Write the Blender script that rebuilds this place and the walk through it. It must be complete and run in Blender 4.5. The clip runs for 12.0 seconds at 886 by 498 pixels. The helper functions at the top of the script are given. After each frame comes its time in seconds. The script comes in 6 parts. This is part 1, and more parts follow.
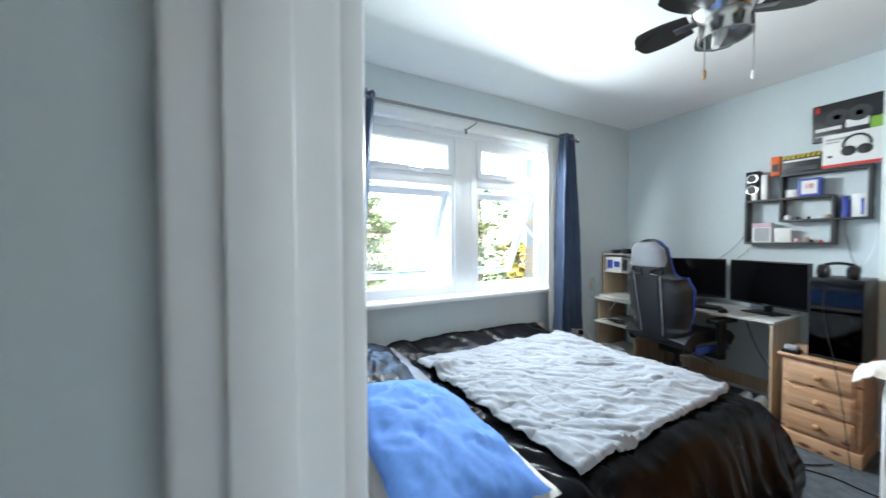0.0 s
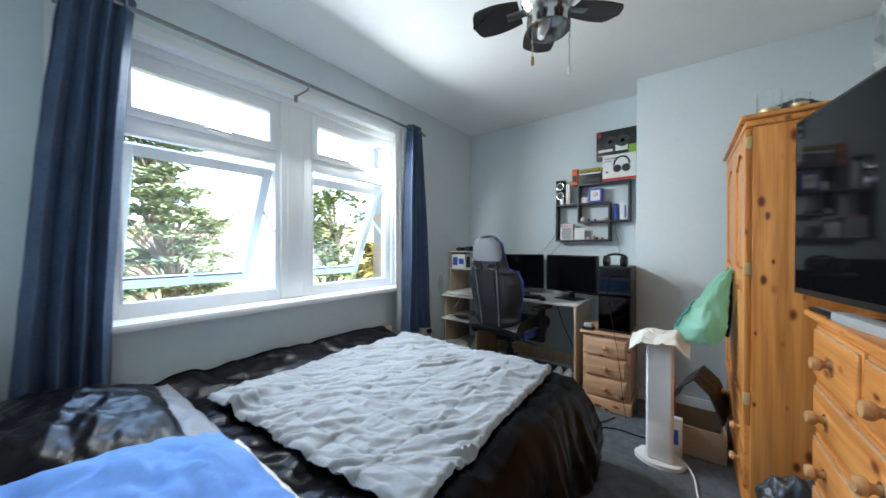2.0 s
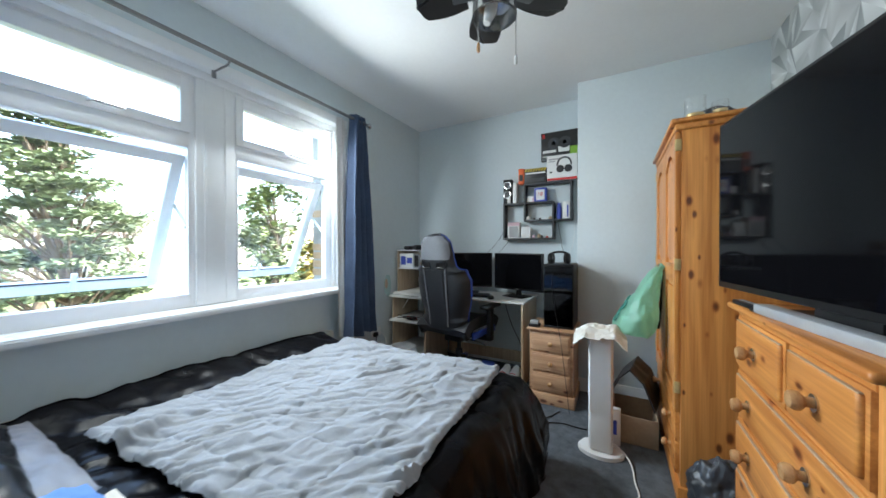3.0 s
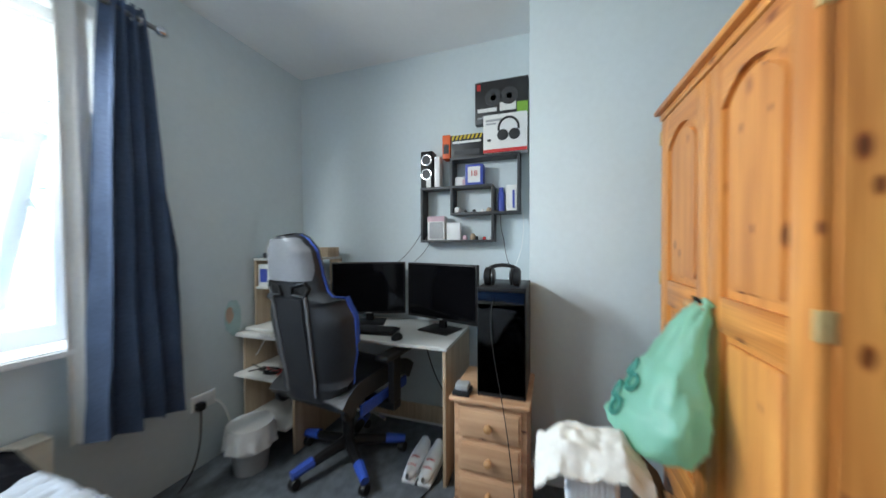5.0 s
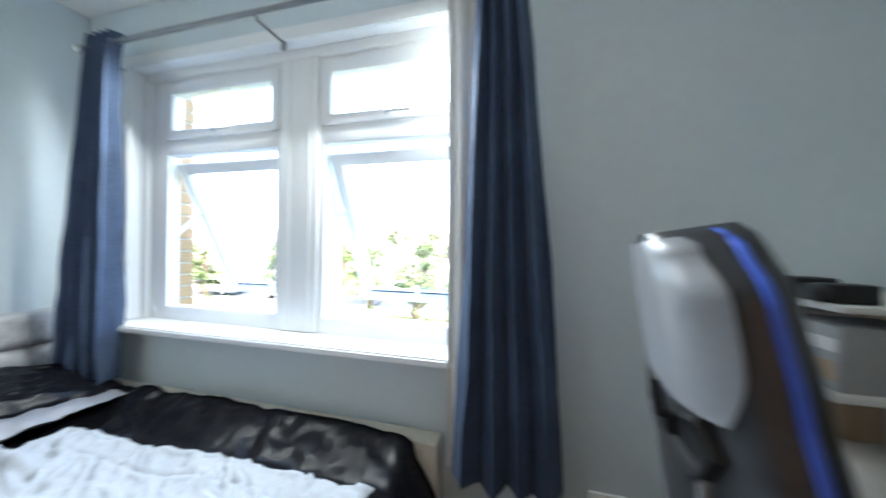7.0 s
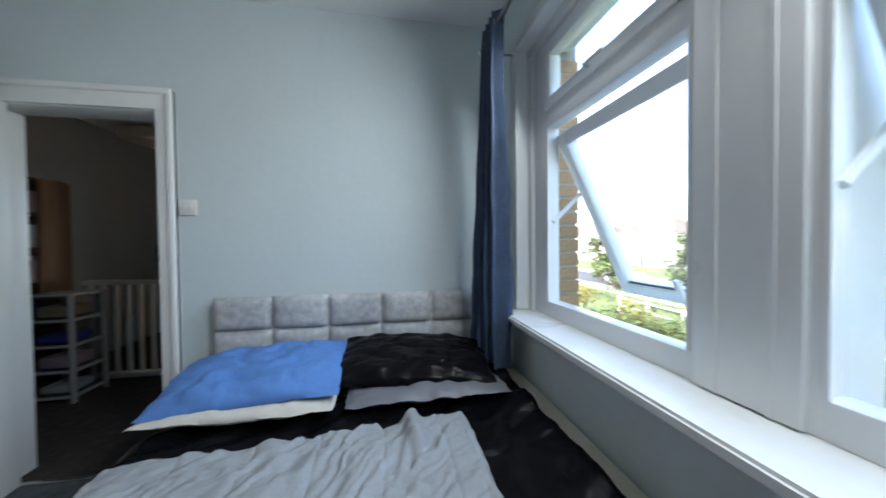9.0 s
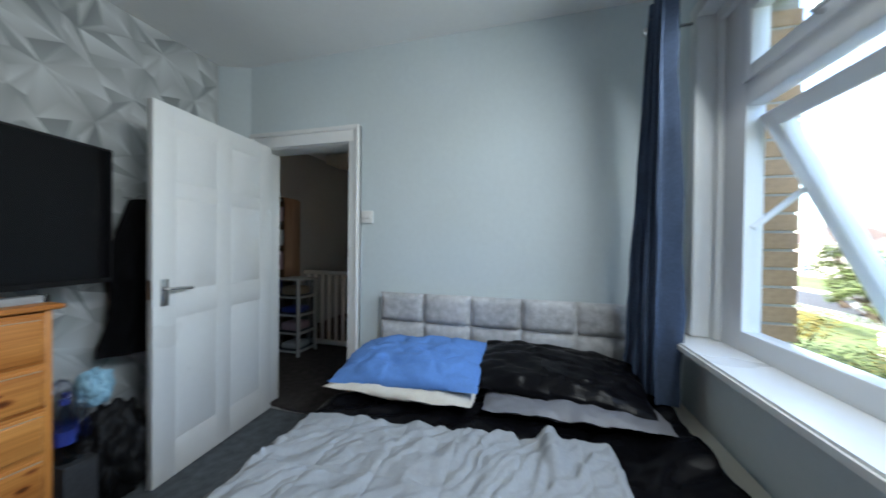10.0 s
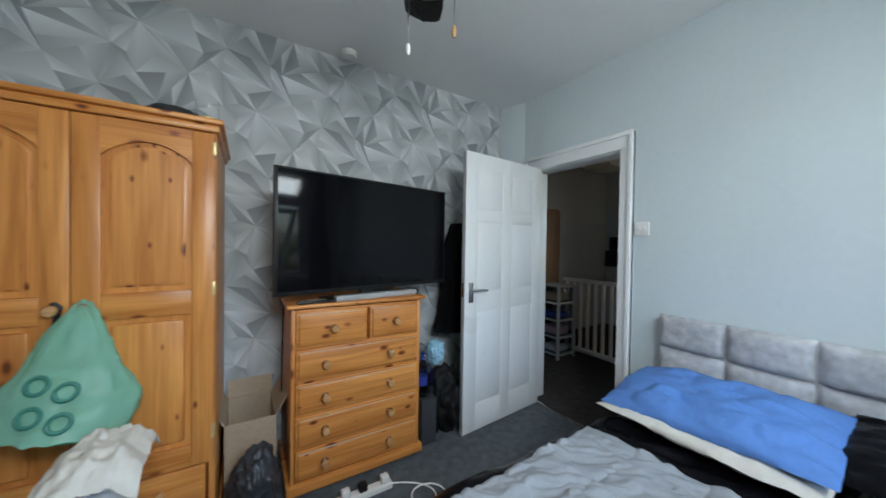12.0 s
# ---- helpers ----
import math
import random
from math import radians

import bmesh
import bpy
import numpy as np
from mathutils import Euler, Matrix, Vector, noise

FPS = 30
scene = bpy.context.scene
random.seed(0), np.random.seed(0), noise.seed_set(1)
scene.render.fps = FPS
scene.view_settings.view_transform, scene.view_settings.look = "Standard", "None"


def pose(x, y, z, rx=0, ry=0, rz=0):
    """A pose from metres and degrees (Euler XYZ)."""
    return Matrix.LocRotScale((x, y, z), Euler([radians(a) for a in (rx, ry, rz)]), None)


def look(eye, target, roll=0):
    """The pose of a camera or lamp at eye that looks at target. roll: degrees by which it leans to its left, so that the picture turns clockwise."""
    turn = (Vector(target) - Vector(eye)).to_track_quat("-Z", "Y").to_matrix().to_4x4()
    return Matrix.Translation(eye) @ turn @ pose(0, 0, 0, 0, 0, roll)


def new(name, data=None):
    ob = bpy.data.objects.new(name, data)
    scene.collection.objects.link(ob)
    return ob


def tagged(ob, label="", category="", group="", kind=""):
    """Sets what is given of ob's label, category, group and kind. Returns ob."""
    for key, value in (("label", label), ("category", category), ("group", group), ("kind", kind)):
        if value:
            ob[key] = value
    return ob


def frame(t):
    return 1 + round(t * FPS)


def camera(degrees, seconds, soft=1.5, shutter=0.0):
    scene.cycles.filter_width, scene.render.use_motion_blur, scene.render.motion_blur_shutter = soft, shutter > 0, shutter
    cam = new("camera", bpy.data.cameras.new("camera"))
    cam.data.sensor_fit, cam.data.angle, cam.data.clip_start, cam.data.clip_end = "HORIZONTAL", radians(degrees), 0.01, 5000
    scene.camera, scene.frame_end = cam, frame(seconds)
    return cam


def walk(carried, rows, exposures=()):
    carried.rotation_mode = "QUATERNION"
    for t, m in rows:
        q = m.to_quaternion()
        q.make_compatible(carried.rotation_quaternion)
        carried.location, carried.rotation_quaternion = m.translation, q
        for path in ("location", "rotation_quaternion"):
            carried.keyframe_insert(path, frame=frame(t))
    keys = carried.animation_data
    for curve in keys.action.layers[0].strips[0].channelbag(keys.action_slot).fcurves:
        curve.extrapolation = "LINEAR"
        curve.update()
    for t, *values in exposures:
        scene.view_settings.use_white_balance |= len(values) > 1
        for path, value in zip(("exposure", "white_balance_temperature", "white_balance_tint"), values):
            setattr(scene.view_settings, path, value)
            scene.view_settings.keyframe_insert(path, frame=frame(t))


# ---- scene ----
cam = camera(108.8, 12.0, shutter=0.5)
PATH = [
    (0, (-0.066, 0.488, 1.322), (0.863, 2.259, 1.275), -0.2),
    (0.5, (0.02, 0.566, 1.29), (1.181, 2.194, 1.257), 0.0),
    (1, (0.107, 0.601, 1.243), (1.444, 2.088, 1.23), 0.2),
    (1.5, (0.172, 0.636, 1.241), (1.666, 1.967, 1.227), 0.1),
    (2, (0.238, 0.656, 1.236), (1.828, 1.868, 1.221), 0.1),
    (2.5, (0.293, 0.682, 1.227), (1.984, 1.751, 1.216), -0.0),
    (3, (0.35, 0.689, 1.227), (2.107, 1.646, 1.209), -0.1),
    (3.2, (0.393, 0.676, 1.228), (2.171, 1.592, 1.207), 0.0),
    (5, (1.504, 0.872, 1.282), (3.399, 1.51, 1.248), -0.3),
    (5.5, (2.044, 1.032, 1.348), (3.765, 2.048, 1.295), -0.8),
    (6, (2.41, 1.305, 1.35), (3.664, 2.862, 1.308), -1.1),
    (6.5, (2.685, 1.51, 1.325), (2.86, 3.503, 1.29), 0.2),
    (7, (2.487, 1.519, 1.295), (1.982, 3.454, 1.295), 0.9),
    (7.5, (2.362, 1.663, 1.34), (1.242, 3.318, 1.264), 0.9),
    (9.3, (1.95, 2.102, 1.235), (-0.048, 2.188, 1.21), 0.1),
    (9.5, (1.985, 2.092, 1.251), (-0.013, 2.006, 1.225), 0.6),
    (10, (1.974, 2.09, 1.26), (0.046, 1.561, 1.239), 0.7),
    (10.5, (2.017, 2.118, 1.295), (0.239, 1.201, 1.273), 0.8),
    (11, (2.019, 2.103, 1.3), (0.476, 0.831, 1.286), 0.7),
    (11.5, (2.046, 2.071, 1.31), (0.796, 0.51, 1.29), 0.8),
    (12, (2.106, 2.041, 1.333), (1.053, 0.341, 1.304), 0.9),
]
EXPOSURES = [(t, stops, 6250, 5) for t, stops in ((0, 4.65), (1.5, 4.25), (3, 4.15), (5, 4.35), (6, 4.75), (6.5, 4.8), (7, 4.5), (7.5, 3.95), (9.5, 3.15), (10.5, 3.4), (12, 3.45))]
walk(cam, [(t, look(eye, target, roll)) for t, eye, target, roll in PATH], EXPOSURES)

# ---- world, sun, exposure ----
world = bpy.data.worlds.new("sky_world")
scene.world = world
world.use_nodes = True
wn = world.node_tree.nodes
sky = wn.new("ShaderNodeTexSky")
sky.sky_type = "NISHITA"
sky.sun_disc = False
sky.sun_elevation, sky.sun_rotation = radians(45), radians(153)
sky.air_density, sky.dust_density = 1.0, 3.0
wn["Background"].inputs["Strength"].default_value = 0.15
world.node_tree.links.new(sky.outputs[0], wn["Background"].inputs["Color"])

sun = new("sun", bpy.data.lights.new("sun", "SUN"))
sun.data.energy, sun.data.angle, sun.data.color = 0.9, radians(10), (1.0, 0.96, 0.9)
# hazy sun behind the house
sun.matrix_world = look((4, -8, 9), (0, 0, 0))


def fanlight_glow(x0, x1, power):
    """Sky light standing in the opening of one fanlight."""
    lamp = new("window_sky_light", bpy.data.lights.new("window_sky_light", "AREA"))
    lamp.data.shape, lamp.data.size, lamp.data.size_y = "RECTANGLE", x1 - x0, 0.21
    lamp.data.energy, lamp.data.color = power, (0.95, 0.98, 1.0)
    lamp.data.spread = math.radians(165)
    lamp.matrix_world = look(((x0 + x1) / 2, 2.785, 2.045), ((x0 + x1) / 2, 1.0, 1.0))


fanlight_glow(0.566, 1.217, 0.95)
fanlight_glow(1.577, 2.207, 2.1)


# ---- materials ----


def mat(name, base, rough=0.6, metal=0.0, scale=20.0, var=0.12, bump=0.0, bump_scale=80.0, spec=0.5, stain=0.0, second=None):
    """Painted, moulded or woven surface: colour with grain and blotches, and fine relief."""
    m = bpy.data.materials.new(name)
    m.use_nodes = True
    nt = m.node_tree
    b = nt.nodes["Principled BSDF"]
    b.inputs["Roughness"].default_value, b.inputs["Metallic"].default_value = rough, metal
    b.inputs["Specular IOR Level"].default_value = spec
    tc = nt.nodes.new("ShaderNodeTexCoord")
    n1 = nt.nodes.new("ShaderNodeTexNoise")
    n1.inputs["Scale"].default_value, n1.inputs["Detail"].default_value = scale, 6
    nt.links.new(tc.outputs["Object"], n1.inputs["Vector"])
    n2 = nt.nodes.new("ShaderNodeTexNoise")
    n2.inputs["Scale"].default_value, n2.inputs["Detail"].default_value = scale * 0.08, 3
    nt.links.new(tc.outputs["Object"], n2.inputs["Vector"])
    add = nt.nodes.new("ShaderNodeMath")
    add.operation = "ADD"
    nt.links.new(n1.outputs["Fac"], add.inputs[0])
    nt.links.new(n2.outputs["Fac"], add.inputs[1])
    ramp = nt.nodes.new("ShaderNodeValToRGB")
    lo = [max(c * (1 - var), 0) for c in base]
    hi = [min(c * (1 + var), 1) for c in (second or base)]
    ramp.color_ramp.elements[0].position, ramp.color_ramp.elements[1].position = 0.35, 0.68
    ramp.color_ramp.elements[0].color, ramp.color_ramp.elements[1].color = (*lo, 1), (*hi, 1)
    half = nt.nodes.new("ShaderNodeMath")
    half.operation = "MULTIPLY"
    half.inputs[1].default_value = 0.5
    nt.links.new(add.outputs[0], half.inputs[0])
    nt.links.new(half.outputs[0], ramp.inputs["Fac"])
    nt.links.new(ramp.outputs["Color"], b.inputs["Base Color"])
    rr = nt.nodes.new("ShaderNodeMapRange")
    rr.inputs["To Min"].default_value, rr.inputs["To Max"].default_value = max(rough - 0.08, 0.02), min(rough + 0.08, 1)
    nt.links.new(n2.outputs["Fac"], rr.inputs["Value"])
    nt.links.new(rr.outputs[0], b.inputs["Roughness"])
    if bump:
        n3 = nt.nodes.new("ShaderNodeTexNoise")
        n3.inputs["Scale"].default_value, n3.inputs["Detail"].default_value = bump_scale, 4
        nt.links.new(tc.outputs["Object"], n3.inputs["Vector"])
        bp = nt.nodes.new("ShaderNodeBump")
        bp.inputs["Strength"].default_value, bp.inputs["Distance"].default_value = bump, 0.01
        nt.links.new(n3.outputs["Fac"], bp.inputs["Height"])
        nt.links.new(bp.outputs[0], b.inputs["Normal"])
    return m


def wood_mat(name, lo, hi, along="Z", knots=True, rough=0.35):
    """Varnished pine: long grain along one axis, fine lines, and scattered dark knots with reddish rims."""
    m = bpy.data.materials.new(name)
    m.use_nodes = True
    nt = m.node_tree
    b = nt.nodes["Principled BSDF"]
    b.inputs["Roughness"].default_value = rough
    tc = nt.nodes.new("ShaderNodeTexCoord")
    info = nt.nodes.new("ShaderNodeObjectInfo")

    def calc(op, p, q=None):
        n = nt.nodes.new("ShaderNodeMath")
        n.operation = op
        for k, v in enumerate((p, q)):
            if v is None:
                continue
            if isinstance(v, (int, float)):
                n.inputs[k].default_value = v
            else:
                nt.links.new(v, n.inputs[k])
        return n.outputs[0]

    def ramp(value, p0, p1, c0, c1):
        n = nt.nodes.new("ShaderNodeValToRGB")
        e = n.color_ramp.elements
        e[0].position, e[1].position, e[0].color, e[1].color = p0, p1, (*c0, 1), (*c1, 1)
        nt.links.new(value, n.inputs["Fac"])
        return n.outputs["Color"]

    def blend(fac, p, q, kind="MIX"):
        n = nt.nodes.new("ShaderNodeMix")
        n.data_type, n.blend_type = "RGBA", kind
        for v, key in ((fac, "Factor"), (p, "A"), (q, "B")):
            if isinstance(v, (float, tuple)):
                n.inputs[key].default_value = v
            else:
                nt.links.new(v, n.inputs[key])
        return n.outputs["Result"]

    comb = nt.nodes.new("ShaderNodeCombineXYZ")
    for k in range(3):
        nt.links.new(calc("MULTIPLY", info.outputs["Random"], 7.0 + 3 * k), comb.inputs[k])

    def stretched(ahead, across):
        mp = nt.nodes.new("ShaderNodeMapping")
        mp.inputs["Scale"].default_value = [ahead if ax == along else across for ax in "XYZ"]
        nt.links.new(tc.outputs["Object"], mp.inputs["Vector"])
        sh = nt.nodes.new("ShaderNodeVectorMath")
        sh.operation = "ADD"
        nt.links.new(mp.outputs[0], sh.inputs[0])
        nt.links.new(comb.outputs[0], sh.inputs[1])
        return sh.outputs[0]

    def cloud(vector, detail, warp):
        n = nt.nodes.new("ShaderNodeTexNoise")
        n.inputs["Scale"].default_value, n.inputs["Detail"].default_value, n.inputs["Distortion"].default_value = 2.2, detail, warp
        nt.links.new(vector, n.inputs["Vector"])
        return n.outputs["Fac"]

    grain, lines = cloud(stretched(0.6, 9), 8, 0.8), cloud(stretched(1.2, 60), 4, 0.3)
    colour = ramp(grain, 0.32, 0.68, lo, hi)
    colour = blend(0.4, colour, ramp(lines, 0.35, 0.6, (0.72, 0.62, 0.52), (1.06, 1.06, 1.06)), "MULTIPLY")
    if knots:
        vor = nt.nodes.new("ShaderNodeTexVoronoi")
        vor.inputs["Scale"].default_value = 2.5
        nt.links.new(stretched(3.8, 7.5), vor.inputs["Vector"])
        sep = nt.nodes.new("ShaderNodeSeparateColor")
        nt.links.new(vor.outputs["Color"], sep.inputs[0])
        size = calc("ADD", calc("MULTIPLY", sep.outputs[1], 0.24), 0.14)
        near = calc("DIVIDE", calc("ADD", vor.outputs["Distance"], calc("MULTIPLY", calc("SUBTRACT", lines, 0.5), 0.08)), size)
        there = calc("GREATER_THAN", sep.outputs[0], 0.5)
        rim = calc("MULTIPLY", there, ramp(near, 0.55, 1.0, (0.75, 0.75, 0.75), (0, 0, 0)))
        core = calc("MULTIPLY", there, ramp(calc("MULTIPLY", near, 0.8), 0.30, 0.62, (0.95, 0.95, 0.95), (0, 0, 0)))
        colour = blend(rim, colour, (lo[0] * 0.75, lo[1] * 0.5, lo[2] * 0.45, 1))
        colour = blend(core, colour, (lo[0] * 0.22, lo[1] * 0.16, lo[2] * 0.2, 1))
    nt.links.new(colour, b.inputs["Base Color"])
    bp = nt.nodes.new("ShaderNodeBump")
    bp.inputs["Strength"].default_value, bp.inputs["Distance"].default_value = 0.12, 0.004
    nt.links.new(grain, bp.inputs["Height"])
    nt.links.new(bp.outputs[0], b.inputs["Normal"])
    return m


def glass_mat(name, tint=(1, 1, 1), rough=0.0):
    m = bpy.data.materials.new(name)
    m.use_nodes = True
    nt = m.node_tree
    out = nt.nodes["Material Output"]
    nt.nodes.remove(nt.nodes["Principled BSDF"])
    tr = nt.nodes.new("ShaderNodeBsdfTransparent")
    tr.inputs["Color"].default_value = (*tint, 1)
    gl = nt.nodes.new("ShaderNodeBsdfGlossy")
    gl.inputs["Roughness"].default_value = rough
    lw = nt.nodes.new("ShaderNodeLayerWeight")
    lw.inputs["Blend"].default_value = 0.5
    pw = nt.nodes.new("ShaderNodeMath")
    pw.operation, pw.inputs[1].default_value = "POWER", 4.0
    nt.links.new(lw.outputs["Facing"], pw.inputs[0])
    fr = nt.nodes.new("ShaderNodeMapRange")
    fr.inputs["To Min"].default_value, fr.inputs["To Max"].default_value = 0.035, 0.75
    nt.links.new(pw.outputs[0], fr.inputs["Value"])
    mx = nt.nodes.new("ShaderNodeMixShader")
    nt.links.new(fr.outputs[0], mx.inputs[0])
    nt.links.new(tr.outputs[0], mx.inputs[1])
    nt.links.new(gl.outputs[0], mx.inputs[2])
    nt.links.new(mx.outputs[0], out.inputs["Surface"])
    return m


WALL = mat("wall_paint_pale_blue", (0.64, 0.71, 0.735), 0.7, scale=30, var=0.03, bump=0.06, bump_scale=140)
HALL = mat("landing_wall_grey", (0.42, 0.45, 0.48), 0.8, scale=30, var=0.05, bump=0.05)
CEIL = mat("ceiling_white", (0.84, 0.85, 0.85), 0.85, scale=40, var=0.02, bump=0.06, bump_scale=120)
GLOSS = mat("white_gloss_paint", (0.82, 0.83, 0.83), 0.3, scale=25, var=0.02, bump=0.012, bump_scale=60)
UPVC = mat("white_window_plastic", (0.85, 0.86, 0.87), 0.25, scale=10, var=0.015)
CARPET = mat("carpet_blue_grey", (0.16, 0.18, 0.20), 0.97, scale=220, var=0.35, bump=0.9, bump_scale=420, spec=0.1)
CARPET2 = mat("carpet_brown_grey", (0.085, 0.075, 0.072), 0.97, scale=220, var=0.35, bump=0.9, bump_scale=420, spec=0.1)
PINE = wood_mat("orange_pine_upright", (0.47, 0.165, 0.035), (0.74, 0.325, 0.085), "Z")
PINEX = wood_mat("orange_pine_level", (0.47, 0.165, 0.035), (0.74, 0.325, 0.085), "X")
PALE = wood_mat("pale_pine", (0.42, 0.235, 0.125), (0.62, 0.39, 0.23), "Y")
BEECH = wood_mat("pale_beech_edge", (0.44, 0.33, 0.22), (0.58, 0.46, 0.33), "Z", knots=False)
KNOBW = wood_mat("turned_pine_knob", (0.42, 0.22, 0.09), (0.58, 0.34, 0.16), "X", knots=False, rough=0.25)
DESKW = mat("desk_white_laminate", (0.66, 0.65, 0.62), 0.35, scale=12, var=0.05)
BLACKP = mat("black_plastic", (0.012, 0.012, 0.013), 0.4, scale=60, var=0.2, spec=0.25)
SCREEN = mat("black_screen_glass", (0.004, 0.004, 0.005), 0.025, scale=8, var=0.1, spec=0.2)
BLACKF = mat("dark_grey_laminate", (0.045, 0.047, 0.052), 0.5, scale=60, var=0.25)
CHROME = mat("brushed_chrome", (0.62, 0.62, 0.62), 0.22, metal=1.0, scale=60, var=0.08)
STEEL = mat("dark_steel", (0.25, 0.25, 0.26), 0.3, metal=1.0, scale=60, var=0.1)
BRASS = mat("brass_hinge", (0.72, 0.55, 0.26), 0.4, metal=0.5, scale=60, var=0.1)
CURT = mat("navy_curtain_cloth", (0.075, 0.105, 0.175), 0.75, scale=90, var=0.22, bump=0.25, bump_scale=500, spec=0.2)
LINING = mat("white_curtain_lining", (0.72, 0.72, 0.70), 0.85, scale=60, var=0.06, bump=0.2, bump_scale=400)
SATIN = mat("black_satin_sheet", (0.0045, 0.0045, 0.006), 0.27, scale=30, var=0.12, bump=0.05, bump_scale=130, spec=0.11)
QUILT = mat("pale_grey_quilt", (0.31, 0.33, 0.355), 0.85, scale=60, var=0.08, bump=0.35, bump_scale=260)
BLUE = mat("blue_cotton", (0.11, 0.25, 0.62), 0.8, scale=60, var=0.1, bump=0.3, bump_scale=300)
CREAM = mat("cream_cotton", (0.68, 0.65, 0.58), 0.85, scale=60, var=0.06, bump=0.3, bump_scale=300)
STRIPE = mat("dark_silver_satin", (0.17, 0.175, 0.20), 0.42, scale=40, var=0.06, bump=0.15, bump_scale=200)
VELVET = mat("silver_crushed_velvet", (0.50, 0.505, 0.52), 0.55, scale=26, var=0.32, bump=0.35, bump_scale=45)
LEATHER = mat("black_faux_leather", (0.02, 0.021, 0.024), 0.36, scale=70, var=0.2, bump=0.08, bump_scale=420)
LEATHG = mat("grey_faux_leather", (0.17, 0.175, 0.19), 0.33, scale=70, var=0.08, bump=0.06, bump_scale=420)
BLUETRIM = mat("blue_faux_leather", (0.03, 0.08, 0.42), 0.45, scale=70, var=0.15)
WHITEP = mat("white_plastic", (0.80, 0.80, 0.79), 0.35, scale=20, var=0.03)
GREYP = mat("grey_plastic", (0.35, 0.36, 0.37), 0.4, scale=40, var=0.08)
RADI = mat("cream_radiator_paint", (0.72, 0.67, 0.57), 0.35, scale=20, var=0.05)
CARD = mat("brown_cardboard", (0.42, 0.32, 0.22), 0.85, scale=50, var=0.1, bump=0.1)
GLASS = glass_mat("window_glass")
FROST = glass_mat("clear_plastic_drawer", (0.62, 0.66, 0.70), 0.15)
SMOKE = glass_mat("smoked_case_glass", (0.16, 0.17, 0.19))

# ---- building helpers ----
ROOT = {}


def thing(name, label, category, m=None, group="", world_coords=True):
    """An Empty at the base of a thing; its parts follow."""
    ob = new(name)
    ob.empty_display_size = 0.05
    m = m or Matrix()
    ob.matrix_world = m
    ROOT[ob] = m.inverted() if world_coords else Matrix()
    return tagged(ob, label, category, group)


def finish(bm, material, smooth):
    me = bpy.data.meshes.new("mesh")
    bmesh.ops.recalc_face_normals(bm, faces=bm.faces)
    if smooth:
        for f in bm.faces:
            f.smooth = True
        for e in bm.edges:
            if len(e.link_faces) == 2 and e.calc_face_angle() > radians(smooth):
                e.smooth = False
    bm.to_mesh(me)
    bm.free()
    me.materials.append(material)
    return me


def part(name, bm, material, parent, label="", smooth=40):
    inv = ROOT[parent]
    bm.transform(inv)
    ob = new(name, finish(bm, material, smooth))
    ob.parent = parent
    ROOT[ob] = inv
    return tagged(ob, label)


def solid(name, bm, material, label="", category="", group="", kind="", smooth=40):
    ob = new(name, finish(bm, material, smooth))
    ROOT[ob] = Matrix()
    return tagged(ob, label, category, group, kind)


def box(bm, x0, y0, z0, x1, y1, z1, bevel=0.0, seg=2, m=None):
    g = bmesh.ops.create_cube(bm, size=1)
    vs = g["verts"]
    bmesh.ops.scale(bm, vec=(abs(x1 - x0), abs(y1 - y0), abs(z1 - z0)), verts=vs)
    bmesh.ops.translate(bm, vec=((x0 + x1) / 2, (y0 + y1) / 2, (z0 + z1) / 2), verts=vs)
    if bevel:
        es = {e for v in vs for e in v.link_edges}
        r = bmesh.ops.bevel(bm, geom=list(es), offset=bevel, segments=seg, profile=0.5, affect="EDGES")
        vs = list({v for f in r["faces"] for v in f.verts} | {v for v in vs if v.is_valid})
    if m:
        bmesh.ops.transform(bm, matrix=m, verts=vs)
    return bm


def B(*a, **k):
    return box(bmesh.new(), *a, **k)


def tube(bm, pts, r, seg=10, closed=True):
    """A round tube through points; r a number or one for each point."""
    pts = [Vector(p) for p in pts]
    rs = r if isinstance(r, (list, tuple)) else [r] * len(pts)
    rings = []
    side = None
    for i, p in enumerate(pts):
        d = (pts[min(i + 1, len(pts) - 1)] - pts[max(i - 1, 0)]).normalized()
        if side is None:
            side = d.orthogonal().normalized()
        side = (side - d * side.dot(d)).normalized()
        up = d.cross(side)
        rings.append([bm.verts.new(p + rs[i] * (math.cos(a) * side + math.sin(a) * up)) for a in [2 * math.pi * k / seg for k in range(seg)]])
    for a, b in zip(rings, rings[1:]):
        for k in range(seg):
            bm.faces.new((a[k], a[(k + 1) % seg], b[(k + 1) % seg], b[k]))
    if closed:
        bm.faces.new(rings[0][::-1])
        bm.faces.new(rings[-1])
    return bm


def T(pts, r, seg=10):
    return tube(bmesh.new(), pts, r, seg)


def lathe(bm, profile, centre=(0, 0, 0), seg=24, axis="Z"):
    """Turn (radius, height) pairs round an axis."""
    rings = []
    for r, h in profile:
        ring = []
        for k in range(seg):
            a = 2 * math.pi * k / seg
            p = Vector((r * math.cos(a), r * math.sin(a), h))
            if axis == "Y":
                p = Vector((p.x, p.z, -p.y))
            elif axis == "X":
                p = Vector((p.z, p.y, -p.x))
            ring.append(bm.verts.new(p + Vector(centre)))
        rings.append(ring)
    for a, b in zip(rings, rings[1:]):
        for k in range(seg):
            bm.faces.new((a[k], a[(k + 1) % seg], b[(k + 1) % seg], b[k]))
    bm.faces.new(rings[0][::-1])
    bm.faces.new(rings[-1])
    return bm


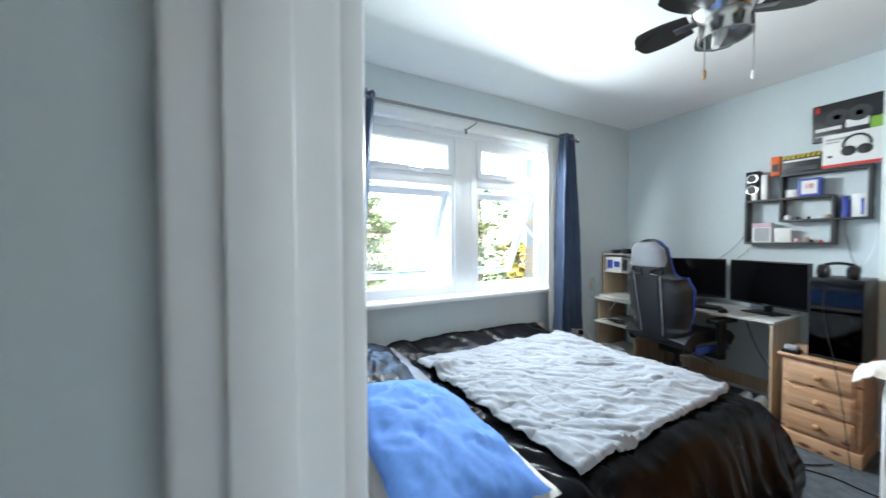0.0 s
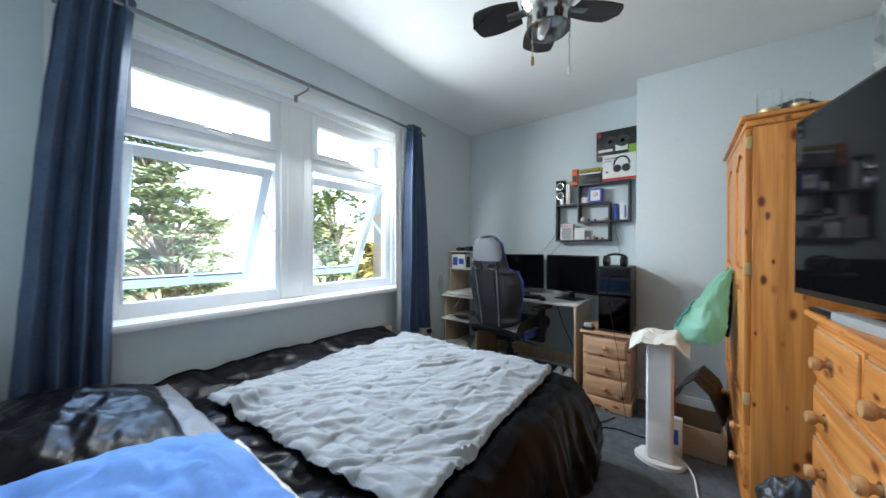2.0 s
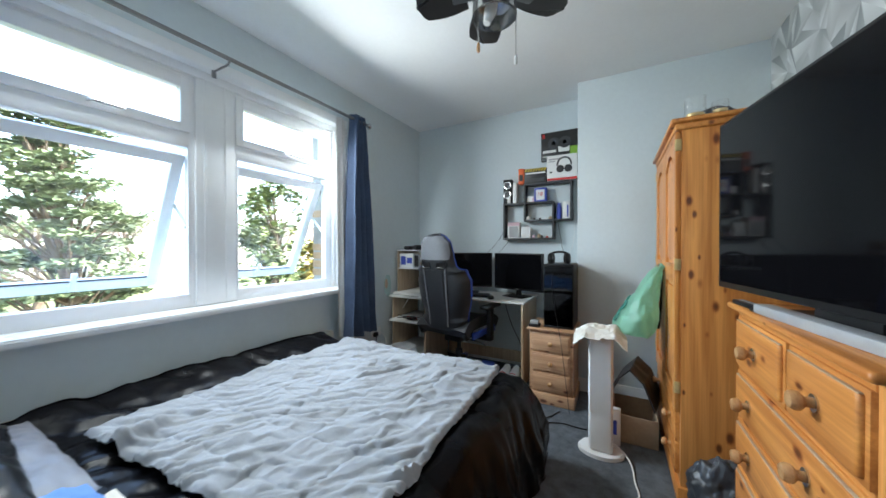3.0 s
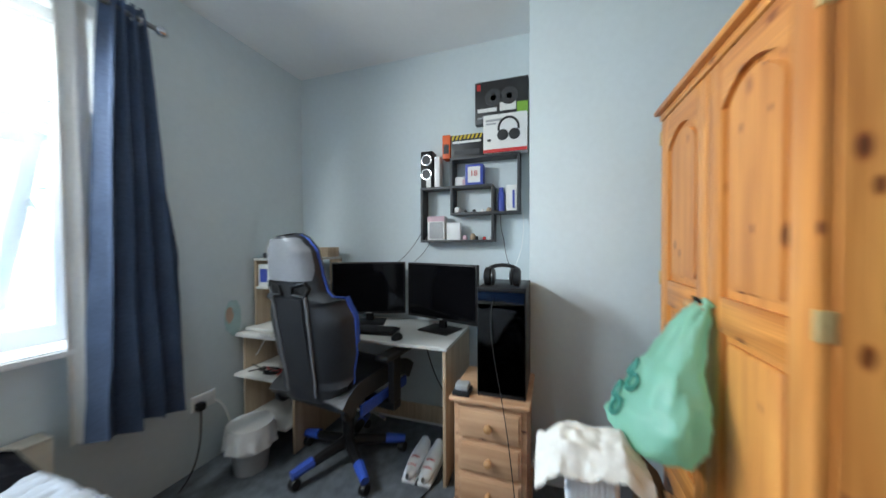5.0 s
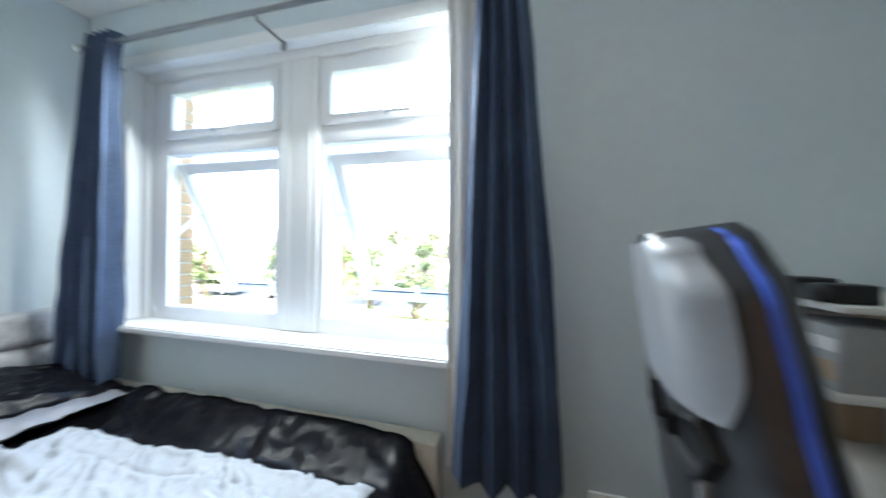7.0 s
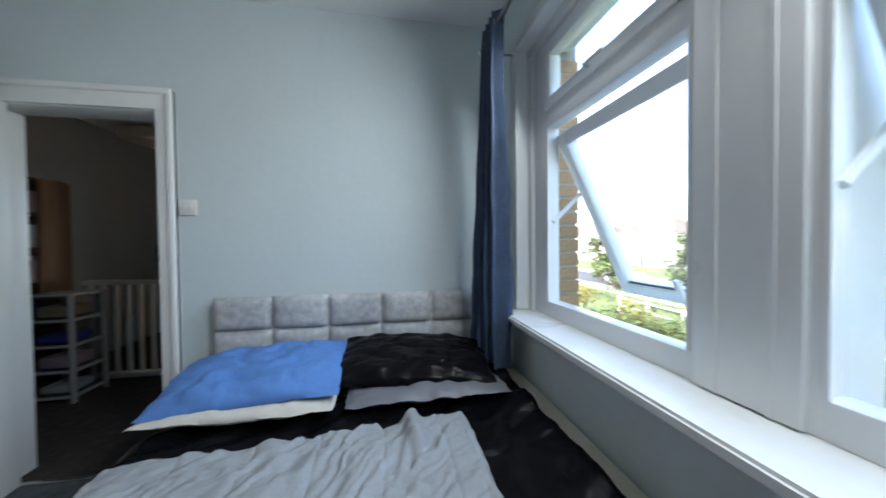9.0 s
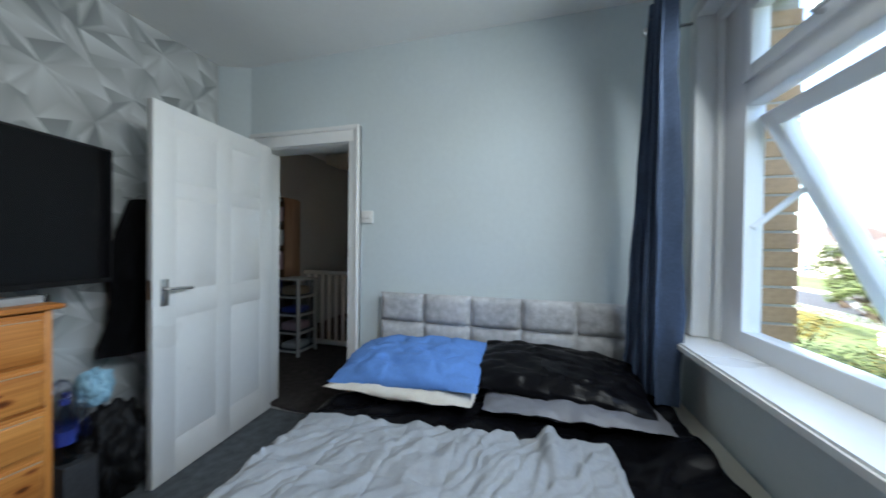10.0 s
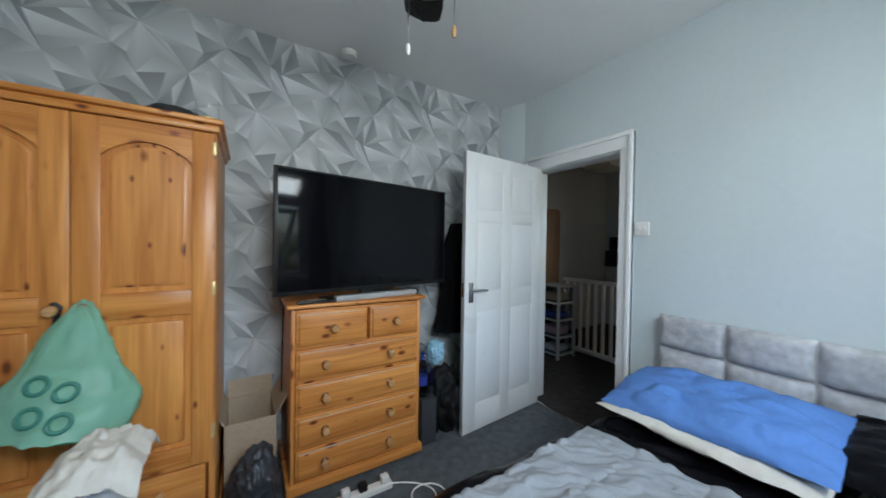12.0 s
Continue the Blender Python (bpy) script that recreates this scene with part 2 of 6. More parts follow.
def prism(bm, pts, axis, a, b):
    """A flat outline pushed from a to b along an axis: 'x' takes (y, z), 'y' takes (x, z), 'z' takes (x, y)."""
    def at(p, v):
        return {"x": (v, p[0], p[1]), "y": (p[0], v, p[1]), "z": (p[0], p[1], v)}[axis]
    lo = [bm.verts.new(at(p, a)) for p in pts]
    hi = [bm.verts.new(at(p, b)) for p in pts]
    n = len(pts)
    for k in range(n):
        bm.faces.new((lo[k], lo[(k + 1) % n], hi[(k + 1) % n], hi[k]))
    bm.faces.new(lo[::-1])
    bm.faces.new(hi)
    return bm


def sheet(fn, nu, nv, thick=0.0):
    """A grid surface from fn(u, v), u and v from 0 to 1, with a back at a distance if thick."""
    bm = bmesh.new()
    g = [[bm.verts.new(fn(i / nu, j / nv)) for j in range(nv + 1)] for i in range(nu + 1)]
    for i in range(nu):
        for j in range(nv):
            bm.faces.new((g[i][j], g[i + 1][j], g[i + 1][j + 1], g[i][j + 1]))
    if thick:
        bm.normal_update()
        bmesh.ops.solidify(bm, geom=bm.faces[:], thickness=thick)
    return bm


def fbm(x, y, z=0.0, octaves=4):
    return noise.fractal(Vector((x, y, z)), 0.8, 2.0, octaves)


# ---- the room: x from the door wall, y towards the window ----
L, W, H = 3.60, 2.785, 2.61          # desk alcove wall, window wall, ceiling
S = -0.22                            # papered wall
BREAST, BY = 3.27, 0.975             # chimney breast: face and edge
DOOR0, DOOR1, DOORH = 0.12, 0.872, 1.972
WX0, WX1, WZ0, WZ1 = 0.335, 2.365, 0.852, 2.28

solid("floor", B(0.0, S - 0.1, -0.12, L + 0.1, W + 0.1, 0.0), CARPET, "worn blue-grey carpet of the bedroom", "floor", kind="structure")
solid("floor_landing", B(-4.2, -3.0, -0.12, -0.004, 1.05, -0.002), CARPET2, "dark brown-grey landing carpet", "floor", kind="structure")
solid("ceiling", B(-4.2, -3.0, H, L + 0.15, W + 0.3, H + 0.15), CEIL, "white painted ceiling", "ceiling", kind="structure")
bm = bmesh.new()
box(bm, -0.14, DOOR1, 0, 0, W + 0.3, H)
box(bm, -0.14, -0.05, DOORH, 0, DOOR1, H)
box(bm, -0.14, -0.05, 0, 0, DOOR0, DOORH)
prism(bm, [(-0.14, -0.05), (0.0, 0.0), (0.08, S), (0.08, S - 0.12), (-0.14, S - 0.12)], "z", 0, H)
solid("wall_door", bm, WALL, "pale blue painted wall with the doorway", "wall", kind="structure")
solid("wall_desk", B(L, BY - 0.1, 0, L + 0.12, W + 0.3, H), WALL, "pale blue painted wall behind the desk", "wall", kind="structure")
solid("chimney_breast", B(BREAST, S - 0.1, 0, L + 0.12, BY, H, 0.004), WALL, "pale blue painted chimney breast", "wall", kind="structure")
solid("wall_papered", B(0.08, S - 0.12, 0, BREAST, S - 0.003, H), WALL, "plastered wall behind the wallpaper", "wall", kind="structure")
bm = bmesh.new()
box(bm, 0, W, 0, WX0, W + 0.30, H)
box(bm, WX1, W, 0, L, W + 0.30, H)
box(bm, WX0, W, 0, WX1, W + 0.30, WZ0)
box(bm, WX0, W, WZ1, WX1, W + 0.30, H)
solid("wall_window", bm, WALL, "pale blue painted wall round the windows", "wall", kind="structure")
# landing
bm = bmesh.new()
box(bm, -1.6, 0.91, 0, -0.14, 1.05, H)
# invented opening from x -3.1 to -1.6, out of view, lets sky light in
box(bm, -3.3, 0.91, 0, -3.1, 1.05, H)
box(bm, -3.1, 0.91, 0, -1.6, 1.05, 0.6)
box(bm, -3.1, 0.91, 2.45, -1.6, 1.05, H)
solid("wall_landing_side", bm, WALL, "pale blue wall beside the doorway on the landing", "wall", kind="structure")
solid("wall_landing_far", B(-3.3, -3.0, 0, -3.2, 0.91, H), HALL, "grey wall across the landing", "wall", kind="structure")
solid("wall_landing_return", B(-0.14, -1.25, 0, -0.02, S - 0.12, H), HALL, "grey landing wall", "wall", kind="structure")
solid("wall_landing_left", B(-3.2, -1.25, 0, -0.14, -1.15, H), HALL, "grey landing wall", "wall", kind="structure")

# ---- wallpaper: printed facets ----


def paper_mat():
    m = bpy.data.materials.new("faceted_print_wallpaper")
    m.use_nodes = True
    nt = m.node_tree
    b = nt.nodes["Principled BSDF"]
    b.inputs["Roughness"].default_value = 0.6
    uv = nt.nodes.new("ShaderNodeUVMap")
    sep = nt.nodes.new("ShaderNodeSeparateXYZ")
    nt.links.new(uv.outputs[0], sep.inputs[0])
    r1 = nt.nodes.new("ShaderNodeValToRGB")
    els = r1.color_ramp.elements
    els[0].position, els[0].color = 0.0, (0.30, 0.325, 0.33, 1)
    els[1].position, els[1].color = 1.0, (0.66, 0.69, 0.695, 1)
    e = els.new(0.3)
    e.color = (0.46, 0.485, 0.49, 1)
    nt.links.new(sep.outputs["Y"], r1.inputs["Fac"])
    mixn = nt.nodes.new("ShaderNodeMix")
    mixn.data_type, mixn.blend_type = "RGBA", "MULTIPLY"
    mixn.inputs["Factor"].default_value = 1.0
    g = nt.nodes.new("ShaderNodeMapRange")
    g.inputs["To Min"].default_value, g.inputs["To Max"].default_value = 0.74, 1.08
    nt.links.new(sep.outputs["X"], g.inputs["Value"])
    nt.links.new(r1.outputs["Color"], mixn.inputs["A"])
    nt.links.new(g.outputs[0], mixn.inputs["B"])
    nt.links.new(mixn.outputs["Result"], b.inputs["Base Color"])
    return m


def wallpaper():
    """Rows of star-like groups of printed shards, repeating every half metre with a half drop."""
    bm = bmesh.new()
    uvl = bm.loops.layers.uv.new("UVMap")
    x0, x1, z0, z1 = 0.085, BREAST, 0.0, H
    nx, nz = 18, 15
    dx, dz = (x1 - x0) / nx, (z1 - z0) / nz
    pts = {}

    def key(i, j):
        return i % 3, (j + (i // 3) % 2 * 2) % 4

    for i in range(nx + 1):
        for j in range(nz + 1):
            p, q = key(i, j)
            rnd = random.Random(17 * p + 101 * q + 5)
            star = (p, q) == (1, 1)
            jx, jz = (0.0, 0.0) if star else (rnd.uniform(-0.075, 0.075), rnd.uniform(-0.07, 0.07))
            pts[i, j] = Vector((x0 + dx * i + (jx if 0 < i < nx else 0), S, z0 + dz * j + (jz if 0 < j < nz else 0)))

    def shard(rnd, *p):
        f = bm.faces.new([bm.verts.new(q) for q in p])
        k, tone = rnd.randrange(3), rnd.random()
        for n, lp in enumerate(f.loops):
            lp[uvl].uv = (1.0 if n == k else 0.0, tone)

    for i in range(nx):
        for j in range(nz):
            rnd = random.Random(7 * key(i, j)[0] + 53 * key(i, j)[1] + 3)
            a, b2, c, d = pts[i, j], pts[i + 1, j], pts[i + 1, j + 1], pts[i, j + 1]
            if (1, 1) in (key(i, j), key(i + 1, j + 1)) or ((1, 1) not in (key(i + 1, j), key(i, j + 1)) and rnd.random() < 0.5):
                halves = ((a, b2, c), (a, c, d))
            else:
                halves = ((a, b2, d), (b2, c, d))
            for p, q, r in halves:
                if rnd.random() < 0.45:
                    n = p.lerp(q, rnd.uniform(0.3, 0.7)).lerp(r, rnd.uniform(0.12, 0.4))
                    shard(rnd, p, q, n), shard(rnd, q, r, n), shard(rnd, r, p, n)
                else:
                    n = q.lerp(r, rnd.uniform(0.3, 0.7))
                    shard(rnd, p, q, n), shard(rnd, p, n, r)
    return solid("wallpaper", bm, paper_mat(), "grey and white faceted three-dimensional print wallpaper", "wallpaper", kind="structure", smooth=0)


wallpaper()

# ---- doorway ----
bm = bmesh.new()
for y0, y1 in ((0.035, DOOR0), (DOOR1, 0.958)):
    box(bm, 0.0, y0, 0, 0.030, y1, 2.075, 0.005)
    box(bm, 0.0, y0 if y0 < 0.5 else y1 - 0.03, 0, 0.046, y0 + 0.03 if y0 < 0.5 else y1, 2.078, 0.008, 3)
box(bm, 0.0, 0.035, DOORH, 0.032, 0.958, 2.08, 0.005)
box(bm, 0.0, 0.035, 2.05, 0.048, 0.958, 2.082, 0.008, 3)
box(bm, -0.165, DOOR1 - 0.003, 0, 0.006, DOOR1 + 0.03, DOORH, 0.012, 3)
box(bm, -0.165, DOOR0 - 0.03, 0, 0.006, DOOR0 + 0.003, DOORH, 0.004)
box(bm, -0.165, DOOR0, DOORH - 0.004, 0.006, DOOR1, DOORH + 0.03, 0.004)
box(bm, -0.11, DOOR1 - 0.018, 0, -0.048, DOOR1 - 0.002, DOORH - 0.01, 0.002)
solid("door_frame_trim", bm, GLOSS, "white gloss door frame and architrave", "door frame", kind="structure")
solid("threshold_strip", B(-0.03, DOOR0, 0.0, 0.0, DOOR1, 0.007, 0.003), CHROME, "metal carpet strip in the doorway", "trim", kind="structure")
bm = bmesh.new()
box(bm, 0.005, 0.962, 0, 0.02, W - 0.002, 0.11, 0.004)
solid("baseboard", bm, GLOSS, "white painted skirting board", "baseboard", kind="structure")
bm = bmesh.new()
box(bm, L - 0.018, BY + 0.002, 0, L - 0.002, W - 0.002, 0.11, 0.004)
box(bm, BREAST - 0.018, S + 0.002, 0, BREAST - 0.002, BY + 0.016, 0.11, 0.004)
solid("baseboard_desk", bm, GLOSS, "white painted skirting board", "baseboard", kind="structure")


def door_leaf():
    """A six-panel painted door, open along the papered wall."""
    ang = math.degrees(math.atan2(0.275 - 0.20, 0.835))
    d = thing("door_1", "white painted panel door standing open", "door", pose(0.0, 0.162, 0, 0, 0, ang), world_coords=False)
    tagged(d, kind="structure")
    w, h, t = 0.838, 1.98, 0.038
    part("leaf", B(0, 0.003, 0.008, w, t - 0.003, h), GLOSS, d)
    bm = bmesh.new()
    mid = w / 2
    for x0, x1 in ((0, 0.115), (mid - 0.05, mid + 0.05), (w - 0.115, w)):
        box(bm, x0, 0, 0.008, x1, t, h, 0.004)
    for z0, z1 in ((0.008, 0.20), (0.86, 1.0), (1.50, 1.58), (h - 0.11, h)):
        box(bm, 0.05, 0.0008, z0, w - 0.05, t - 0.0008, z1, 0.004)
    part("stiles_and_rails", bm, GLOSS, d)
    for x0, x1 in ((0.115, mid - 0.05), (mid + 0.05, w - 0.115)):
        for z0, z1 in ((0.20, 0.86), (1.0, 1.50), (1.58, h - 0.11)):
            part("panel", B(x0 + 0.009, 0.0008, z0 + 0.009, x1 - 0.009, t - 0.0008, z1 - 0.009, 0.0015), GLOSS, d)
    hx = w - 0.055
    hd = part("handle_plate", B(hx - 0.02, t, 0.93, hx + 0.02, t + 0.006, 1.07, 0.003), CHROME, d, "chrome lever handle plate")
    part("lever", T([(hx, t, 1.02), (hx, t + 0.045, 1.02), (hx - 0.02, t + 0.05, 1.02), (hx - 0.11, t + 0.05, 1.015)], 0.009), CHROME, hd, "chrome lever")
    part("latch", B(w - 0.001, 0.008, 0.97, w + 0.002, 0.03, 1.07), CHROME, d, "steel latch plate")


door_leaf()
sw = thing("light_switch", "white double light switch on the wall", "switch", pose(0, 0.985, 1.46))
part("plate", B(0.0, 0.962, 1.408, 0.012, 1.05, 1.493, 0.003), WHITEP, sw)
part("rocker", B(0.01, 0.980, 1.438, 0.017, 1.003, 1.463, 0.002), WHITEP, sw)
part("rocker", B(0.01, 1.008, 1.438, 0.017, 1.033, 1.463, 0.002), WHITEP, sw)

# ---- window ----
FY = 2.865                            # inner face of the frames


def bar(bm, x0, z0, x1, z1, y0=FY, y1=FY + 0.065, bevel=0.006):
    box(bm, x0, y0, z0, x1, y1, z1, bevel)


def window(name, x0, x1, gx0, gx1):
    """A fixed frame with a fanlight above and a top-hung sash pushed open below."""
    w = thing(name, "white plastic window with an open top-hung lower sash", "window", pose((x0 + x1) / 2, FY, WZ0))
    tagged(w, kind="structure")
    bm = bmesh.new()
    bar(bm, x0, WZ0 + 0.02, gx0 - 0.045, WZ1)
    bar(bm, gx1 + 0.045, WZ0 + 0.02, x1, WZ1)
    bar(bm, x0, WZ0 + 0.02, x1, 0.95, FY + 0.001)
    bar(bm, x0, 2.19, x1, WZ1 - 0.03, FY + 0.001)
    bar(bm, x0, 1.80, x1, 1.89, FY + 0.001)
    part("window_frame", bm, UPVC, w)
    bm = bmesh.new()
    y = FY - 0.012
    for a in ((gx0 - 0.05, 1.885, gx0, 2.20), (gx1, 1.885, gx1 + 0.05, 2.20)):
        bar(bm, a[0], a[1], a[2], a[3], y, y + 0.06)
    bar(bm, gx0 - 0.05, 1.885, gx1 + 0.05, 1.935, y + 0.001, y + 0.06)
    bar(bm, gx0 - 0.05, 2.135, gx1 + 0.05, 2.20, y + 0.001, y + 0.06)
    vent = part("fanlight_sash", bm, UPVC, w)
    p = part("pane", B(gx0 - 0.005, y + 0.03, 1.93, gx1 + 0.005, y + 0.036, 2.15), GLASS, vent)
    p.visible_shadow = False
    hx = (gx0 + gx1) / 2
    part("handle", T([(hx - 0.03, y - 0.004, 1.912), (hx - 0.02, y - 0.03, 1.912), (hx + 0.09, y - 0.032, 1.908)], 0.008), CHROME, vent, "grey window handle")
    # the sash, hinged at the top and leaning out at the foot
    s0, s1, top, foot, out = gx0 - 0.045, gx1 + 0.045, 1.765, 0.985, 0.38
    ln = math.hypot(top - foot, out)
    lean = math.degrees(math.atan2(out, top - foot))
    m = pose(0, FY + 0.06, top, lean, 0, 0)
    bm = bmesh.new()
    f = 0.06
    box(bm, s0, -0.02, -ln, s0 + f, 0.035, 0, 0.007, m=m)
    box(bm, s1 - f, -0.02, -ln, s1, 0.035, 0, 0.007, m=m)
    box(bm, s0, -0.019, -ln, s1, 0.034, -ln + f, 0.007, m=m)
    box(bm, s0, -0.019, -f, s1, 0.034, 0, 0.007, m=m)
    sash = part("open_sash", bm, UPVC, w)
    p = part("pane", B(s0 + f - 0.005, 0.004, -ln + f - 0.005, s1 - f + 0.005, 0.010, -f + 0.005, m=m), GLASS, sash)
    p.visible_shadow = False
    gk = bmesh.new()
    for a in ((s0 + f - 0.004, -ln + f - 0.004, s1 - f + 0.004, -ln + f), (s0 + f - 0.004, -f, s1 - f + 0.004, -f + 0.004)):
        box(gk, a[0], -0.012, a[1], a[2], 0.0, a[3] + 0.004, m=m)
    part("gasket", gk, BLACKP, sash, "black rubber gasket")
    mid = (s0 + s1) / 2
    hb = B(mid - 0.018, -0.035, -ln + 0.012, mid + 0.018, -0.02, -ln + 0.05, 0.004, m=m)
    box(hb, mid - 0.012, -0.05, -ln + 0.03, mid + 0.012, -0.03, -ln + 0.13, 0.005, m=m)
    part("handle", hb, WHITEP, sash, "white plastic window handle")
    for x in (s0 + 0.004, s1 - 0.004):
        part("stay", T([(x, FY + 0.03, 1.34), (x, FY + 0.20, 1.50)], 0.011, 6), UPVC, sash, "white friction stay")
    for x in (gx0 - 0.045, gx1 + 0.036):
        part("frame_gasket", B(x, FY - 0.002, 0.95, x + 0.009, FY + 0.01, 1.80), UPVC, w)
    return w


window("window_1", WX0 + 0.045, 1.30, 0.561, 1.222)
window("window_2", 1.50, WX1 - 0.04, 1.572, 2.212)
bm = bmesh.new()
box(bm, 1.293, FY - 0.016, WZ0 + 0.026, 1.507, FY + 0.20, WZ1, 0.004)
for x in (1.335, 1.45):
    box(bm, x, FY - 0.0195, WZ0 + 0.026, x + 0.014, FY - 0.015, WZ1, 0.002)
solid("window_mullion", bm, GLOSS, "wide white painted mullion between the windows", "window trim", kind="structure")
bm = bmesh.new()
prism(bm, [(WX0 - 0.09, W - 0.105), (WX1 + 0.03, W - 0.105), (WX1 + 0.03, W), (WX1 - 0.001, W + 0.01), (WX1 - 0.001, FY + 0.02), (WX0 + 0.001, FY + 0.02), (WX0 + 0.001, W + 0.01), (WX0 - 0.09, W)], "z", WZ0 - 0.012, WZ0 + 0.022)
bmesh.ops.bevel(bm, geom=bm.edges[:], offset=0.008, segments=2, affect="EDGES")
solid("window_sill", bm, GLOSS, "white gloss window sill", "window sill", kind="structure")
bm = bmesh.new()
box(bm, WX0 - 0.002, W - 0.003, WZ0 + 0.025, WX0 + 0.014, FY + 0.002, WZ1)
box(bm, WX1 - 0.014, W - 0.003, WZ0 + 0.025, WX1 + 0.002, FY + 0.002, WZ1)
box(bm, WX0, W - 0.003, WZ1 - 0.014, WX1, FY + 0.002, WZ1 + 0.002)
box(bm, WX0 - 0.05, W - 0.012, WZ1 - 0.012, WX1 + 0.05, W - 0.002, WZ1 + 0.05, 0.004)
for x0, x1 in ((WX0 - 0.05, WX0 + 0.012), (WX1 - 0.012, WX1 + 0.05)):
    box(bm, x0, W - 0.011, WZ0 + 0.026, x1, W - 0.002, WZ1 - 0.012, 0.004)
for x0, x1 in ((WX0 + 0.01, WX0 + 0.05), (WX1 - 0.05, WX1 - 0.01)):
    box(bm, x0, FY - 0.022, WZ0 + 0.024, x1, FY + 0.06, WZ1, 0.004)
box(bm, WX0 + 0.01, FY - 0.023, WZ1 - 0.06, WX1 - 0.01, FY + 0.06, WZ1, 0.004)
solid("window_reveal_trim", bm, GLOSS, "white painted window reveal", "window trim", kind="structure")

# ---- bed ----
BX0, BX1, BY0, BY1, BZ = 0.17, 2.08, 1.15, 2.62, 0.50


def bed():
    bed = thing("bed", "double bed with a silver tufted velvet headboard", "bed", pose(1.1, 1.88, 0))
    part("base", B(0.14, BY0 + 0.03, 0.10, BX1 - 0.06, BY1 - 0.02, 0.26, 0.02), BLACKF, bed, "dark bed base")
    part("mattress", B(0.15, BY0 + 0.01, 0.26, BX1 - 0.05, BY1 - 0.01, BZ - 0.02, 0.05, 4), CREAM, bed, "white mattress")
    for x in (0.25, BX1 - 0.2):
        for y in (BY0 + 0.12, BY1 - 0.12):
            part("foot", B(x - 0.03, y - 0.03, 0.0, x + 0.03, y + 0.03, 0.11, 0.004), BLACKP, bed)
    hb = part("headboard", B(0.012, BY0 - 0.0, 0.08, 0.06, 2.64, 0.945, 0.015), VELVET, bed, "silver velvet headboard board")
    n, y0, wd = 5, 1.145, 0.300
    for r, (z0, z1) in enumerate(((0.16, 0.46), (0.46, 0.77), (0.77, 0.952))):
        for k in range(n):
            a, b2 = y0 + wd * k, y0 + wd * (k + 1)

            def pad(u, v, a=a, b2=b2, z0=z0, z1=z1):
                e = 1 - (abs(2 * u - 1) ** 5)
                f = 1 - (abs(2 * v - 1) ** 5)
                return (0.055 + 0.042 * (e * f) ** 0.5 + 0.003 * fbm(u * 4 + a * 9, v * 4 + z0 * 7), a + (b2 - a) * u, z0 + (z1 - z0) * v)
            part("tufted_pad", sheet(pad, 16, 16), VELVET, hb)
    return bed


bed()


def bed_top(x, y):
    """Height of the made bed at a place."""
    edge = min((y - (BY0 - 0.03)) / 0.10, (BX1 + 0.05 - x) / 0.12, 1)
    return BZ + 0.012 * fbm(x * 2.2, y * 2.2) - 0.06 * max(1 - max(edge, 0), 0) ** 2


def satin_cover():
    """Black satin sheet with its overhang at the side and foot."""
    def fn(u, v):
        # v runs from the wall side over the top and down the near side; u from head to foot and down
        lt = 1.89
        s = u * (lt + 0.50)
        q = v * (1.535 + 0.46)
        x, dx = (0.20 + s, 0.0) if s < lt else (0.20 + lt, s - lt)
        y, dy = (2.675 - q, 0.0) if q < 1.535 else (2.675 - 1.535, q - 1.535)
        drop = dx + dy - 0.6 * min(dx, dy)
        fold = math.sin(x * 17 + 3 * fbm(x * 2, 0.5)) * (dy > 0) + math.sin(y * 19 + 3 * fbm(0.3, y * 2)) * (dx > 0)
        fold += 0.35 * math.sin(x * 47 + 5 * fbm(x * 3, drop * 2)) * (dy > 0) + 0.35 * math.sin(y * 43 + 5 * fbm(y * 3, drop * 2)) * (dx > 0)
        k = min(drop / 0.3, 1.0)
        spread = 0.05 * (1 - math.exp(-drop * 9))
        z = bed_top(x, y) + 0.022 - drop
        z = max(z, 0.035 + 0.01 * fbm(x * 5, y * 5))
        wr = (0.016 - 0.009 * max(0, min((y - 2.2) / 0.2, 1))) * fbm(x * 3.1, y * 4.3, 0.2) + 0.003 * fbm(x * 9, y * 5, 1.2)
        ridge = 0.010 * math.sin(38 * (x * 0.9 + y * 0.45) + 6 * fbm(x * 1.4, y * 1.4)) * (1 if x < 0.95 else 0.25)
        rim = 0.06 * max(0, (y - 2.46) / 0.2) + 0.012 * fbm(x * 2.6, 3.0) * max(0, (y - 2.4) / 0.25)
        out_x = (spread + k * (0.02 * fold + 0.09)) if dx > 0 else 0
        out_y = (spread + k * (0.02 * fold + 0.06)) if dy > 0 else 0
        if dx == 0 and dy == 0:
            z += wr + ridge + rim
        return (x + out_x, y - out_y, z)
    ob = solid("black_satin_cover", sheet(fn, 220, 190), SATIN, "black satin bed sheet hanging over the side", "bedding", smooth=80)
    steps = [k / 120 for k in range(121)]
    for edge in ([(t, 0.998) for t in steps], [(0.998, t) for t in steps], [(t, 0.002) for t in steps]):
        part("stitched_hem", T([fn(a, b2) for a, b2 in edge], 0.005, 6), SATIN, ob)
    return ob


satin_cover()


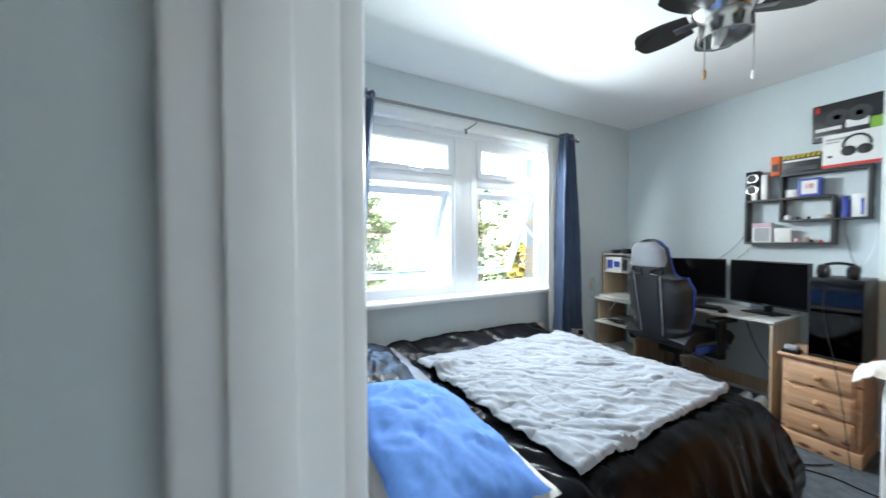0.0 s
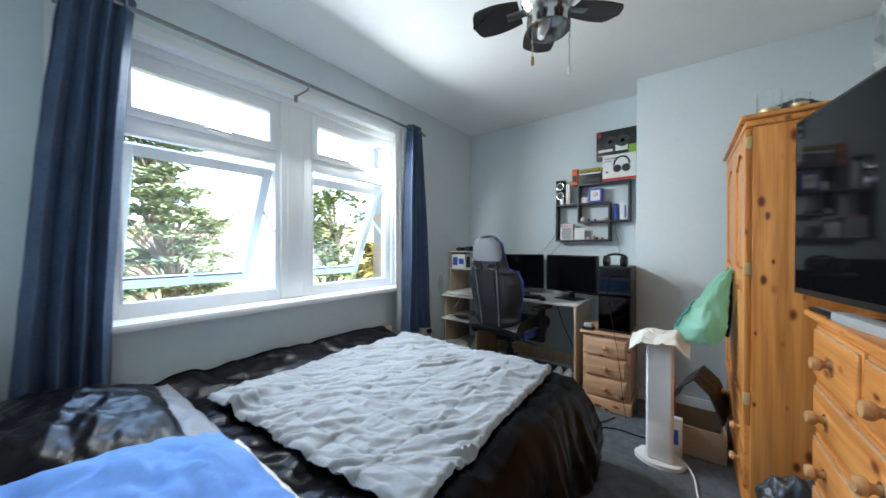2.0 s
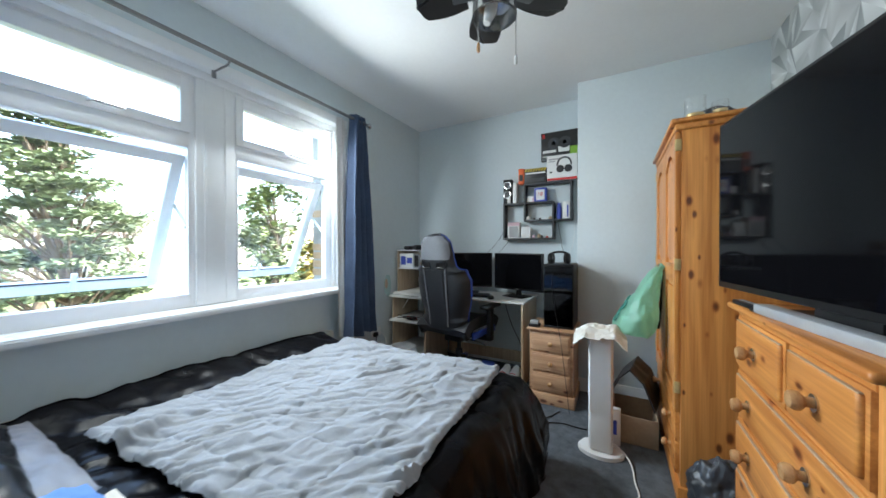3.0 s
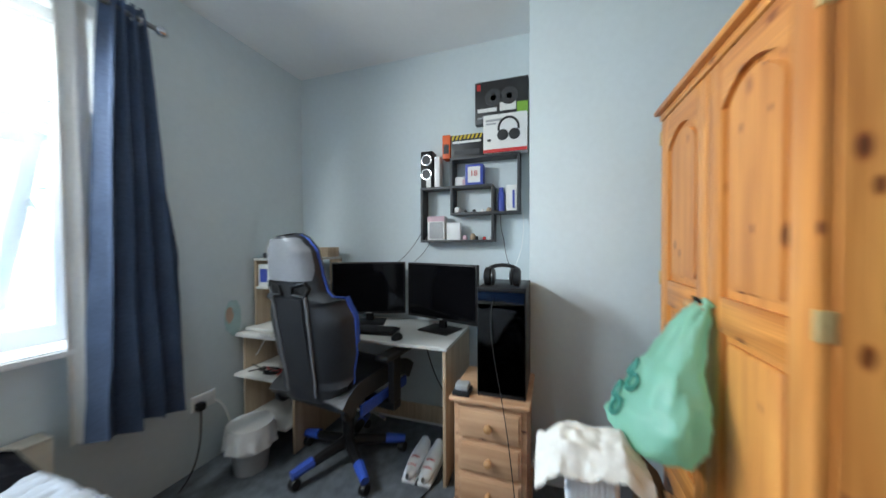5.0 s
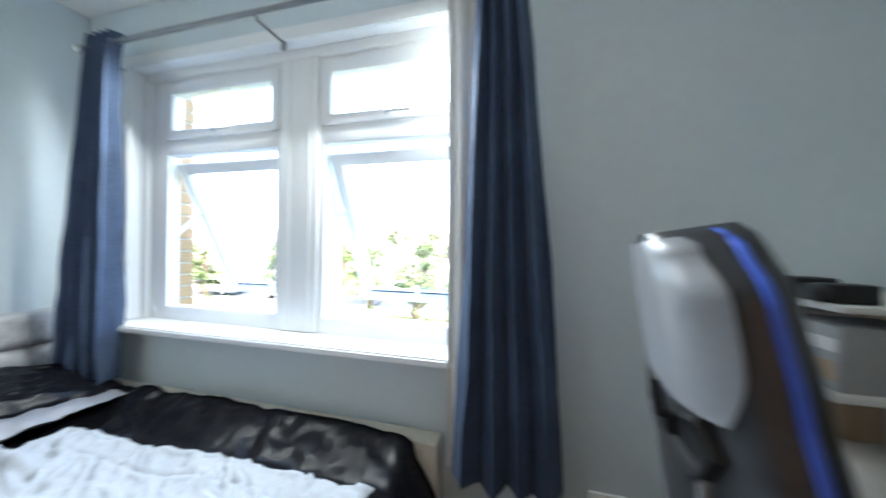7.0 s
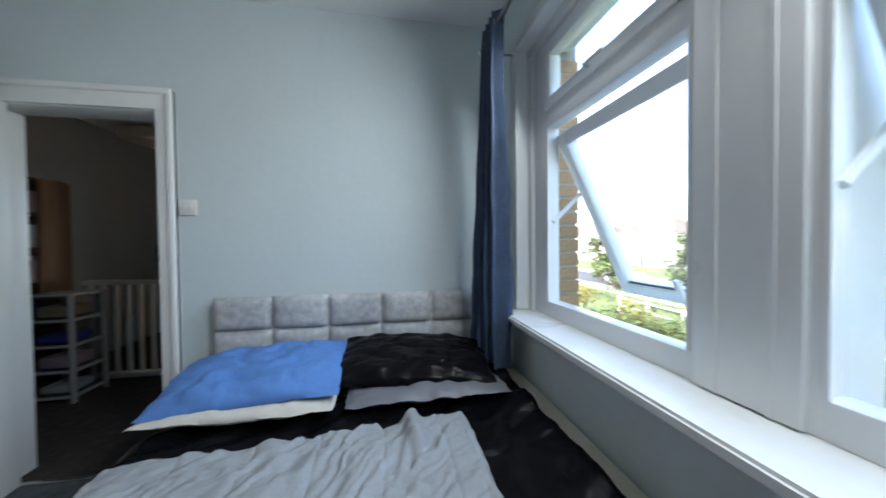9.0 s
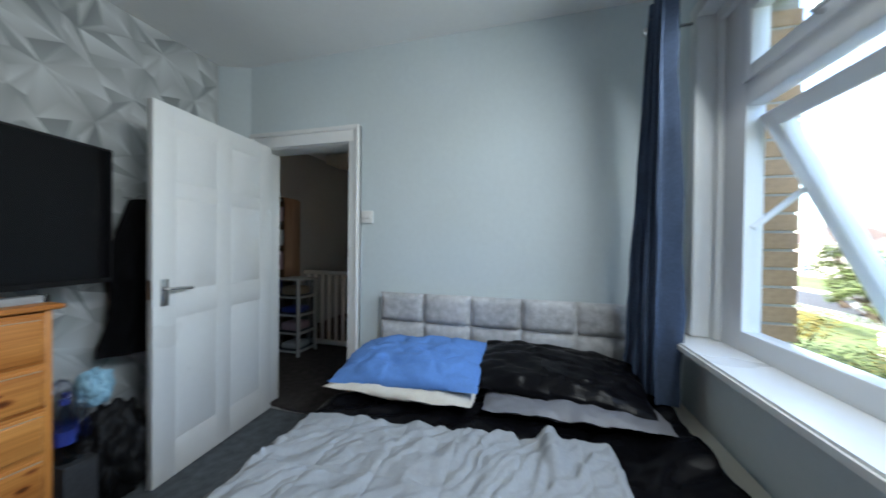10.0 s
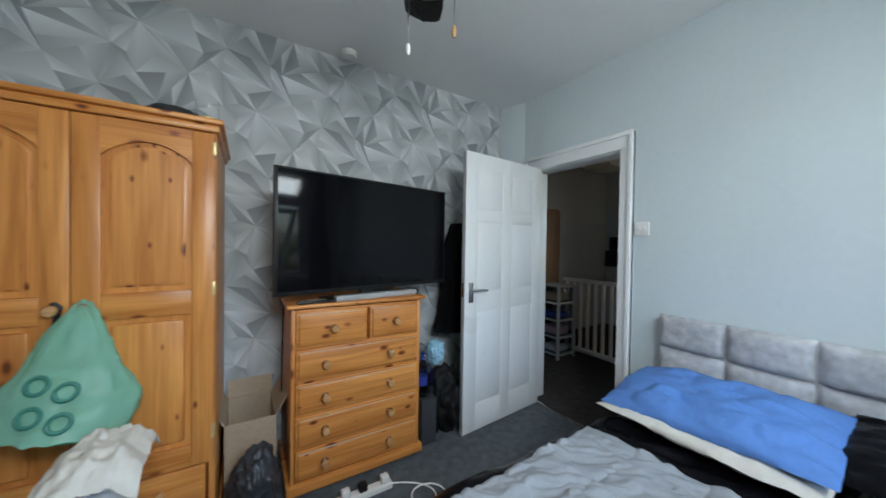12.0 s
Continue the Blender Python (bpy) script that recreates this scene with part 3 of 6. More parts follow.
def quilt():
    """Thin crumpled pale quilt spread over the sheet."""
    def fn(u, v):
        # u: head to foot, v: window side to near side
        x = 0.735 + 0.10 * v * (1 - u) + 1.305 * u + 0.008 * fbm(v * 4, 2.0)
        y = 2.37 - (1.16 + 0.012 * fbm(u * 3, 7)) * v + 0.05 * u + 0.008 * fbm(u * 5, v)
        # cross-stitched squares and lively creases
        a, b2 = (u * 6 + 0.05 * fbm(u * 2, v * 2)) % 1.0, (v * 5.5 + 0.05 * fbm(u * 2, v * 2, 3)) % 1.0
        seam = -0.005 * (math.exp(-((a - 0.5) / 0.035) ** 2) + math.exp(-((b2 - 0.5) / 0.035) ** 2))
        w1, w2 = x + 0.06 * fbm(x * 3, y * 3, 1.0), y + 0.06 * fbm(x * 3, y * 3, 5.0)
        # long soft ripples running aslant, with short ones between
        run, side = 0.75 * w1 - 0.66 * w2, 0.66 * w1 + 0.75 * w2
        cre = 0.014 * (1 - min(abs(noise.noise(Vector((run * 3.2, side * 13, 4.0)))) * 1.9, 1)) ** 1.6
        cre += 0.009 * (1 - min(abs(noise.noise(Vector((run * 5, side * 26, 9.0)))) * 1.8, 1)) ** 1.6
        top = BZ + 0.043 + 0.012 * fbm(x * 2.2, y * 2.2) + 0.012 * fbm(x * 3.1, y * 4.3, 0.2)
        top += 0.05 * math.exp(-((y - 2.16 - 0.12 * (x - 0.75)) / 0.03) ** 2) * math.exp(-((x - 0.74) / 0.22) ** 2)
        edge = min(u, 1 - u, v, 1 - v)
        hem = 0.006 * math.exp(-((edge - 0.012) / 0.008) ** 2)
        return (x, y, top + seam + cre + hem - 0.012 * math.exp(-edge * 60))
    ob = solid("quilt", sheet(fn, 230, 210, 0.008), QUILT, "crumpled pale grey stitched quilt on the bed", "quilt", smooth=80)
    steps = [k / 80 for k in range(81)]
    for side in ([(0.004, t) for t in steps], [(0.996, t) for t in steps], [(t, 0.004) for t in steps], [(t, 0.996) for t in steps]):
        part("hem_piping", T([Vector(fn(a, b2)) + Vector((0, 0, 0.004)) for a, b2 in side], 0.004, 6), QUILT, ob)
    return ob


quilt()


def pillow(name, label, m, lx, ly, h, material, seed, crease=1.0):
    """A filled cushion with pinched corners and creases; local x across, y along."""
    def side(sign):
        def fn(u, v):
            a, b2 = 2 * u - 1, 2 * v - 1
            pin = 1 - 0.10 * (abs(a) ** 2) * (1 - abs(b2) ** 3)
            pin2 = 1 - 0.10 * (abs(b2) ** 2) * (1 - abs(a) ** 3)
            f = max((1 - abs(a) ** 2.6) * (1 - abs(b2) ** 2.6), 0) ** 0.55
            cr = 0.30 * abs(noise.noise(Vector((a * 1.6 + seed, b2 * 2.2 + a, seed)))) + 0.16 * (1 - min(abs(noise.noise(Vector((a * 2.5 + b2 * 1.5, b2 * 3 + seed, seed)))) * 5, 1)) + 0.09 * abs(noise.noise(Vector((a * 4 + b2 * 2, b2 * 5, seed))))
            z = sign * h * f * (1 - crease * cr if sign > 0 else 0.55)
            return (a * lx * pin2, b2 * ly * pin, z + 0.012 * fbm(a * 3, b2 * 3, seed))
        return fn
    bm = sheet(side(1), 44, 44)
    b3 = sheet(side(-1), 44, 44)
    me = bpy.data.meshes.new("tmp")
    b3.to_mesh(me)
    b3.free()
    bm.from_mesh(me)
    bpy.data.meshes.remove(me)
    bmesh.ops.remove_doubles(bm, verts=bm.verts[:], dist=0.0005)
    ob = solid(name, bm, material, label, "pillow", "pillows on the bed", smooth=80)
    ob.matrix_world = m
    return ob


pillow("pillow", "cream pillow under the blue pillow", pose(0.42, 1.50, 0.565, 0, -3, 0), 0.25, 0.36, 0.07, CREAM, 3.1)
pillow("pillow", "dark silver satin pillow under the black pillow", pose(0.405, 2.26, 0.565, 0, -3, 1), 0.245, 0.36, 0.06, STRIPE, 8.2)
pillow("pillow", "blue cotton pillow leaning on the headboard", pose(0.40, 1.505, 0.648, 3, 10, 2), 0.235, 0.365, 0.09, BLUE, 1.7)
pillow("pillow", "shiny black satin pillow leaning on the headboard", pose(0.35, 2.215, 0.648, -2, 11, -4), 0.22, 0.375, 0.085, SATIN, 5.3, 0.6)


# ---- wardrobe ----
def knob(bm, x, y, z, r=0.02, d=0.04):
    """A turned knob standing out in +y."""
    lathe(bm, [(r * 0.55, 0.0), (r * 0.5, d * 0.35), (r * 0.95, d * 0.55), (r, d * 0.75), (r * 0.8, d * 0.95), (r * 0.3, d)], (x, y, z), 16, "Y")
    return bm


def wardrobe():
    X0, X1, Y0, Y1, TOP = 2.215, 3.03, S + 0.02, 0.415, 1.805
    w = thing("wardrobe", "orange pine double wardrobe with arched panel doors and drawers", "wardrobe", pose(2.58, 0.1, 0))
    for x0, x1 in ((X0, X0 + 0.022), (X1 - 0.022, X1)):
        part("side_panel", B(x0, Y0, 0.03, x1, Y1, TOP, 0.003), PINE, w)
    part("back_panel", B(X0 + 0.022, Y0, 0.06, X1 - 0.022, Y0 + 0.01, TOP), PINE, w)
    part("floor_panel", B(X0 + 0.022, Y0 + 0.01, 0.40, X1 - 0.022, Y1 - 0.01, 0.42), PINEX, w)
    bm = B(X0 - 0.028, Y0, TOP, X1 + 0.028, Y1 + 0.045, TOP + 0.022, 0.008)
    box(bm, X0 - 0.014, Y0 + 0.002, TOP - 0.03, X1 + 0.014, Y1 + 0.028, TOP + 0.001, 0.01)
    part("cornice", bm, PINEX, w, "dark pine cornice")
    bm = B(X0 - 0.012, Y0, 0.0, X1 + 0.012, Y1 + 0.014, 0.075, 0.008)
    part("plinth", bm, PINEX, w)
    part("front_rail", B(X0 + 0.022, Y1 - 0.02, 0.075, X1 - 0.022, Y1 - 0.002, 0.11), PINEX, w)
    mid = (X0 + X1) / 2
    for k, (x0, x1) in enumerate(((X0 + 0.004, mid - 0.002), (mid + 0.002, X1 - 0.004))):
        z0, z1 = 0.425, TOP - 0.035
        dr = part("door", B(x0 + 0.05, Y1 - 0.001, z0 + 0.05, x1 - 0.05, Y1 + 0.009, z1 - 0.05), PINE, w, "pine door with two sunk panels")
        st = 0.072
        for a, b2 in ((x0, x0 + st), (x1 - st, x1)):
            part("stile", B(a, Y1, z0, b2, Y1 + 0.024, z1, 0.003), PINE, dr)
        part("bottom_rail", B(x0 + st, Y1, z0, x1 - st, Y1 + 0.0235, z0 + 0.085, 0.003), PINEX, dr)
        part("middle_rail", B(x0 + st, Y1, 1.04, x1 - st, Y1 + 0.0235, 1.135, 0.003), PINEX, dr)
        # arched head rail
        n = 16
        low = []
        for i in range(n + 1):
            u = i / n
            low.append((x0 + st + (x1 - x0 - 2 * st) * u, z1 - 0.135 + 0.065 * math.sin(math.pi * u) ** 0.8))
        bm = bmesh.new()
        prism(bm, low + [(x1 - st, z1), (x0 + st, z1)], "y", Y1, Y1 + 0.0235)
        part("arched_rail", bm, PINEX, dr)
        # raised fields
        part("field", B(x0 + st + 0.022, Y1 + 0.006, z0 + 0.105, x1 - st - 0.022, Y1 + 0.018, 1.02, 0.010, 3), PINE, dr)
        bm = bmesh.new()
        pts = [(x0 + st + 0.022, 1.155), (x1 - st - 0.022, 1.155)]
        pts += [(px * 0.86 + (x0 + x1) / 2 * 0.14, pz - 0.02) for px, pz in low[::-1]]
        prism(bm, pts, "y", Y1 + 0.006, Y1 + 0.018)
        bmesh.ops.bevel(bm, geom=[e for e in bm.edges if all(v.co.y > Y1 + 0.017 for v in e.verts)], offset=0.008, segments=2, affect="EDGES")
        part("field", bm, PINE, dr)
        kx = x1 - 0.036 if k == 0 else x0 + 0.036
        part("knob", knob(bmesh.new(), kx, Y1 + 0.024, 1.09), KNOBW, dr)
        hx = x0 - 0.005 if k == 0 else x1 + 0.001
        for hz in (1.68, 1.11, 0.52):
            part("hinge", B(hx, Y1 + 0.001, hz, hx + 0.012, Y1 + 0.027, hz + 0.055, 0.002), BRASS, dr, "small brass hinge")
    for z0, z1 in ((0.115, 0.262), (0.27, 0.415)):
        dw = part("drawer", B(X0 + 0.03, Y1 - 0.3, z0, X1 - 0.03, Y1 + 0.018, z1, 0.006), PINEX, w)
        for kx in (X0 + 0.17, X1 - 0.17):
            part("knob", knob(bmesh.new(), kx, Y1 + 0.018, (z0 + z1) / 2), KNOBW, dw)


wardrobe()


# ---- chest of drawers with the television ----
def chest():
    X0, X1, Y0, Y1, TOP = 1.18, 1.912, S + 0.03, 0.285, 1.015
    c = thing("chest_of_drawers", "orange pine chest with two small and four wide drawers", "chest", pose(1.52, 0.1, 0))
    for x0, x1 in ((X0, X0 + 0.02), (X1 - 0.02, X1)):
        part("side_panel", B(x0, Y0, 0.06, x1, Y1, TOP - 0.022, 0.003), PINE, c)
    part("back_panel", B(X0 + 0.02, Y0, 0.08, X1 - 0.02, Y0 + 0.01, TOP - 0.03), PINE, c)
    part("top", B(X0 - 0.025, Y0 - 0.005, TOP - 0.022, X1 + 0.025, Y1 + 0.03, TOP, 0.009, 3), PINEX, c, "pine top with rounded edge")
    part("plinth", B(X0 - 0.02, Y0, 0.035, X1 + 0.02, Y1 + 0.022, 0.085, 0.010), PINEX, c)
    for x in (X0 + 0.05, X1 - 0.05):
        for y in (Y0 + 0.06, Y1 - 0.05):
            part("bun_foot", lathe(bmesh.new(), [(0.025, 0.0), (0.034, 0.012), (0.034, 0.026), (0.024, 0.038)], (x, y, 0), 14), PINE, c)
    rows = [0.09, 0.262, 0.435, 0.608, 0.782, 0.978]
    xm = X0 + 0.33
    for i in range(5):
        z0, z1 = rows[i] + 0.006, rows[i + 1] - 0.008
        spans = ((X0 + 0.022, X1 - 0.022),) if i < 4 else ((X0 + 0.022, xm - 0.006), (xm + 0.012, X1 - 0.022))
        part("rail", B(X0 + 0.02, Y1 - 0.03, rows[i + 1] - 0.010, X1 - 0.02, Y1 + 0.002, rows[i + 1] + 0.006, 0.002), PINEX, c)
        for x0, x1 in spans:
            bm = B(x0, Y1 - 0.35, z0, x1, Y1 + 0.008, z1, 0.003)
            box(bm, x0 + 0.012, Y1, z0 + 0.012, x1 - 0.012, Y1 + 0.018, z1 - 0.012, 0.008, 3)
            dw = part("drawer", bm, PINEX, c)
            part("worn_edge", B(x0 + 0.014, Y1 + 0.0085, z1 - 0.0135, x1 - 0.014, Y1 + 0.0165, z1 - 0.0105, 0.001), BEECH, dw, "worn pale top edge")
            ks = (X0 + 0.205, X1 - 0.165) if i < 4 else ((x0 + x1) / 2,)
            for kx in ks:
                part("knob", knob(bmesh.new(), kx, Y1 + 0.018, (z0 + z1) / 2, 0.022, 0.045), KNOBW, dw)
                part("knob_collar", lathe(bmesh.new(), [(0.020, 0.0), (0.020, 0.004)], (kx, Y1 + 0.0175, (z0 + z1) / 2), 16, "Y"), CHROME, dw, "pale metal collar")


chest()


def television():
    """Turned a little towards the bed."""
    t = thing("television", "black flat-screen television on the chest", "television", pose(1.453, 0.208, 1.015, 0, 0, 10.35), world_coords=False)
    w, z0, z1 = 0.55, 0.05, 0.688
    part("body", B(-w, -0.015, z0, w, 0.02, z1, 0.004), BLACKP, t)
    part("back_bulge", B(-0.35, -0.05, z0 + 0.06, 0.35, -0.015, z1 - 0.2, 0.015), BLACKP, t)
    part("screen", B(-w + 0.011, 0.019, z0 + 0.022, w - 0.011, 0.0215, z1 - 0.011), SCREEN, t, "glossy black screen")
    part("bezel_strip", B(w - 0.001, -0.012, z0, w + 0.002, 0.019, z1), BLACKP, t, "black edge strip")
    part("neck", B(-0.09, -0.02, 0.01, 0.09, 0.01, z0 + 0.03, 0.004), BLACKP, t)
    part("stand_base", B(-0.29, -0.12, 0.0, 0.29, 0.05, 0.012, 0.005), BLACKP, t)
    sb = thing("soundbar", "slim grey soundbar on the chest", "soundbar", pose(1.45, 0.25, 1.015, 0, 0, 8), world_coords=False)
    part("body", B(-0.27, -0.025, 0, 0.25, 0.025, 0.03, 0.006), GREYP, sb)
    part("end_cap", B(-0.282, -0.026, 0.0, -0.268, 0.026, 0.031, 0.003), BLACKP, sb)
    r = thing("remote_control", "black remote control on the chest", "remote", pose(1.81, 0.285, 1.015, 0, 0, 6), world_coords=False)
    part("body", B(-0.08, -0.02, 0, 0.08, 0.02, 0.016, 0.006), BLACKP, r)
    for k in range(6):
        part("button", B(-0.065 + 0.022 * k, -0.007, 0.0155, -0.052 + 0.022 * k, 0.007, 0.018, 0.001), GREYP, r)


television()

# ---- curtains and rod ----
rod = thing("curtain_rod", "steel curtain rod on brackets over the windows", "curtain rod", pose(1.25, 2.62, 2.3))
part("pole", T([(0.27, 2.62, 2.290), (2.50, 2.62, 2.294)], 0.012, 12), STEEL, rod)
for x in (0.27, 2.50):
    s = -1 if x < 1 else 1
    part("finial", lathe(bmesh.new(), [(0.012, 0), (0.022, 0.01 * s), (0.024, 0.03 * s), (0.012, 0.045 * s)], (x, 2.62, 2.292), 14, "X"), CHROME, rod)
for x in (0.31, 1.36, 2.46):
    part("bracket", T([(x, W, 2.262), (x, 2.63, 2.262), (x, 2.615, 2.281)], 0.006, 8), STEEL, rod)
    part("bracket_plate", B(x - 0.012, W - 0.006, 2.225, x + 0.012, W, 2.285, 0.002), STEEL, rod)


def curtain(name, top0, top1, bot0, bot1, z_top, z_bot, y, folds, seed, lining, skew=0.0, group="curtains"):
    """Gathered cloth on ring eyelets, spreading towards its foot."""
    c = thing(name, "navy blue eyelet curtain with a white lining, drawn aside", "curtain", pose((top0 + top1) / 2, y, z_bot), group)

    def fn(off):
        def f(u, v):
            s = v ** 0.7
            a = top0 + (bot0 - top0) * s
            b2 = top1 + (bot1 - top1) * s
            amp = 0.035 + 0.012 * v
            ph = u * folds * 2 * math.pi + seed + 1.3 * fbm(u * 2.5, v * 1.3, seed)
            x = a + (b2 - a) * u + 0.010 * math.sin(2 * ph)
            yy = y + off + skew * (u - 0.5) * v + amp * math.sin(ph) + 0.02 * fbm(u * 4, v * 3, seed) * v
            return (x, yy, z_top + (z_bot - z_top) * v + 0.012 * math.sin(ph * 0.5) * v)
        return f
    part("cloth", sheet(fn(0), 90, 60, 0.002), CURT, c, smooth=70)
    if lining:
        a, b2 = lining
        part("lining", sheet(lambda u, v: (a + (b2 - a) * u + 0.02 * (v - 0.4), y + 0.055 + 0.012 * math.sin(u * 9), z_top - 0.05 + (z_bot - z_top + 0.06) * v), 12, 30, 0.002), LINING, c, "white lining edge")
    for k in range(folds):
        x = top0 + (top1 - top0) * (k + 0.5) / folds
        r = bmesh.new()
        tube(r, [(x, y + 0.024 * math.cos(t), 2.29 + 0.024 * math.sin(t)) for t in [2 * math.pi * i / 16 for i in range(17)]], 0.005, 6)
        part("eyelet", r, CHROME, c, "chrome eyelet ring")
    return c


curtain("curtain", 0.335, 0.535, 0.19, 0.45, 2.335, 0.60, 2.62, 4, 0.4, None, 0.10)
curtain("curtain", 2.325, 2.45, 2.25, 2.63, 2.33, 0.47, 2.62, 4, 2.1, (2.20, 2.30))

# ---- radiator behind the bed ----
rad = thing("radiator", "cream panel radiator under the windows", "radiator", pose(1.25, 2.73, 0))
part("panel", B(0.14, 2.69, 0.10, 2.165, 2.71, 0.535, 0.006), RADI, rad)
rib = None
for k in range(56):
    if rib is None:
        rib = part("rib", B(0.16, 2.682, 0.13, 0.18, 2.692, 0.515, 0.003), RADI, rad)
    else:
        r2 = rib.copy()
        scene.collection.objects.link(r2)
        r2.location.x = rib.location.x + 0.035 * k
part("top_grille", B(0.135, 2.685, 0.533, 2.17, 2.775, 0.547, 0.004), RADI, rad)
part("end_cover", B(2.16, 2.686, 0.11, 2.17, 2.775, 0.533, 0.002), RADI, rad)
part("end_cover", B(0.135, 2.686, 0.11, 0.145, 2.775, 0.533, 0.002), RADI, rad)
for x in (0.5, 2.1):
    part("bracket", B(x, 2.70, 0.14, x + 0.03, W, 0.44), RADI, rad)
part("pipe", T([(2.32, 2.72, 0.0), (2.32, 2.72, 0.13), (2.165, 2.72, 0.15)], 0.008), CHROME, rad)
part("valve", lathe(bmesh.new(), [(0.016, 0.0), (0.02, 0.02), (0.018, 0.055), (0.01, 0.06)], (2.32, 2.72, 0.13), 14), WHITEP, rad, "white valve head")

# ---- desk ----
dk = thing("desk", "white-topped computer desk with beech sides", "desk", pose(3.28, 2.0, 0))
bm = B(3.05, 1.375, 0.722, 3.585, 2.765, 0.742, 0.003)
part("desktop", bm, DESKW, dk, "white laminate desktop")
part("side_top", B(2.98, 2.36, 0.700, 3.0495, 2.765, 0.7215, 0.003), DESKW, dk, "white pull-out leaf")
part("side_panel", B(3.06, 1.385, 0.0, 3.575, 1.403, 0.722, 0.002), BEECH, dk)
part("side_panel", B(3.03, 2.345, 0.0, 3.50, 2.363, 0.70, 0.002), BEECH, dk)
part("side_panel", B(3.03, 2.742, 0.0, 3.50, 2.759, 0.70, 0.002), BEECH, dk)
part("shelf", B(2.95, 2.364, 0.46, 3.45, 2.741, 0.478, 0.002), DESKW, dk)
part("shelf", B(2.98, 2.364, 0.16, 3.45, 2.741, 0.178, 0.002), DESKW, dk)
part("back_rail", B(3.53, 1.403, 0.05, 3.548, 2.345, 0.16, 0.002), BEECH, dk)
part("hutch_side", B(3.40, 2.355, 0.742, 3.52, 2.37, 1.175, 0.002), BEECH, dk)
part("hutch_side", B(3.12, 2.745, 0.742, 3.52, 2.76, 1.175, 0.002), BEECH, dk)
part("hutch_shelf", B(3.12, 2.37, 0.985, 3.52, 2.745, 1.0, 0.002), DESKW, dk)
part("hutch_shelf", B(3.12, 2.352, 1.175, 3.52, 2.762, 1.19, 0.002), DESKW, dk)


def monitor(x, y, yaw, w, base=0.742, group="desk monitors"):
    m = thing("monitor", "black flat monitor on the desk", "monitor", pose(x, y, base, 0, 0, yaw), group, world_coords=False)
    part("casing", B(0, -w / 2, 0.06, 0.03, w / 2, 0.415, 0.004), BLACKP, m)
    part("screen", B(-0.002, -w / 2 + 0.01, 0.078, 0.001, w / 2 - 0.01, 0.405), SCREEN, m, "dark glossy screen")
    part("neck", B(0.02, -0.025, 0.008, 0.045, 0.025, 0.20, 0.004), BLACKP, m)
    part("foot", B(-0.09, -0.11, 0.0, 0.09, 0.11, 0.010, 0.004), BLACKP, m)
    part("logo_bar", B(-0.0035, -0.02, 0.066, -0.0015, 0.02, 0.072), GREYP, m)
    return m


monitor(3.367, 1.522, -17.8, 0.535)
monitor(3.40, 2.05, 21.7, 0.50)
kb = thing("keyboard", "black keyboard on the desk", "keyboard", pose(3.20, 1.96, 0.742, 0, 0, 6), world_coords=False)
part("case", B(-0.07, -0.21, 0, 0.07, 0.21, 0.018, 0.005), BLACKP, kb)
for r in range(5):
    for c in range(15):
        part("key", B(-0.058 + r * 0.0235, -0.197 + c * 0.0265, 0.017, -0.038 + r * 0.0235, -0.174 + c * 0.0265, 0.025), BLACKF, kb)
ms = thing("mouse", "black computer mouse on the desk", "mouse", pose(3.13, 1.70, 0.742, 0, 0, 12), world_coords=False)
bm = bmesh.new()
bmesh.ops.create_uvsphere(bm, u_segments=18, v_segments=10, radius=1)
bmesh.ops.scale(bm, vec=(0.055, 0.032, 0.032), verts=bm.verts)
bmesh.ops.bisect_plane(bm, geom=bm.verts[:] + bm.edges[:] + bm.faces[:], plane_co=(0, 0, 0), plane_no=(0, 0, -1), clear_outer=True)
bmesh.ops.contextual_create(bm, geom=[e for e in bm.edges if e.is_boundary])
part("shell", bm, BLACKP, ms)
part("wheel", lathe(bmesh.new(), [(0.008, -0.004), (0.008, 0.004)], (0.03, 0, 0.026), 12, "Y"), GREYP, ms)


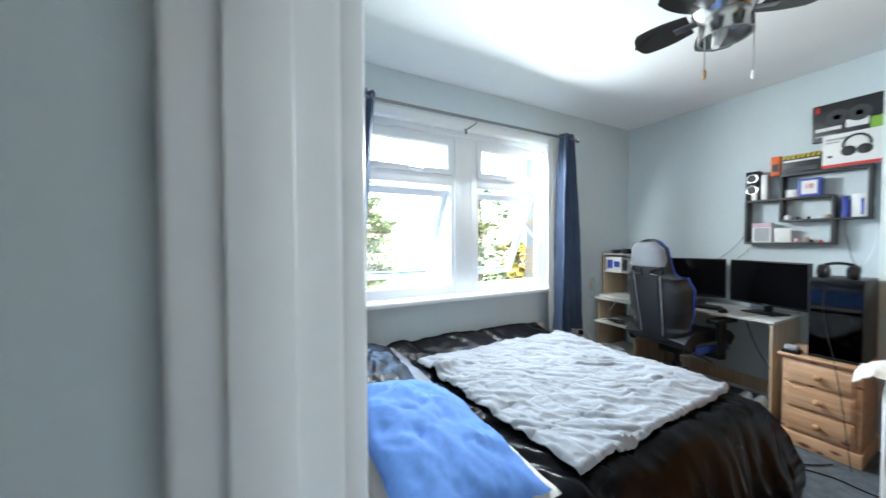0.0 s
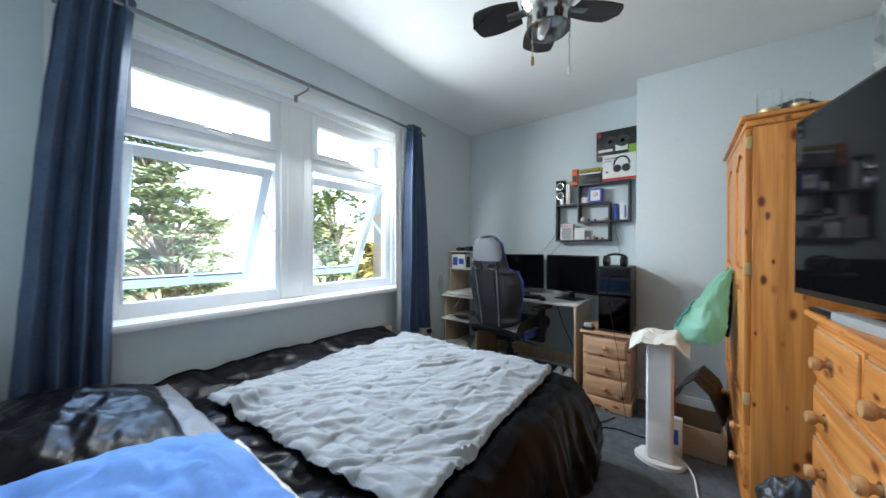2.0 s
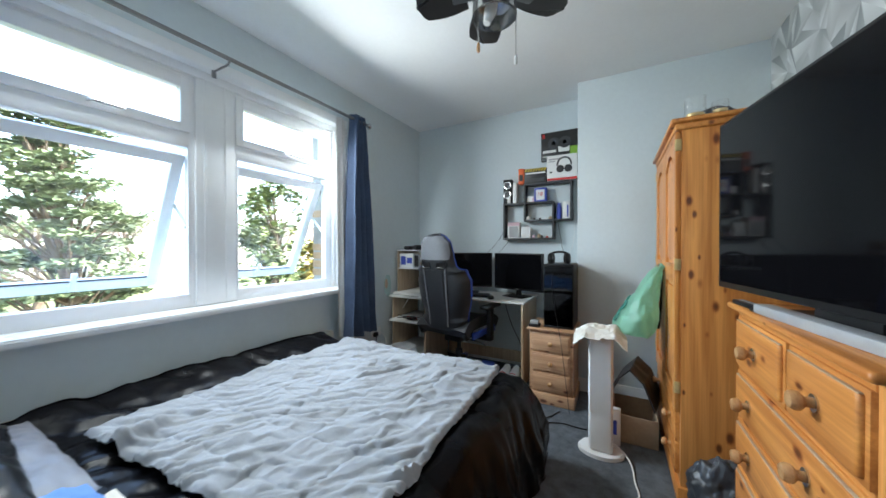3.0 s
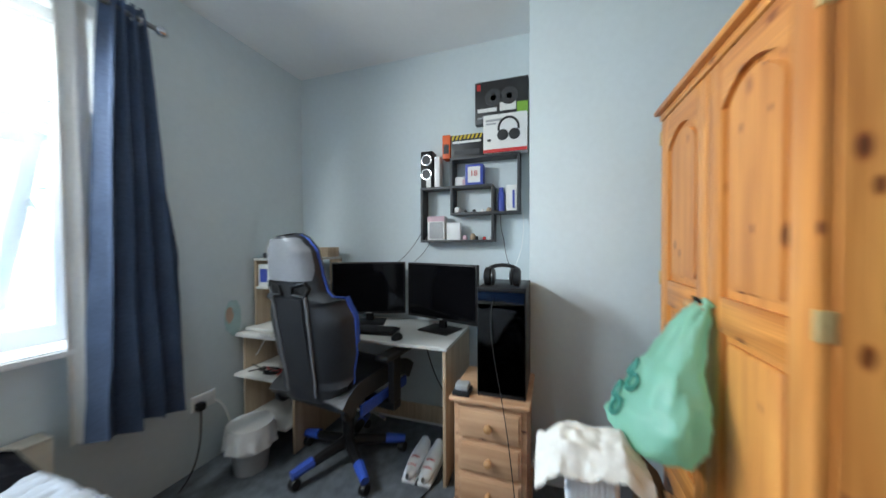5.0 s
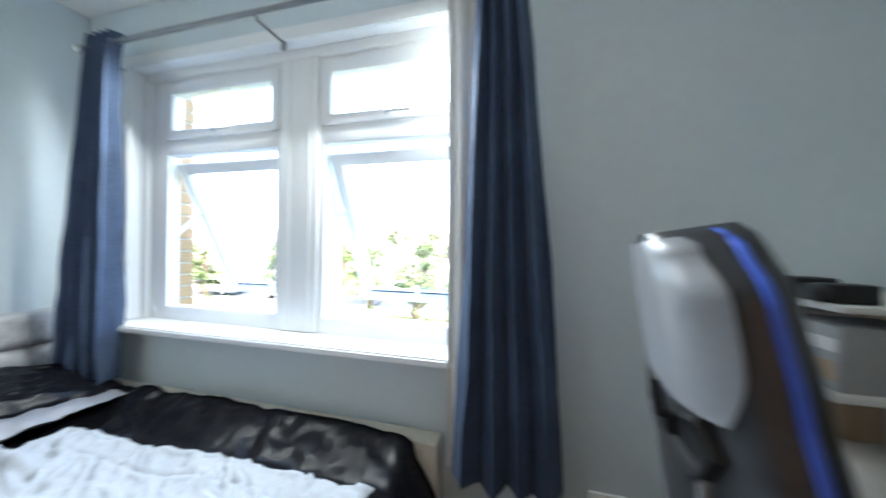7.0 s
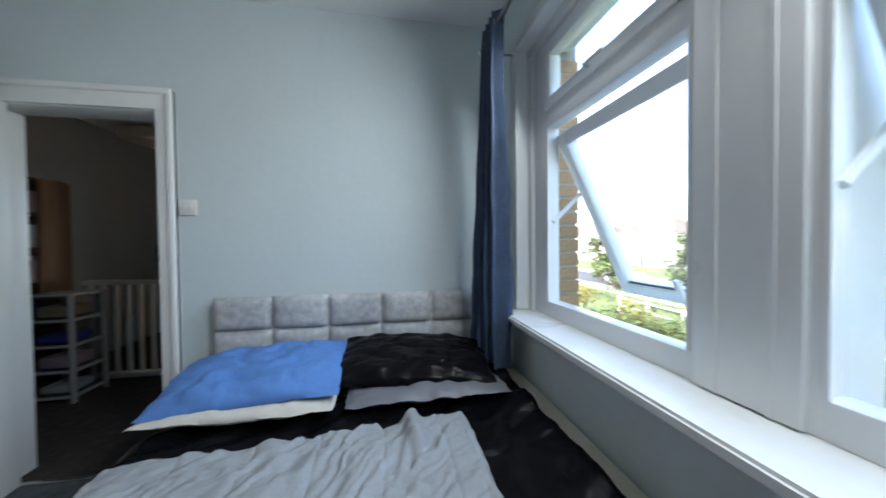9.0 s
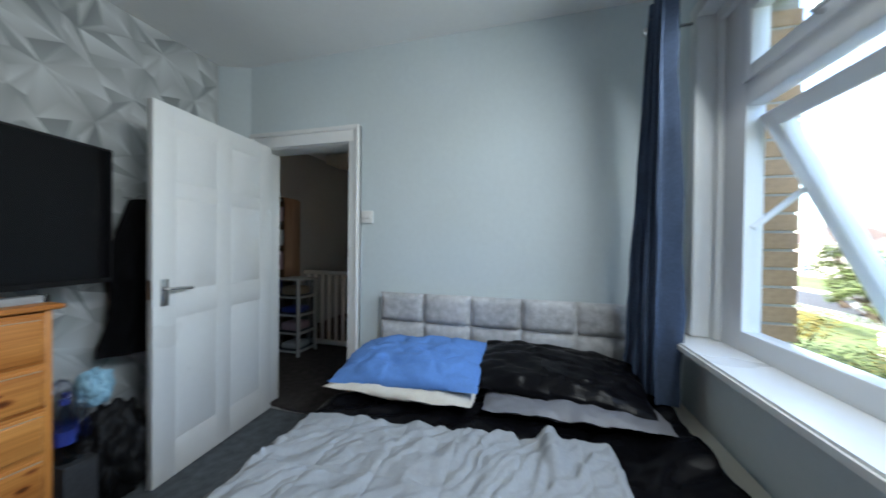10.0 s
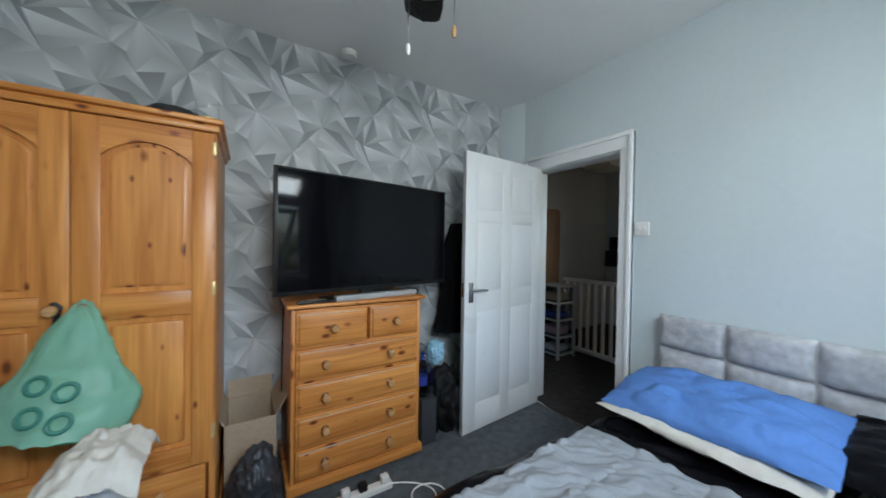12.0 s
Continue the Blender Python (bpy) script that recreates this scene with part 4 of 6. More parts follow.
# ---- gaming chair ----
def gaming_chair():
    c = thing("gaming_chair", "black and grey high-backed gaming chair with blue edging", "chair", pose(2.90, 2.035, 0, 0, 0, -7), world_coords=False)
    lean = pose(-0.06, 0, 0.50, 0, -9, 0)

    def half(v):
        """Half width of the backrest at a share of its height."""
        pts = [(0, 0.20), (0.12, 0.235), (0.32, 0.275), (0.5, 0.285), (0.60, 0.25), (0.68, 0.185), (0.78, 0.17), (0.9, 0.155), (0.97, 0.11), (1.0, 0.04)]
        for (a, wa), (b2, wb) in zip(pts, pts[1:]):
            if v <= b2:
                k = (v - a) / (b2 - a)
                k = k * k * (3 - 2 * k)
                return wa + (wb - wa) * k
        return 0.04
    HT = 0.84

    def surf(sign, th):
        def fn(u, v):
            a = 2 * u - 1
            wing = 0.075 * abs(a) ** 3 * (1 if 0.1 < v < 0.62 else 0.3)
            bulge = th * (1 - abs(a) ** 4) ** 0.5
            return lean @ Vector((sign * bulge + wing, a * half(v), HT * v))
        return fn
    bm = sheet(surf(-1, 0.055), 24, 50)
    front = sheet(surf(1, 0.05), 24, 50)
    me = bpy.data.meshes.new("tmp")
    front.to_mesh(me)
    front.free()
    bm.from_mesh(me)
    bpy.data.meshes.remove(me)
    bmesh.ops.remove_doubles(bm, verts=bm.verts[:], dist=0.0008)
    back = part("backrest", bm, LEATHER, c, smooth=60)

    def strip(y, v):
        a = y / half(v)
        return lean @ Vector((-0.055 * (1 - abs(a) ** 4) ** 0.5 - 0.006 + 0.075 * abs(a) ** 3 * (1 if 0.1 < v < 0.62 else 0.3), y, HT * v))
    # grey head panel
    part("head_panel", sheet(lambda u, v: strip((2 * u - 1) * (half(0.745 + 0.24 * v) - 0.008) * (1 - 0.12 * (1 - v) ** 6), 0.745 + 0.24 * v), 20, 20, 0.003), LEATHG, back, "grey padded head panel", smooth=60)
    part("lower_panel", sheet(lambda u, v: strip((2 * u - 1) * 0.085, 0.06 + 0.58 * v), 8, 20, 0.003), LEATHG, back, "dark grey centre panel", smooth=60).data.materials[0] = LEATHER
    for s in (-1, 1):
        part("stripe", T([strip(s * (0.095 + 0.02 * t), 0.05 + 0.62 * t) for t in [i / 14 for i in range(15)]], 0.007, 6), LEATHG, back, "grey stripe")
        part("blue_piping", T([lean @ Vector((-0.004 + 0.075 * (1 if v < 0.62 else 0.3), s * (half(v) - 0.001), HT * v)) for v in [0.06 + 0.93 * i / 40 for i in range(41)]], 0.005, 6), BLUETRIM, back, "blue edge piping")
        # belt slots under the head
        ring = [strip(s * y, v) for y, v in ((0.035, 0.665), (0.11, 0.655), (0.135, 0.70), (0.12, 0.735), (0.045, 0.715), (0.035, 0.665))]
        part("slot_rim", T(ring, 0.009, 8), BLACKP, back, "black plastic slot rim")
        f = bmesh.new()
        f.faces.new([f.verts.new(p) for p in ring[:-1]])
        bmesh.ops.solidify(f, geom=f.faces[:], thickness=0.004)
        part("slot", f, BLACKP, back)
    part("blue_side", sheet(lambda u, v: lean @ Vector((0.07 + 0.03 * u, -half(0.34 + 0.28 * v) - 0.003 + 0.006 * u, HT * (0.34 + 0.28 * v))), 4, 12, 0.006), BLUETRIM, back, "blue side bolster")
    # seat
    def seat(u, v):
        a, b2 = 2 * u - 1, 2 * v - 1
        return (0.20 + a * 0.26, b2 * 0.265, 0.44 + 0.055 * (1 - a ** 6) * (1 - 0.4 * (1 - abs(b2) ** 2)))
    bm = sheet(seat, 20, 20, -0.09)
    part("seat", bm, LEATHER, c, smooth=60)
    part("seat_side", B(0.0, -0.275, 0.41, 0.42, -0.255, 0.47, 0.008), BLUETRIM, c, "blue seat edge")
    part("tilt_mechanism", B(0.08, -0.09, 0.34, 0.32, 0.09, 0.40, 0.01), BLACKP, c)
    part("tilt_lever", T([(0.15, -0.08, 0.37), (0.14, -0.25, 0.36), (0.13, -0.32, 0.35)], 0.008, 8), CHROME, c, "chrome lever")
    part("gas_lift", lathe(bmesh.new(), [(0.035, 0.09), (0.035, 0.24), (0.02, 0.25), (0.02, 0.36)], (0.2, 0, 0), 16), BLACKP, c)
    for s in (-1, 1):
        ar = part("armrest", B(0.08, s * 0.33 - 0.045, 0.67, 0.34, s * 0.33 + 0.045, 0.70, 0.012, 3), BLACKP, c)
        part("arm_post", B(0.17, s * 0.33 - 0.02, 0.42, 0.24, s * 0.33 + 0.02, 0.672, 0.006), BLACKP, ar)
        part("arm_bracket", B(0.17, min(s * 0.15, s * 0.35), 0.375, 0.24, max(s * 0.15, s * 0.35), 0.42, 0.006), BLACKP, ar)
        part("side_hinge", lathe(bmesh.new(), [(0.045, -0.012), (0.045, 0.012)], (-0.05, s * 0.235, 0.46), 16, "Y"), BLACKP, c)
    for k in range(5):
        a = radians(72 * k + 20)
        d = Vector((math.cos(a), math.sin(a), 0))
        o = Vector((0.2, 0, 0))
        leg = part("star_leg", T([o + d * 0.02 + Vector((0, 0, 0.115)), o + d * 0.17 + Vector((0, 0, 0.10)), o + d * 0.32 + Vector((0, 0, 0.075))], [0.035, 0.028, 0.02], 8), BLACKP, c)
        part("leg_cap", T([o + d * 0.22 + Vector((0, 0, 0.098)), o + d * 0.335 + Vector((0, 0, 0.08))], [0.030, 0.024], 8), BLUETRIM, leg, "blue leg cap")
        part("caster", lathe(bmesh.new(), [(0.028, -0.018), (0.03, -0.012), (0.03, 0.012), (0.028, 0.018)], o + d * 0.32 + Vector((0, 0, 0.030)), 14, "Y"), BLACKP, leg)
    return c


gaming_chair()


# ---- bedside drawers and the computer on them ----
def pedestal():
    X0, X1, Y0, Y1, TOP = 2.885, 3.25, 0.965, 1.29, 0.59
    p = thing("bedside_drawers", "pale pine three-drawer bedside cabinet", "drawers", pose(3.05, 1.12, 0))
    part("carcass", B(X0 + 0.012, Y0, 0.03, X1, Y1, TOP - 0.02, 0.003), PALE, p)
    part("top", B(X0 - 0.022, Y0 - 0.018, TOP - 0.022, X1, Y1 + 0.018, TOP, 0.008, 3), PALE, p)
    part("plinth", B(X0 - 0.014, Y0 - 0.012, 0.0, X1, Y1 + 0.012, 0.085, 0.008), PALE, p)
    for k in range(3):
        z0 = 0.10 + 0.153 * k
        bm = B(X0 - 0.004, Y0 + 0.022, z0, X0 + 0.2, Y1 - 0.022, z0 + 0.14, 0.003)
        box(bm, X0 - 0.012, Y0 + 0.032, z0 + 0.01, X0, Y1 - 0.032, z0 + 0.13, 0.006)
        d = part("drawer", bm, PALE, p)
        kn = lathe(bmesh.new(), [(0.010, 0.0), (0.010, -0.012), (0.018, -0.02), (0.018, -0.028), (0.008, -0.036)], (X0 - 0.012, (Y0 + Y1) / 2, z0 + 0.07), 14, "X")
        part("knob", kn, KNOBW, d)


pedestal()
pc = thing("computer_case", "black computer tower with a smoked glass side", "computer", pose(3.1, 1.09, 0.58))
bm = bmesh.new()
X0, X1, Y0, Y1, Z0, Z1 = 2.915, 3.25, 0.97, 1.185, 0.59, 1.085
box(bm, X0, Y0, Z0, X1, Y0 + 0.012, Z1, 0.003)
box(bm, X1 - 0.012, Y0, Z0, X1, Y1, Z1, 0.003)
box(bm, X0, Y0, Z0, X1, Y1, Z0 + 0.02, 0.003)
box(bm, X0, Y0, Z1 - 0.02, X1, Y1, Z1, 0.003)
box(bm, X0, Y1 - 0.012, Z0, X0 + 0.02, Y1, Z1, 0.003)
part("frame", bm, BLACKP, pc)
part("front_glass", B(X0 - 0.004, Y0 + 0.004, Z0 + 0.02, X0 - 0.001, Y1 - 0.004, Z1 - 0.02), SMOKE, pc, "smoked glass front")
part("side_glass", B(X0 + 0.02, Y1 + 0.001, Z0 + 0.02, X1 - 0.012, Y1 + 0.004, Z1 - 0.02), SMOKE, pc, "smoked glass side")
for k in range(3):
    zc = Z0 + 0.10 + 0.14 * k
    fr = part("case_fan", lathe(bmesh.new(), [(0.058, 0.0), (0.058, 0.02), (0.05, 0.02), (0.05, 0.0)], (X0 + 0.012, (Y0 + Y1) / 2, zc), 24, "X"), GREYP, pc, "grey fan ring")
    part("fan_hub", lathe(bmesh.new(), [(0.018, 0.0), (0.018, 0.02)], (X0 + 0.012, (Y0 + Y1) / 2, zc), 16, "X"), BLACKP, fr)
part("motherboard", B(X0 + 0.06, Y0 + 0.014, Z0 + 0.08, X1 - 0.03, Y0 + 0.02, Z1 - 0.06), mat("blue_circuit", (0.03, 0.06, 0.14), 0.4), pc)
part("graphics_card", B(X0 + 0.08, Y0 + 0.02, Z0 + 0.18, X1 - 0.04, Y1 - 0.05, Z0 + 0.22, 0.004), GREYP, pc)
hp = thing("headphones", "black over-ear headphones on the computer", "headphones", pose(3.0, 1.08, 1.085))
part("band", T([(3.0, 1.08 + 0.075 * math.cos(a), 1.115 + 0.035 * math.sin(a) + 0.03) for a in [math.pi * i / 14 for i in range(15)]], 0.009, 8), BLACKP, hp)
for s in (-1, 1):
    e = part("ear_cup", lathe(bmesh.new(), [(0.03, -0.018), (0.042, -0.012), (0.042, 0.012), (0.03, 0.018)], (2.98, 1.08 + 0.065 * s, 1.128), 18, "Y"), BLACKP, hp)
    part("ear_pad", lathe(bmesh.new(), [(0.038, 0), (0.04, 0.008 * -s), (0.028, 0.014 * -s)], (2.98, 1.08 + 0.048 * s, 1.128), 18, "Y"), LEATHER, e)

# ---- zigzag wall shelf with its things ----
sh = thing("wall_shelf", "dark grey interlocking wall shelf above the desk", "shelf", pose(3.54, 1.38, 1.29))
SX0, SX1 = 3.49, L - 0.002
for y0, y1, z in ((1.205, 1.70, 1.290), (1.045, 1.49, 1.468), (1.215, 1.70, 1.642), (1.045, 1.49, 1.825)):
    part("board", B(SX0, y0, z, SX1, y1, z + 0.016, 0.001), BLACKF, sh)
for y, z0, z1 in ((1.684, 1.306, 1.642), (1.205, 1.306, 1.642), (1.474, 1.484, 1.825), (1.045, 1.484, 1.825)):
    part("upright", B(SX0 + 0.0008, y, z0, SX1, y + 0.016, z1, 0.001), BLACKF, sh)


def carton(name, label, x0, y0, z0, x1, y1, z1, material, marks=(), category="box"):
    """A box with printed areas (dy0, dz0, dy1, dz1 shares of the face, material)."""
    b = thing(name, label, category, pose((x0 + x1) / 2, (y0 + y1) / 2, z0))
    part("box", B(x0, y0, z0, x1, y1, z1, 0.002), material, b)
    for k, (a, c, d, e, mm) in enumerate(marks):
        yy0, yy1 = y1 + (y0 - y1) * a, y1 + (y0 - y1) * d
        part("print", B(x0 - 0.0012 - 0.0004 * k, yy1, z0 + (z1 - z0) * c, x0 + 0.001, yy0, z0 + (z1 - z0) * e), mm, b)
    return b


RED = mat("red_card", (0.55, 0.03, 0.03), 0.5)
ORANGE = mat("orange_card", (0.75, 0.13, 0.03), 0.5)
YELLOW = mat("yellow_card", (0.68, 0.50, 0.03), 0.5)
WHITEC = mat("white_card", (0.75, 0.75, 0.74), 0.5, var=0.04)
BLACKC = mat("black_card", (0.02, 0.02, 0.022), 0.45)
GREENC = mat("green_card", (0.22, 0.42, 0.04), 0.5)
BLUEC = mat("blue_card", (0.05, 0.08, 0.40), 0.5)
PINKC = mat("pink_card", (0.60, 0.42, 0.48), 0.6)
gb = carton("graphics_card_box", "large black printed box standing above the shelf", 3.55, 1.0, 2.055, L - 0.002, 1.335, 2.325, BLACKC,
            ((0.04, 0.80, 0.11, 0.95, RED), (0.05, 0.27, 0.42, 0.36, WHITEC), (0.48, 0.26, 0.78, 0.46, WHITEC), (0.80, 0.12, 1.0, 0.42, GREENC), (0.05, 0.12, 0.34, 0.16, GREYP)))
for k in range(2):
    part("fan_picture", lathe(bmesh.new(), [(0.055, 0), (0.055, -0.002), (0.02, -0.002), (0.018, 0)], (3.549, 1.215 - 0.10 * k, 2.215), 24, "X"), BLACKF, gb)
hb = carton("headset_box", "white headset box with a red band on the shelf", 3.47, 1.0, 1.842, 3.546, 1.265, 2.075, WHITEC,
            ((0.0, 0.0, 1.0, 0.09, RED), (0.06, 0.82, 0.5, 0.88, GREYP), (0.06, 0.74, 0.3, 0.78, GREYP), (0.1, 0.3, 0.18, 0.36, BLACKC)))
part("headband_picture", T([(3.4695, 1.11 + 0.06 * math.cos(a), 1.985 + 0.065 * math.sin(a)) for a in [radians(-10 + 200 * i / 16) for i in range(17)]], 0.007, 6), BLACKC, hb)
for y in (1.065, 1.135):
    part("earcup_picture", lathe(bmesh.new(), [(0.034, 0), (0.034, -0.003), (0.028, -0.004)], (3.4695, y + 0.01, 1.945), 20, "X"), BLACKC, hb)
carton("orange_box", "narrow orange box on the shelf", 3.50, 1.492, 1.842, 3.58, 1.545, 1.995, ORANGE, ((0.15, 0.2, 0.85, 0.6, BLACKC),))
yb = carton("striped_box", "black box with yellow hazard stripes on the shelf", 3.50, 1.275, 1.842, 3.58, 1.485, 1.985, BLACKC,
            ((0.05, 0.62, 0.95, 0.72, WHITEC), (0.1, 0.1, 0.9, 0.32, BLACKF)))
for k in range(8):
    y = 1.482 - 0.026 * k
    bm = bmesh.new()
    prism(bm, [(y, 1.955), (y - 0.013, 1.955), (y - 0.025, 1.984), (y - 0.012, 1.984)], "x", 3.4985, 3.501)
    part("yellow_stripe", bm, YELLOW, yb)
sp = thing("loudspeaker", "black desktop loudspeaker with two silver-ringed cones", "speaker", pose(3.54, 1.655, 1.658))
part("cabinet", B(3.49, 1.612, 1.658, 3.575, 1.698, 1.90, 0.006), BLACKP, sp)
for z in (1.745, 1.84):
    r = bmesh.new()
    tube(r, [(3.489, 1.655 + 0.034 * math.cos(a), z + 0.034 * math.sin(a)) for a in [2 * math.pi * i / 24 for i in range(25)]], 0.005, 6)
    k = part("cone_ring", r, CHROME, sp, "silver ring")
    part("cone", lathe(bmesh.new(), [(0.03, 0), (0.03, -0.001), (0.012, 0.006)], (3.489, 1.655, z), 20, "X"), BLACKF, k)
carton("white_router", "upright white plastic box on the shelf", 3.50, 1.566, 1.658, 3.57, 1.602, 1.86, WHITEP)
carton("small_white_carton", "small white carton on the shelf", 3.485, 1.622, 1.658, 3.489, 1.655, 1.715, WHITEC)
mug = carton("mug_box", "blue gift box holding a white birthday mug", 3.50, 1.275, 1.484 + 0.174, 3.57, 1.39, 1.79, BLUEC, ((0.15, 0.12, 0.85, 0.88, WHITEC),))
txt = bpy.data.curves.new("birthday_number", "FONT")
txt.body, txt.size, txt.extrude, txt.align_x = "18", 0.05, 0.0005, "CENTER"
txt.materials.append(RED)
tx = new("birthday_number", txt)
tx.parent = mug
tx.matrix_world = Matrix(((0, 0, -1, 3.4975), (-1, 0, 0, 1.333), (0, 1, 0, 1.715), (0, 0, 0, 1)))
carton("white_card_box", "flat white card on the shelf", 3.52, 1.40, 1.658, 3.54, 1.465, 1.72, WHITEC)
carton("pink_card_box", "small pink carton on the shelf", 3.51, 1.393, 1.658, 3.52, 1.412, 1.70, PINKC)
carton("book", "upright blue and white booklet on the shelf", 3.51, 1.065, 1.484, 3.57, 1.13, 1.645, WHITEC, ((0.6, 0.1, 0.8, 0.8, BLUEC),), "book")
can = thing("spray_can", "blue spray can on the shelf", "can", pose(3.54, 1.165, 1.484))
part("body", lathe(bmesh.new(), [(0.022, 1.484), (0.022, 1.60), (0.012, 1.612)], (3.54, 1.165, 0), 18), BLUEC, can)
part("cap", lathe(bmesh.new(), [(0.015, 1.611), (0.015, 1.635)], (3.54, 1.165, 0), 18), BLUEC, can)
fg = thing("figurine_box", "clear toy box on the shelf", "box", pose(3.54, 1.60, 1.306))
part("box", B(3.505, 1.535, 1.306, 3.57, 1.655, 1.465, 0.002), WHITEC, fg)
part("header", B(3.503, 1.535, 1.43, 3.505, 1.655, 1.465), PINKC, fg)
part("window", B(3.503, 1.548, 1.315, 3.505, 1.64, 1.425), GREYP, fg)
carton("framed_card", "white framed card on the shelf", 3.52, 1.43, 1.306, 3.54, 1.525, 1.42, WHITEC)
rj = random.Random(4)
for y, z, r, m2 in ((1.665, 1.306, 0.016, BLACKP), (1.40, 1.306, 0.018, PINKC), (1.35, 1.306, 0.02, CARD), (1.32, 1.306, 0.012, BLACKP), (1.27, 1.306, 0.012, RED), (1.24, 1.306, 0.01, WHITEC),
                   (1.45, 1.484, 0.022, WHITEP), (1.40, 1.484, 0.01, BLACKP), (1.34, 1.484, 0.012, BLACKP), (1.28, 1.484, 0.01, WHITEP), (1.245, 1.484, 0.018, CARD)):
    bm = bmesh.new()
    lathe(bm, [(r * 0.8, 0), (r, r * 0.4), (r * rj.uniform(0.7, 1), r * 1.3), (r * 0.5, r * rj.uniform(1.6, 2.2))], (3.53 + rj.uniform(-0.02, 0.02), y, z), 12)
    solid("trinket", bm, m2, "small ornament standing on the wall shelf", "ornament", "ornaments on the wall shelf")

# ---- things on and round the desk ----
carton("camera_box", "printed blue and white carton in the desk hutch", 3.13, 2.56, 1.0, 3.30, 2.735, 1.15, WHITEC, ((0.1, 0.2, 0.45, 0.8, BLUEC), (0.55, 0.3, 0.9, 0.7, BLUEC)))
carton("gadget_carton", "grey and tan printed carton in the desk hutch", 3.14, 2.39, 1.0, 3.33, 2.55, 1.14, GREYP, ((0.0, 0.1, 0.3, 0.9, BLACKC), (0.45, 0.15, 0.95, 0.45, CARD), (0.45, 0.6, 0.95, 0.8, WHITEC)))
for k, (y, r) in enumerate(((2.42, 0.032), (2.52, 0.038), (2.64, 0.03))):
    g = thing("camera_gadget", "small black gadget on the desk hutch", "gadget", pose(3.17, y, 1.19), "gadgets on the hutch")
    part("body", B(3.13, y - r, 1.19, 3.21, y + r, 1.19 + 1.3 * r, 0.006), BLACKP, g)
    part("lens", lathe(bmesh.new(), [(r * 0.6, 0), (r * 0.6, -0.03), (r * 0.4, -0.03)], (3.13, y, 1.19 + 0.7 * r), 14, "X"), BLACKF, g)
carton("small_beech_box", "plain wooden box on the desk hutch", 3.38, 2.37, 1.19, 3.51, 2.46, 1.26, BEECH)
rc = random.Random(7)


def cable(name, label, pts, r=0.004, material=BLACKP):
    """A smooth lead through points."""
    cu = bpy.data.curves.new(name, "CURVE")
    cu.dimensions, cu.bevel_depth, cu.bevel_resolution, cu.resolution_u = "3D", r, 2, 8
    sp2 = cu.splines.new("NURBS")
    sp2.points.add(len(pts) - 1)
    for p, q in zip(sp2.points, pts):
        p.co = (*q, 1)
    sp2.use_endpoint_u, sp2.order_u = True, 4
    cu.materials.append(material)
    ob = new(name, cu)
    dg = bpy.context.evaluated_depsgraph_get()
    me = bpy.data.meshes.new_from_object(ob.evaluated_get(dg))
    bpy.data.objects.remove(ob)
    return tagged(new(name, me), label, "cable")


cable("cable", "black lead hanging under the desk", [(3.45, 1.5, 0.72), (3.40, 1.5, 0.4), (3.35, 1.45, 0.15), (3.2, 1.42, 0.03), (3.05, 1.45, 0.006), (2.9, 1.5, 0.006)])
cable("cable", "black lead hanging under the desk", [(3.5, 1.7, 0.72), (3.45, 1.62, 0.45), (3.48, 1.52, 0.3), (3.5, 1.48, 0.1), (3.4, 1.5, 0.006), (3.3, 1.55, 0.006)])
cable("cable", "black lead lying on the carpet", [(2.95, 1.4, 0.006), (2.75, 1.25, 0.006), (2.62, 1.3, 0.006), (2.55, 1.15, 0.006), (2.7, 1.0, 0.006), (2.6, 0.85, 0.006), (2.75, 0.7, 0.006)])
cable("cable", "black lead lying on the carpet", [(2.92, 1.35, 0.01), (2.65, 1.42, 0.008), (2.5, 1.3, 0.008), (2.62, 1.12, 0.008), (2.8, 1.05, 0.008)])
cable("cable", "thin lead hanging from the wall shelf", [(3.56, 1.07, 1.84), (3.575, 1.03, 1.5), (3.57, 1.02, 1.3), (3.5, 1.06, 1.15), (3.2, 1.1, 1.06)], 0.002, WHITEP)
cable("cable", "thin black lead hanging from the wall shelf", [(3.56, 1.17, 1.48), (3.575, 1.18, 1.38), (3.57, 1.14, 1.30), (3.575, 1.15, 1.22), (3.57, 1.11, 1.12)], 0.002)
cable("cable", "thin black lead up the wall to the shelf", [(3.575, 1.70, 1.40), (3.58, 1.76, 1.32), (3.575, 1.80, 1.22), (3.56, 1.95, 1.12)], 0.002)
cable("cable", "thin black lead up the wall to the shelf", [(3.575, 1.66, 1.30), (3.58, 1.70, 1.22), (3.575, 1.80, 1.14)], 0.002)
cable("cable", "black lead over the front of the computer", [(2.94, 1.1, 1.09), (2.885, 1.13, 0.98), (2.885, 1.11, 0.8), (2.87, 1.07, 0.62), (2.845, 1.03, 0.4), (2.84, 1.0, 0.1), (2.8, 0.98, 0.008)], 0.0022)
for k in range(4):
    cable("cable", "tangled lead on the desk shelf", [(2.98 + 0.1 * rc.random(), 2.40 + 0.3 * rc.random(), 0.482 + 0.03 * rc.random()) for i in range(8)], 0.004, RED if k == 1 else BLACKP)
cable("cable", "white lead hanging from the desk leaf", [(3.0, 2.5, 0.728), (2.975, 2.52, 0.71), (2.96, 2.55, 0.62), (2.99, 2.6, 0.6)], 0.003, WHITEP)
ad = thing("network_adapter", "small black adapter box on the bedside cabinet", "adapter", pose(2.9, 1.26, 0.58))
part("body", B(2.875, 1.215, 0.58, 2.96, 1.295, 0.61, 0.004), BLACKP, ad)
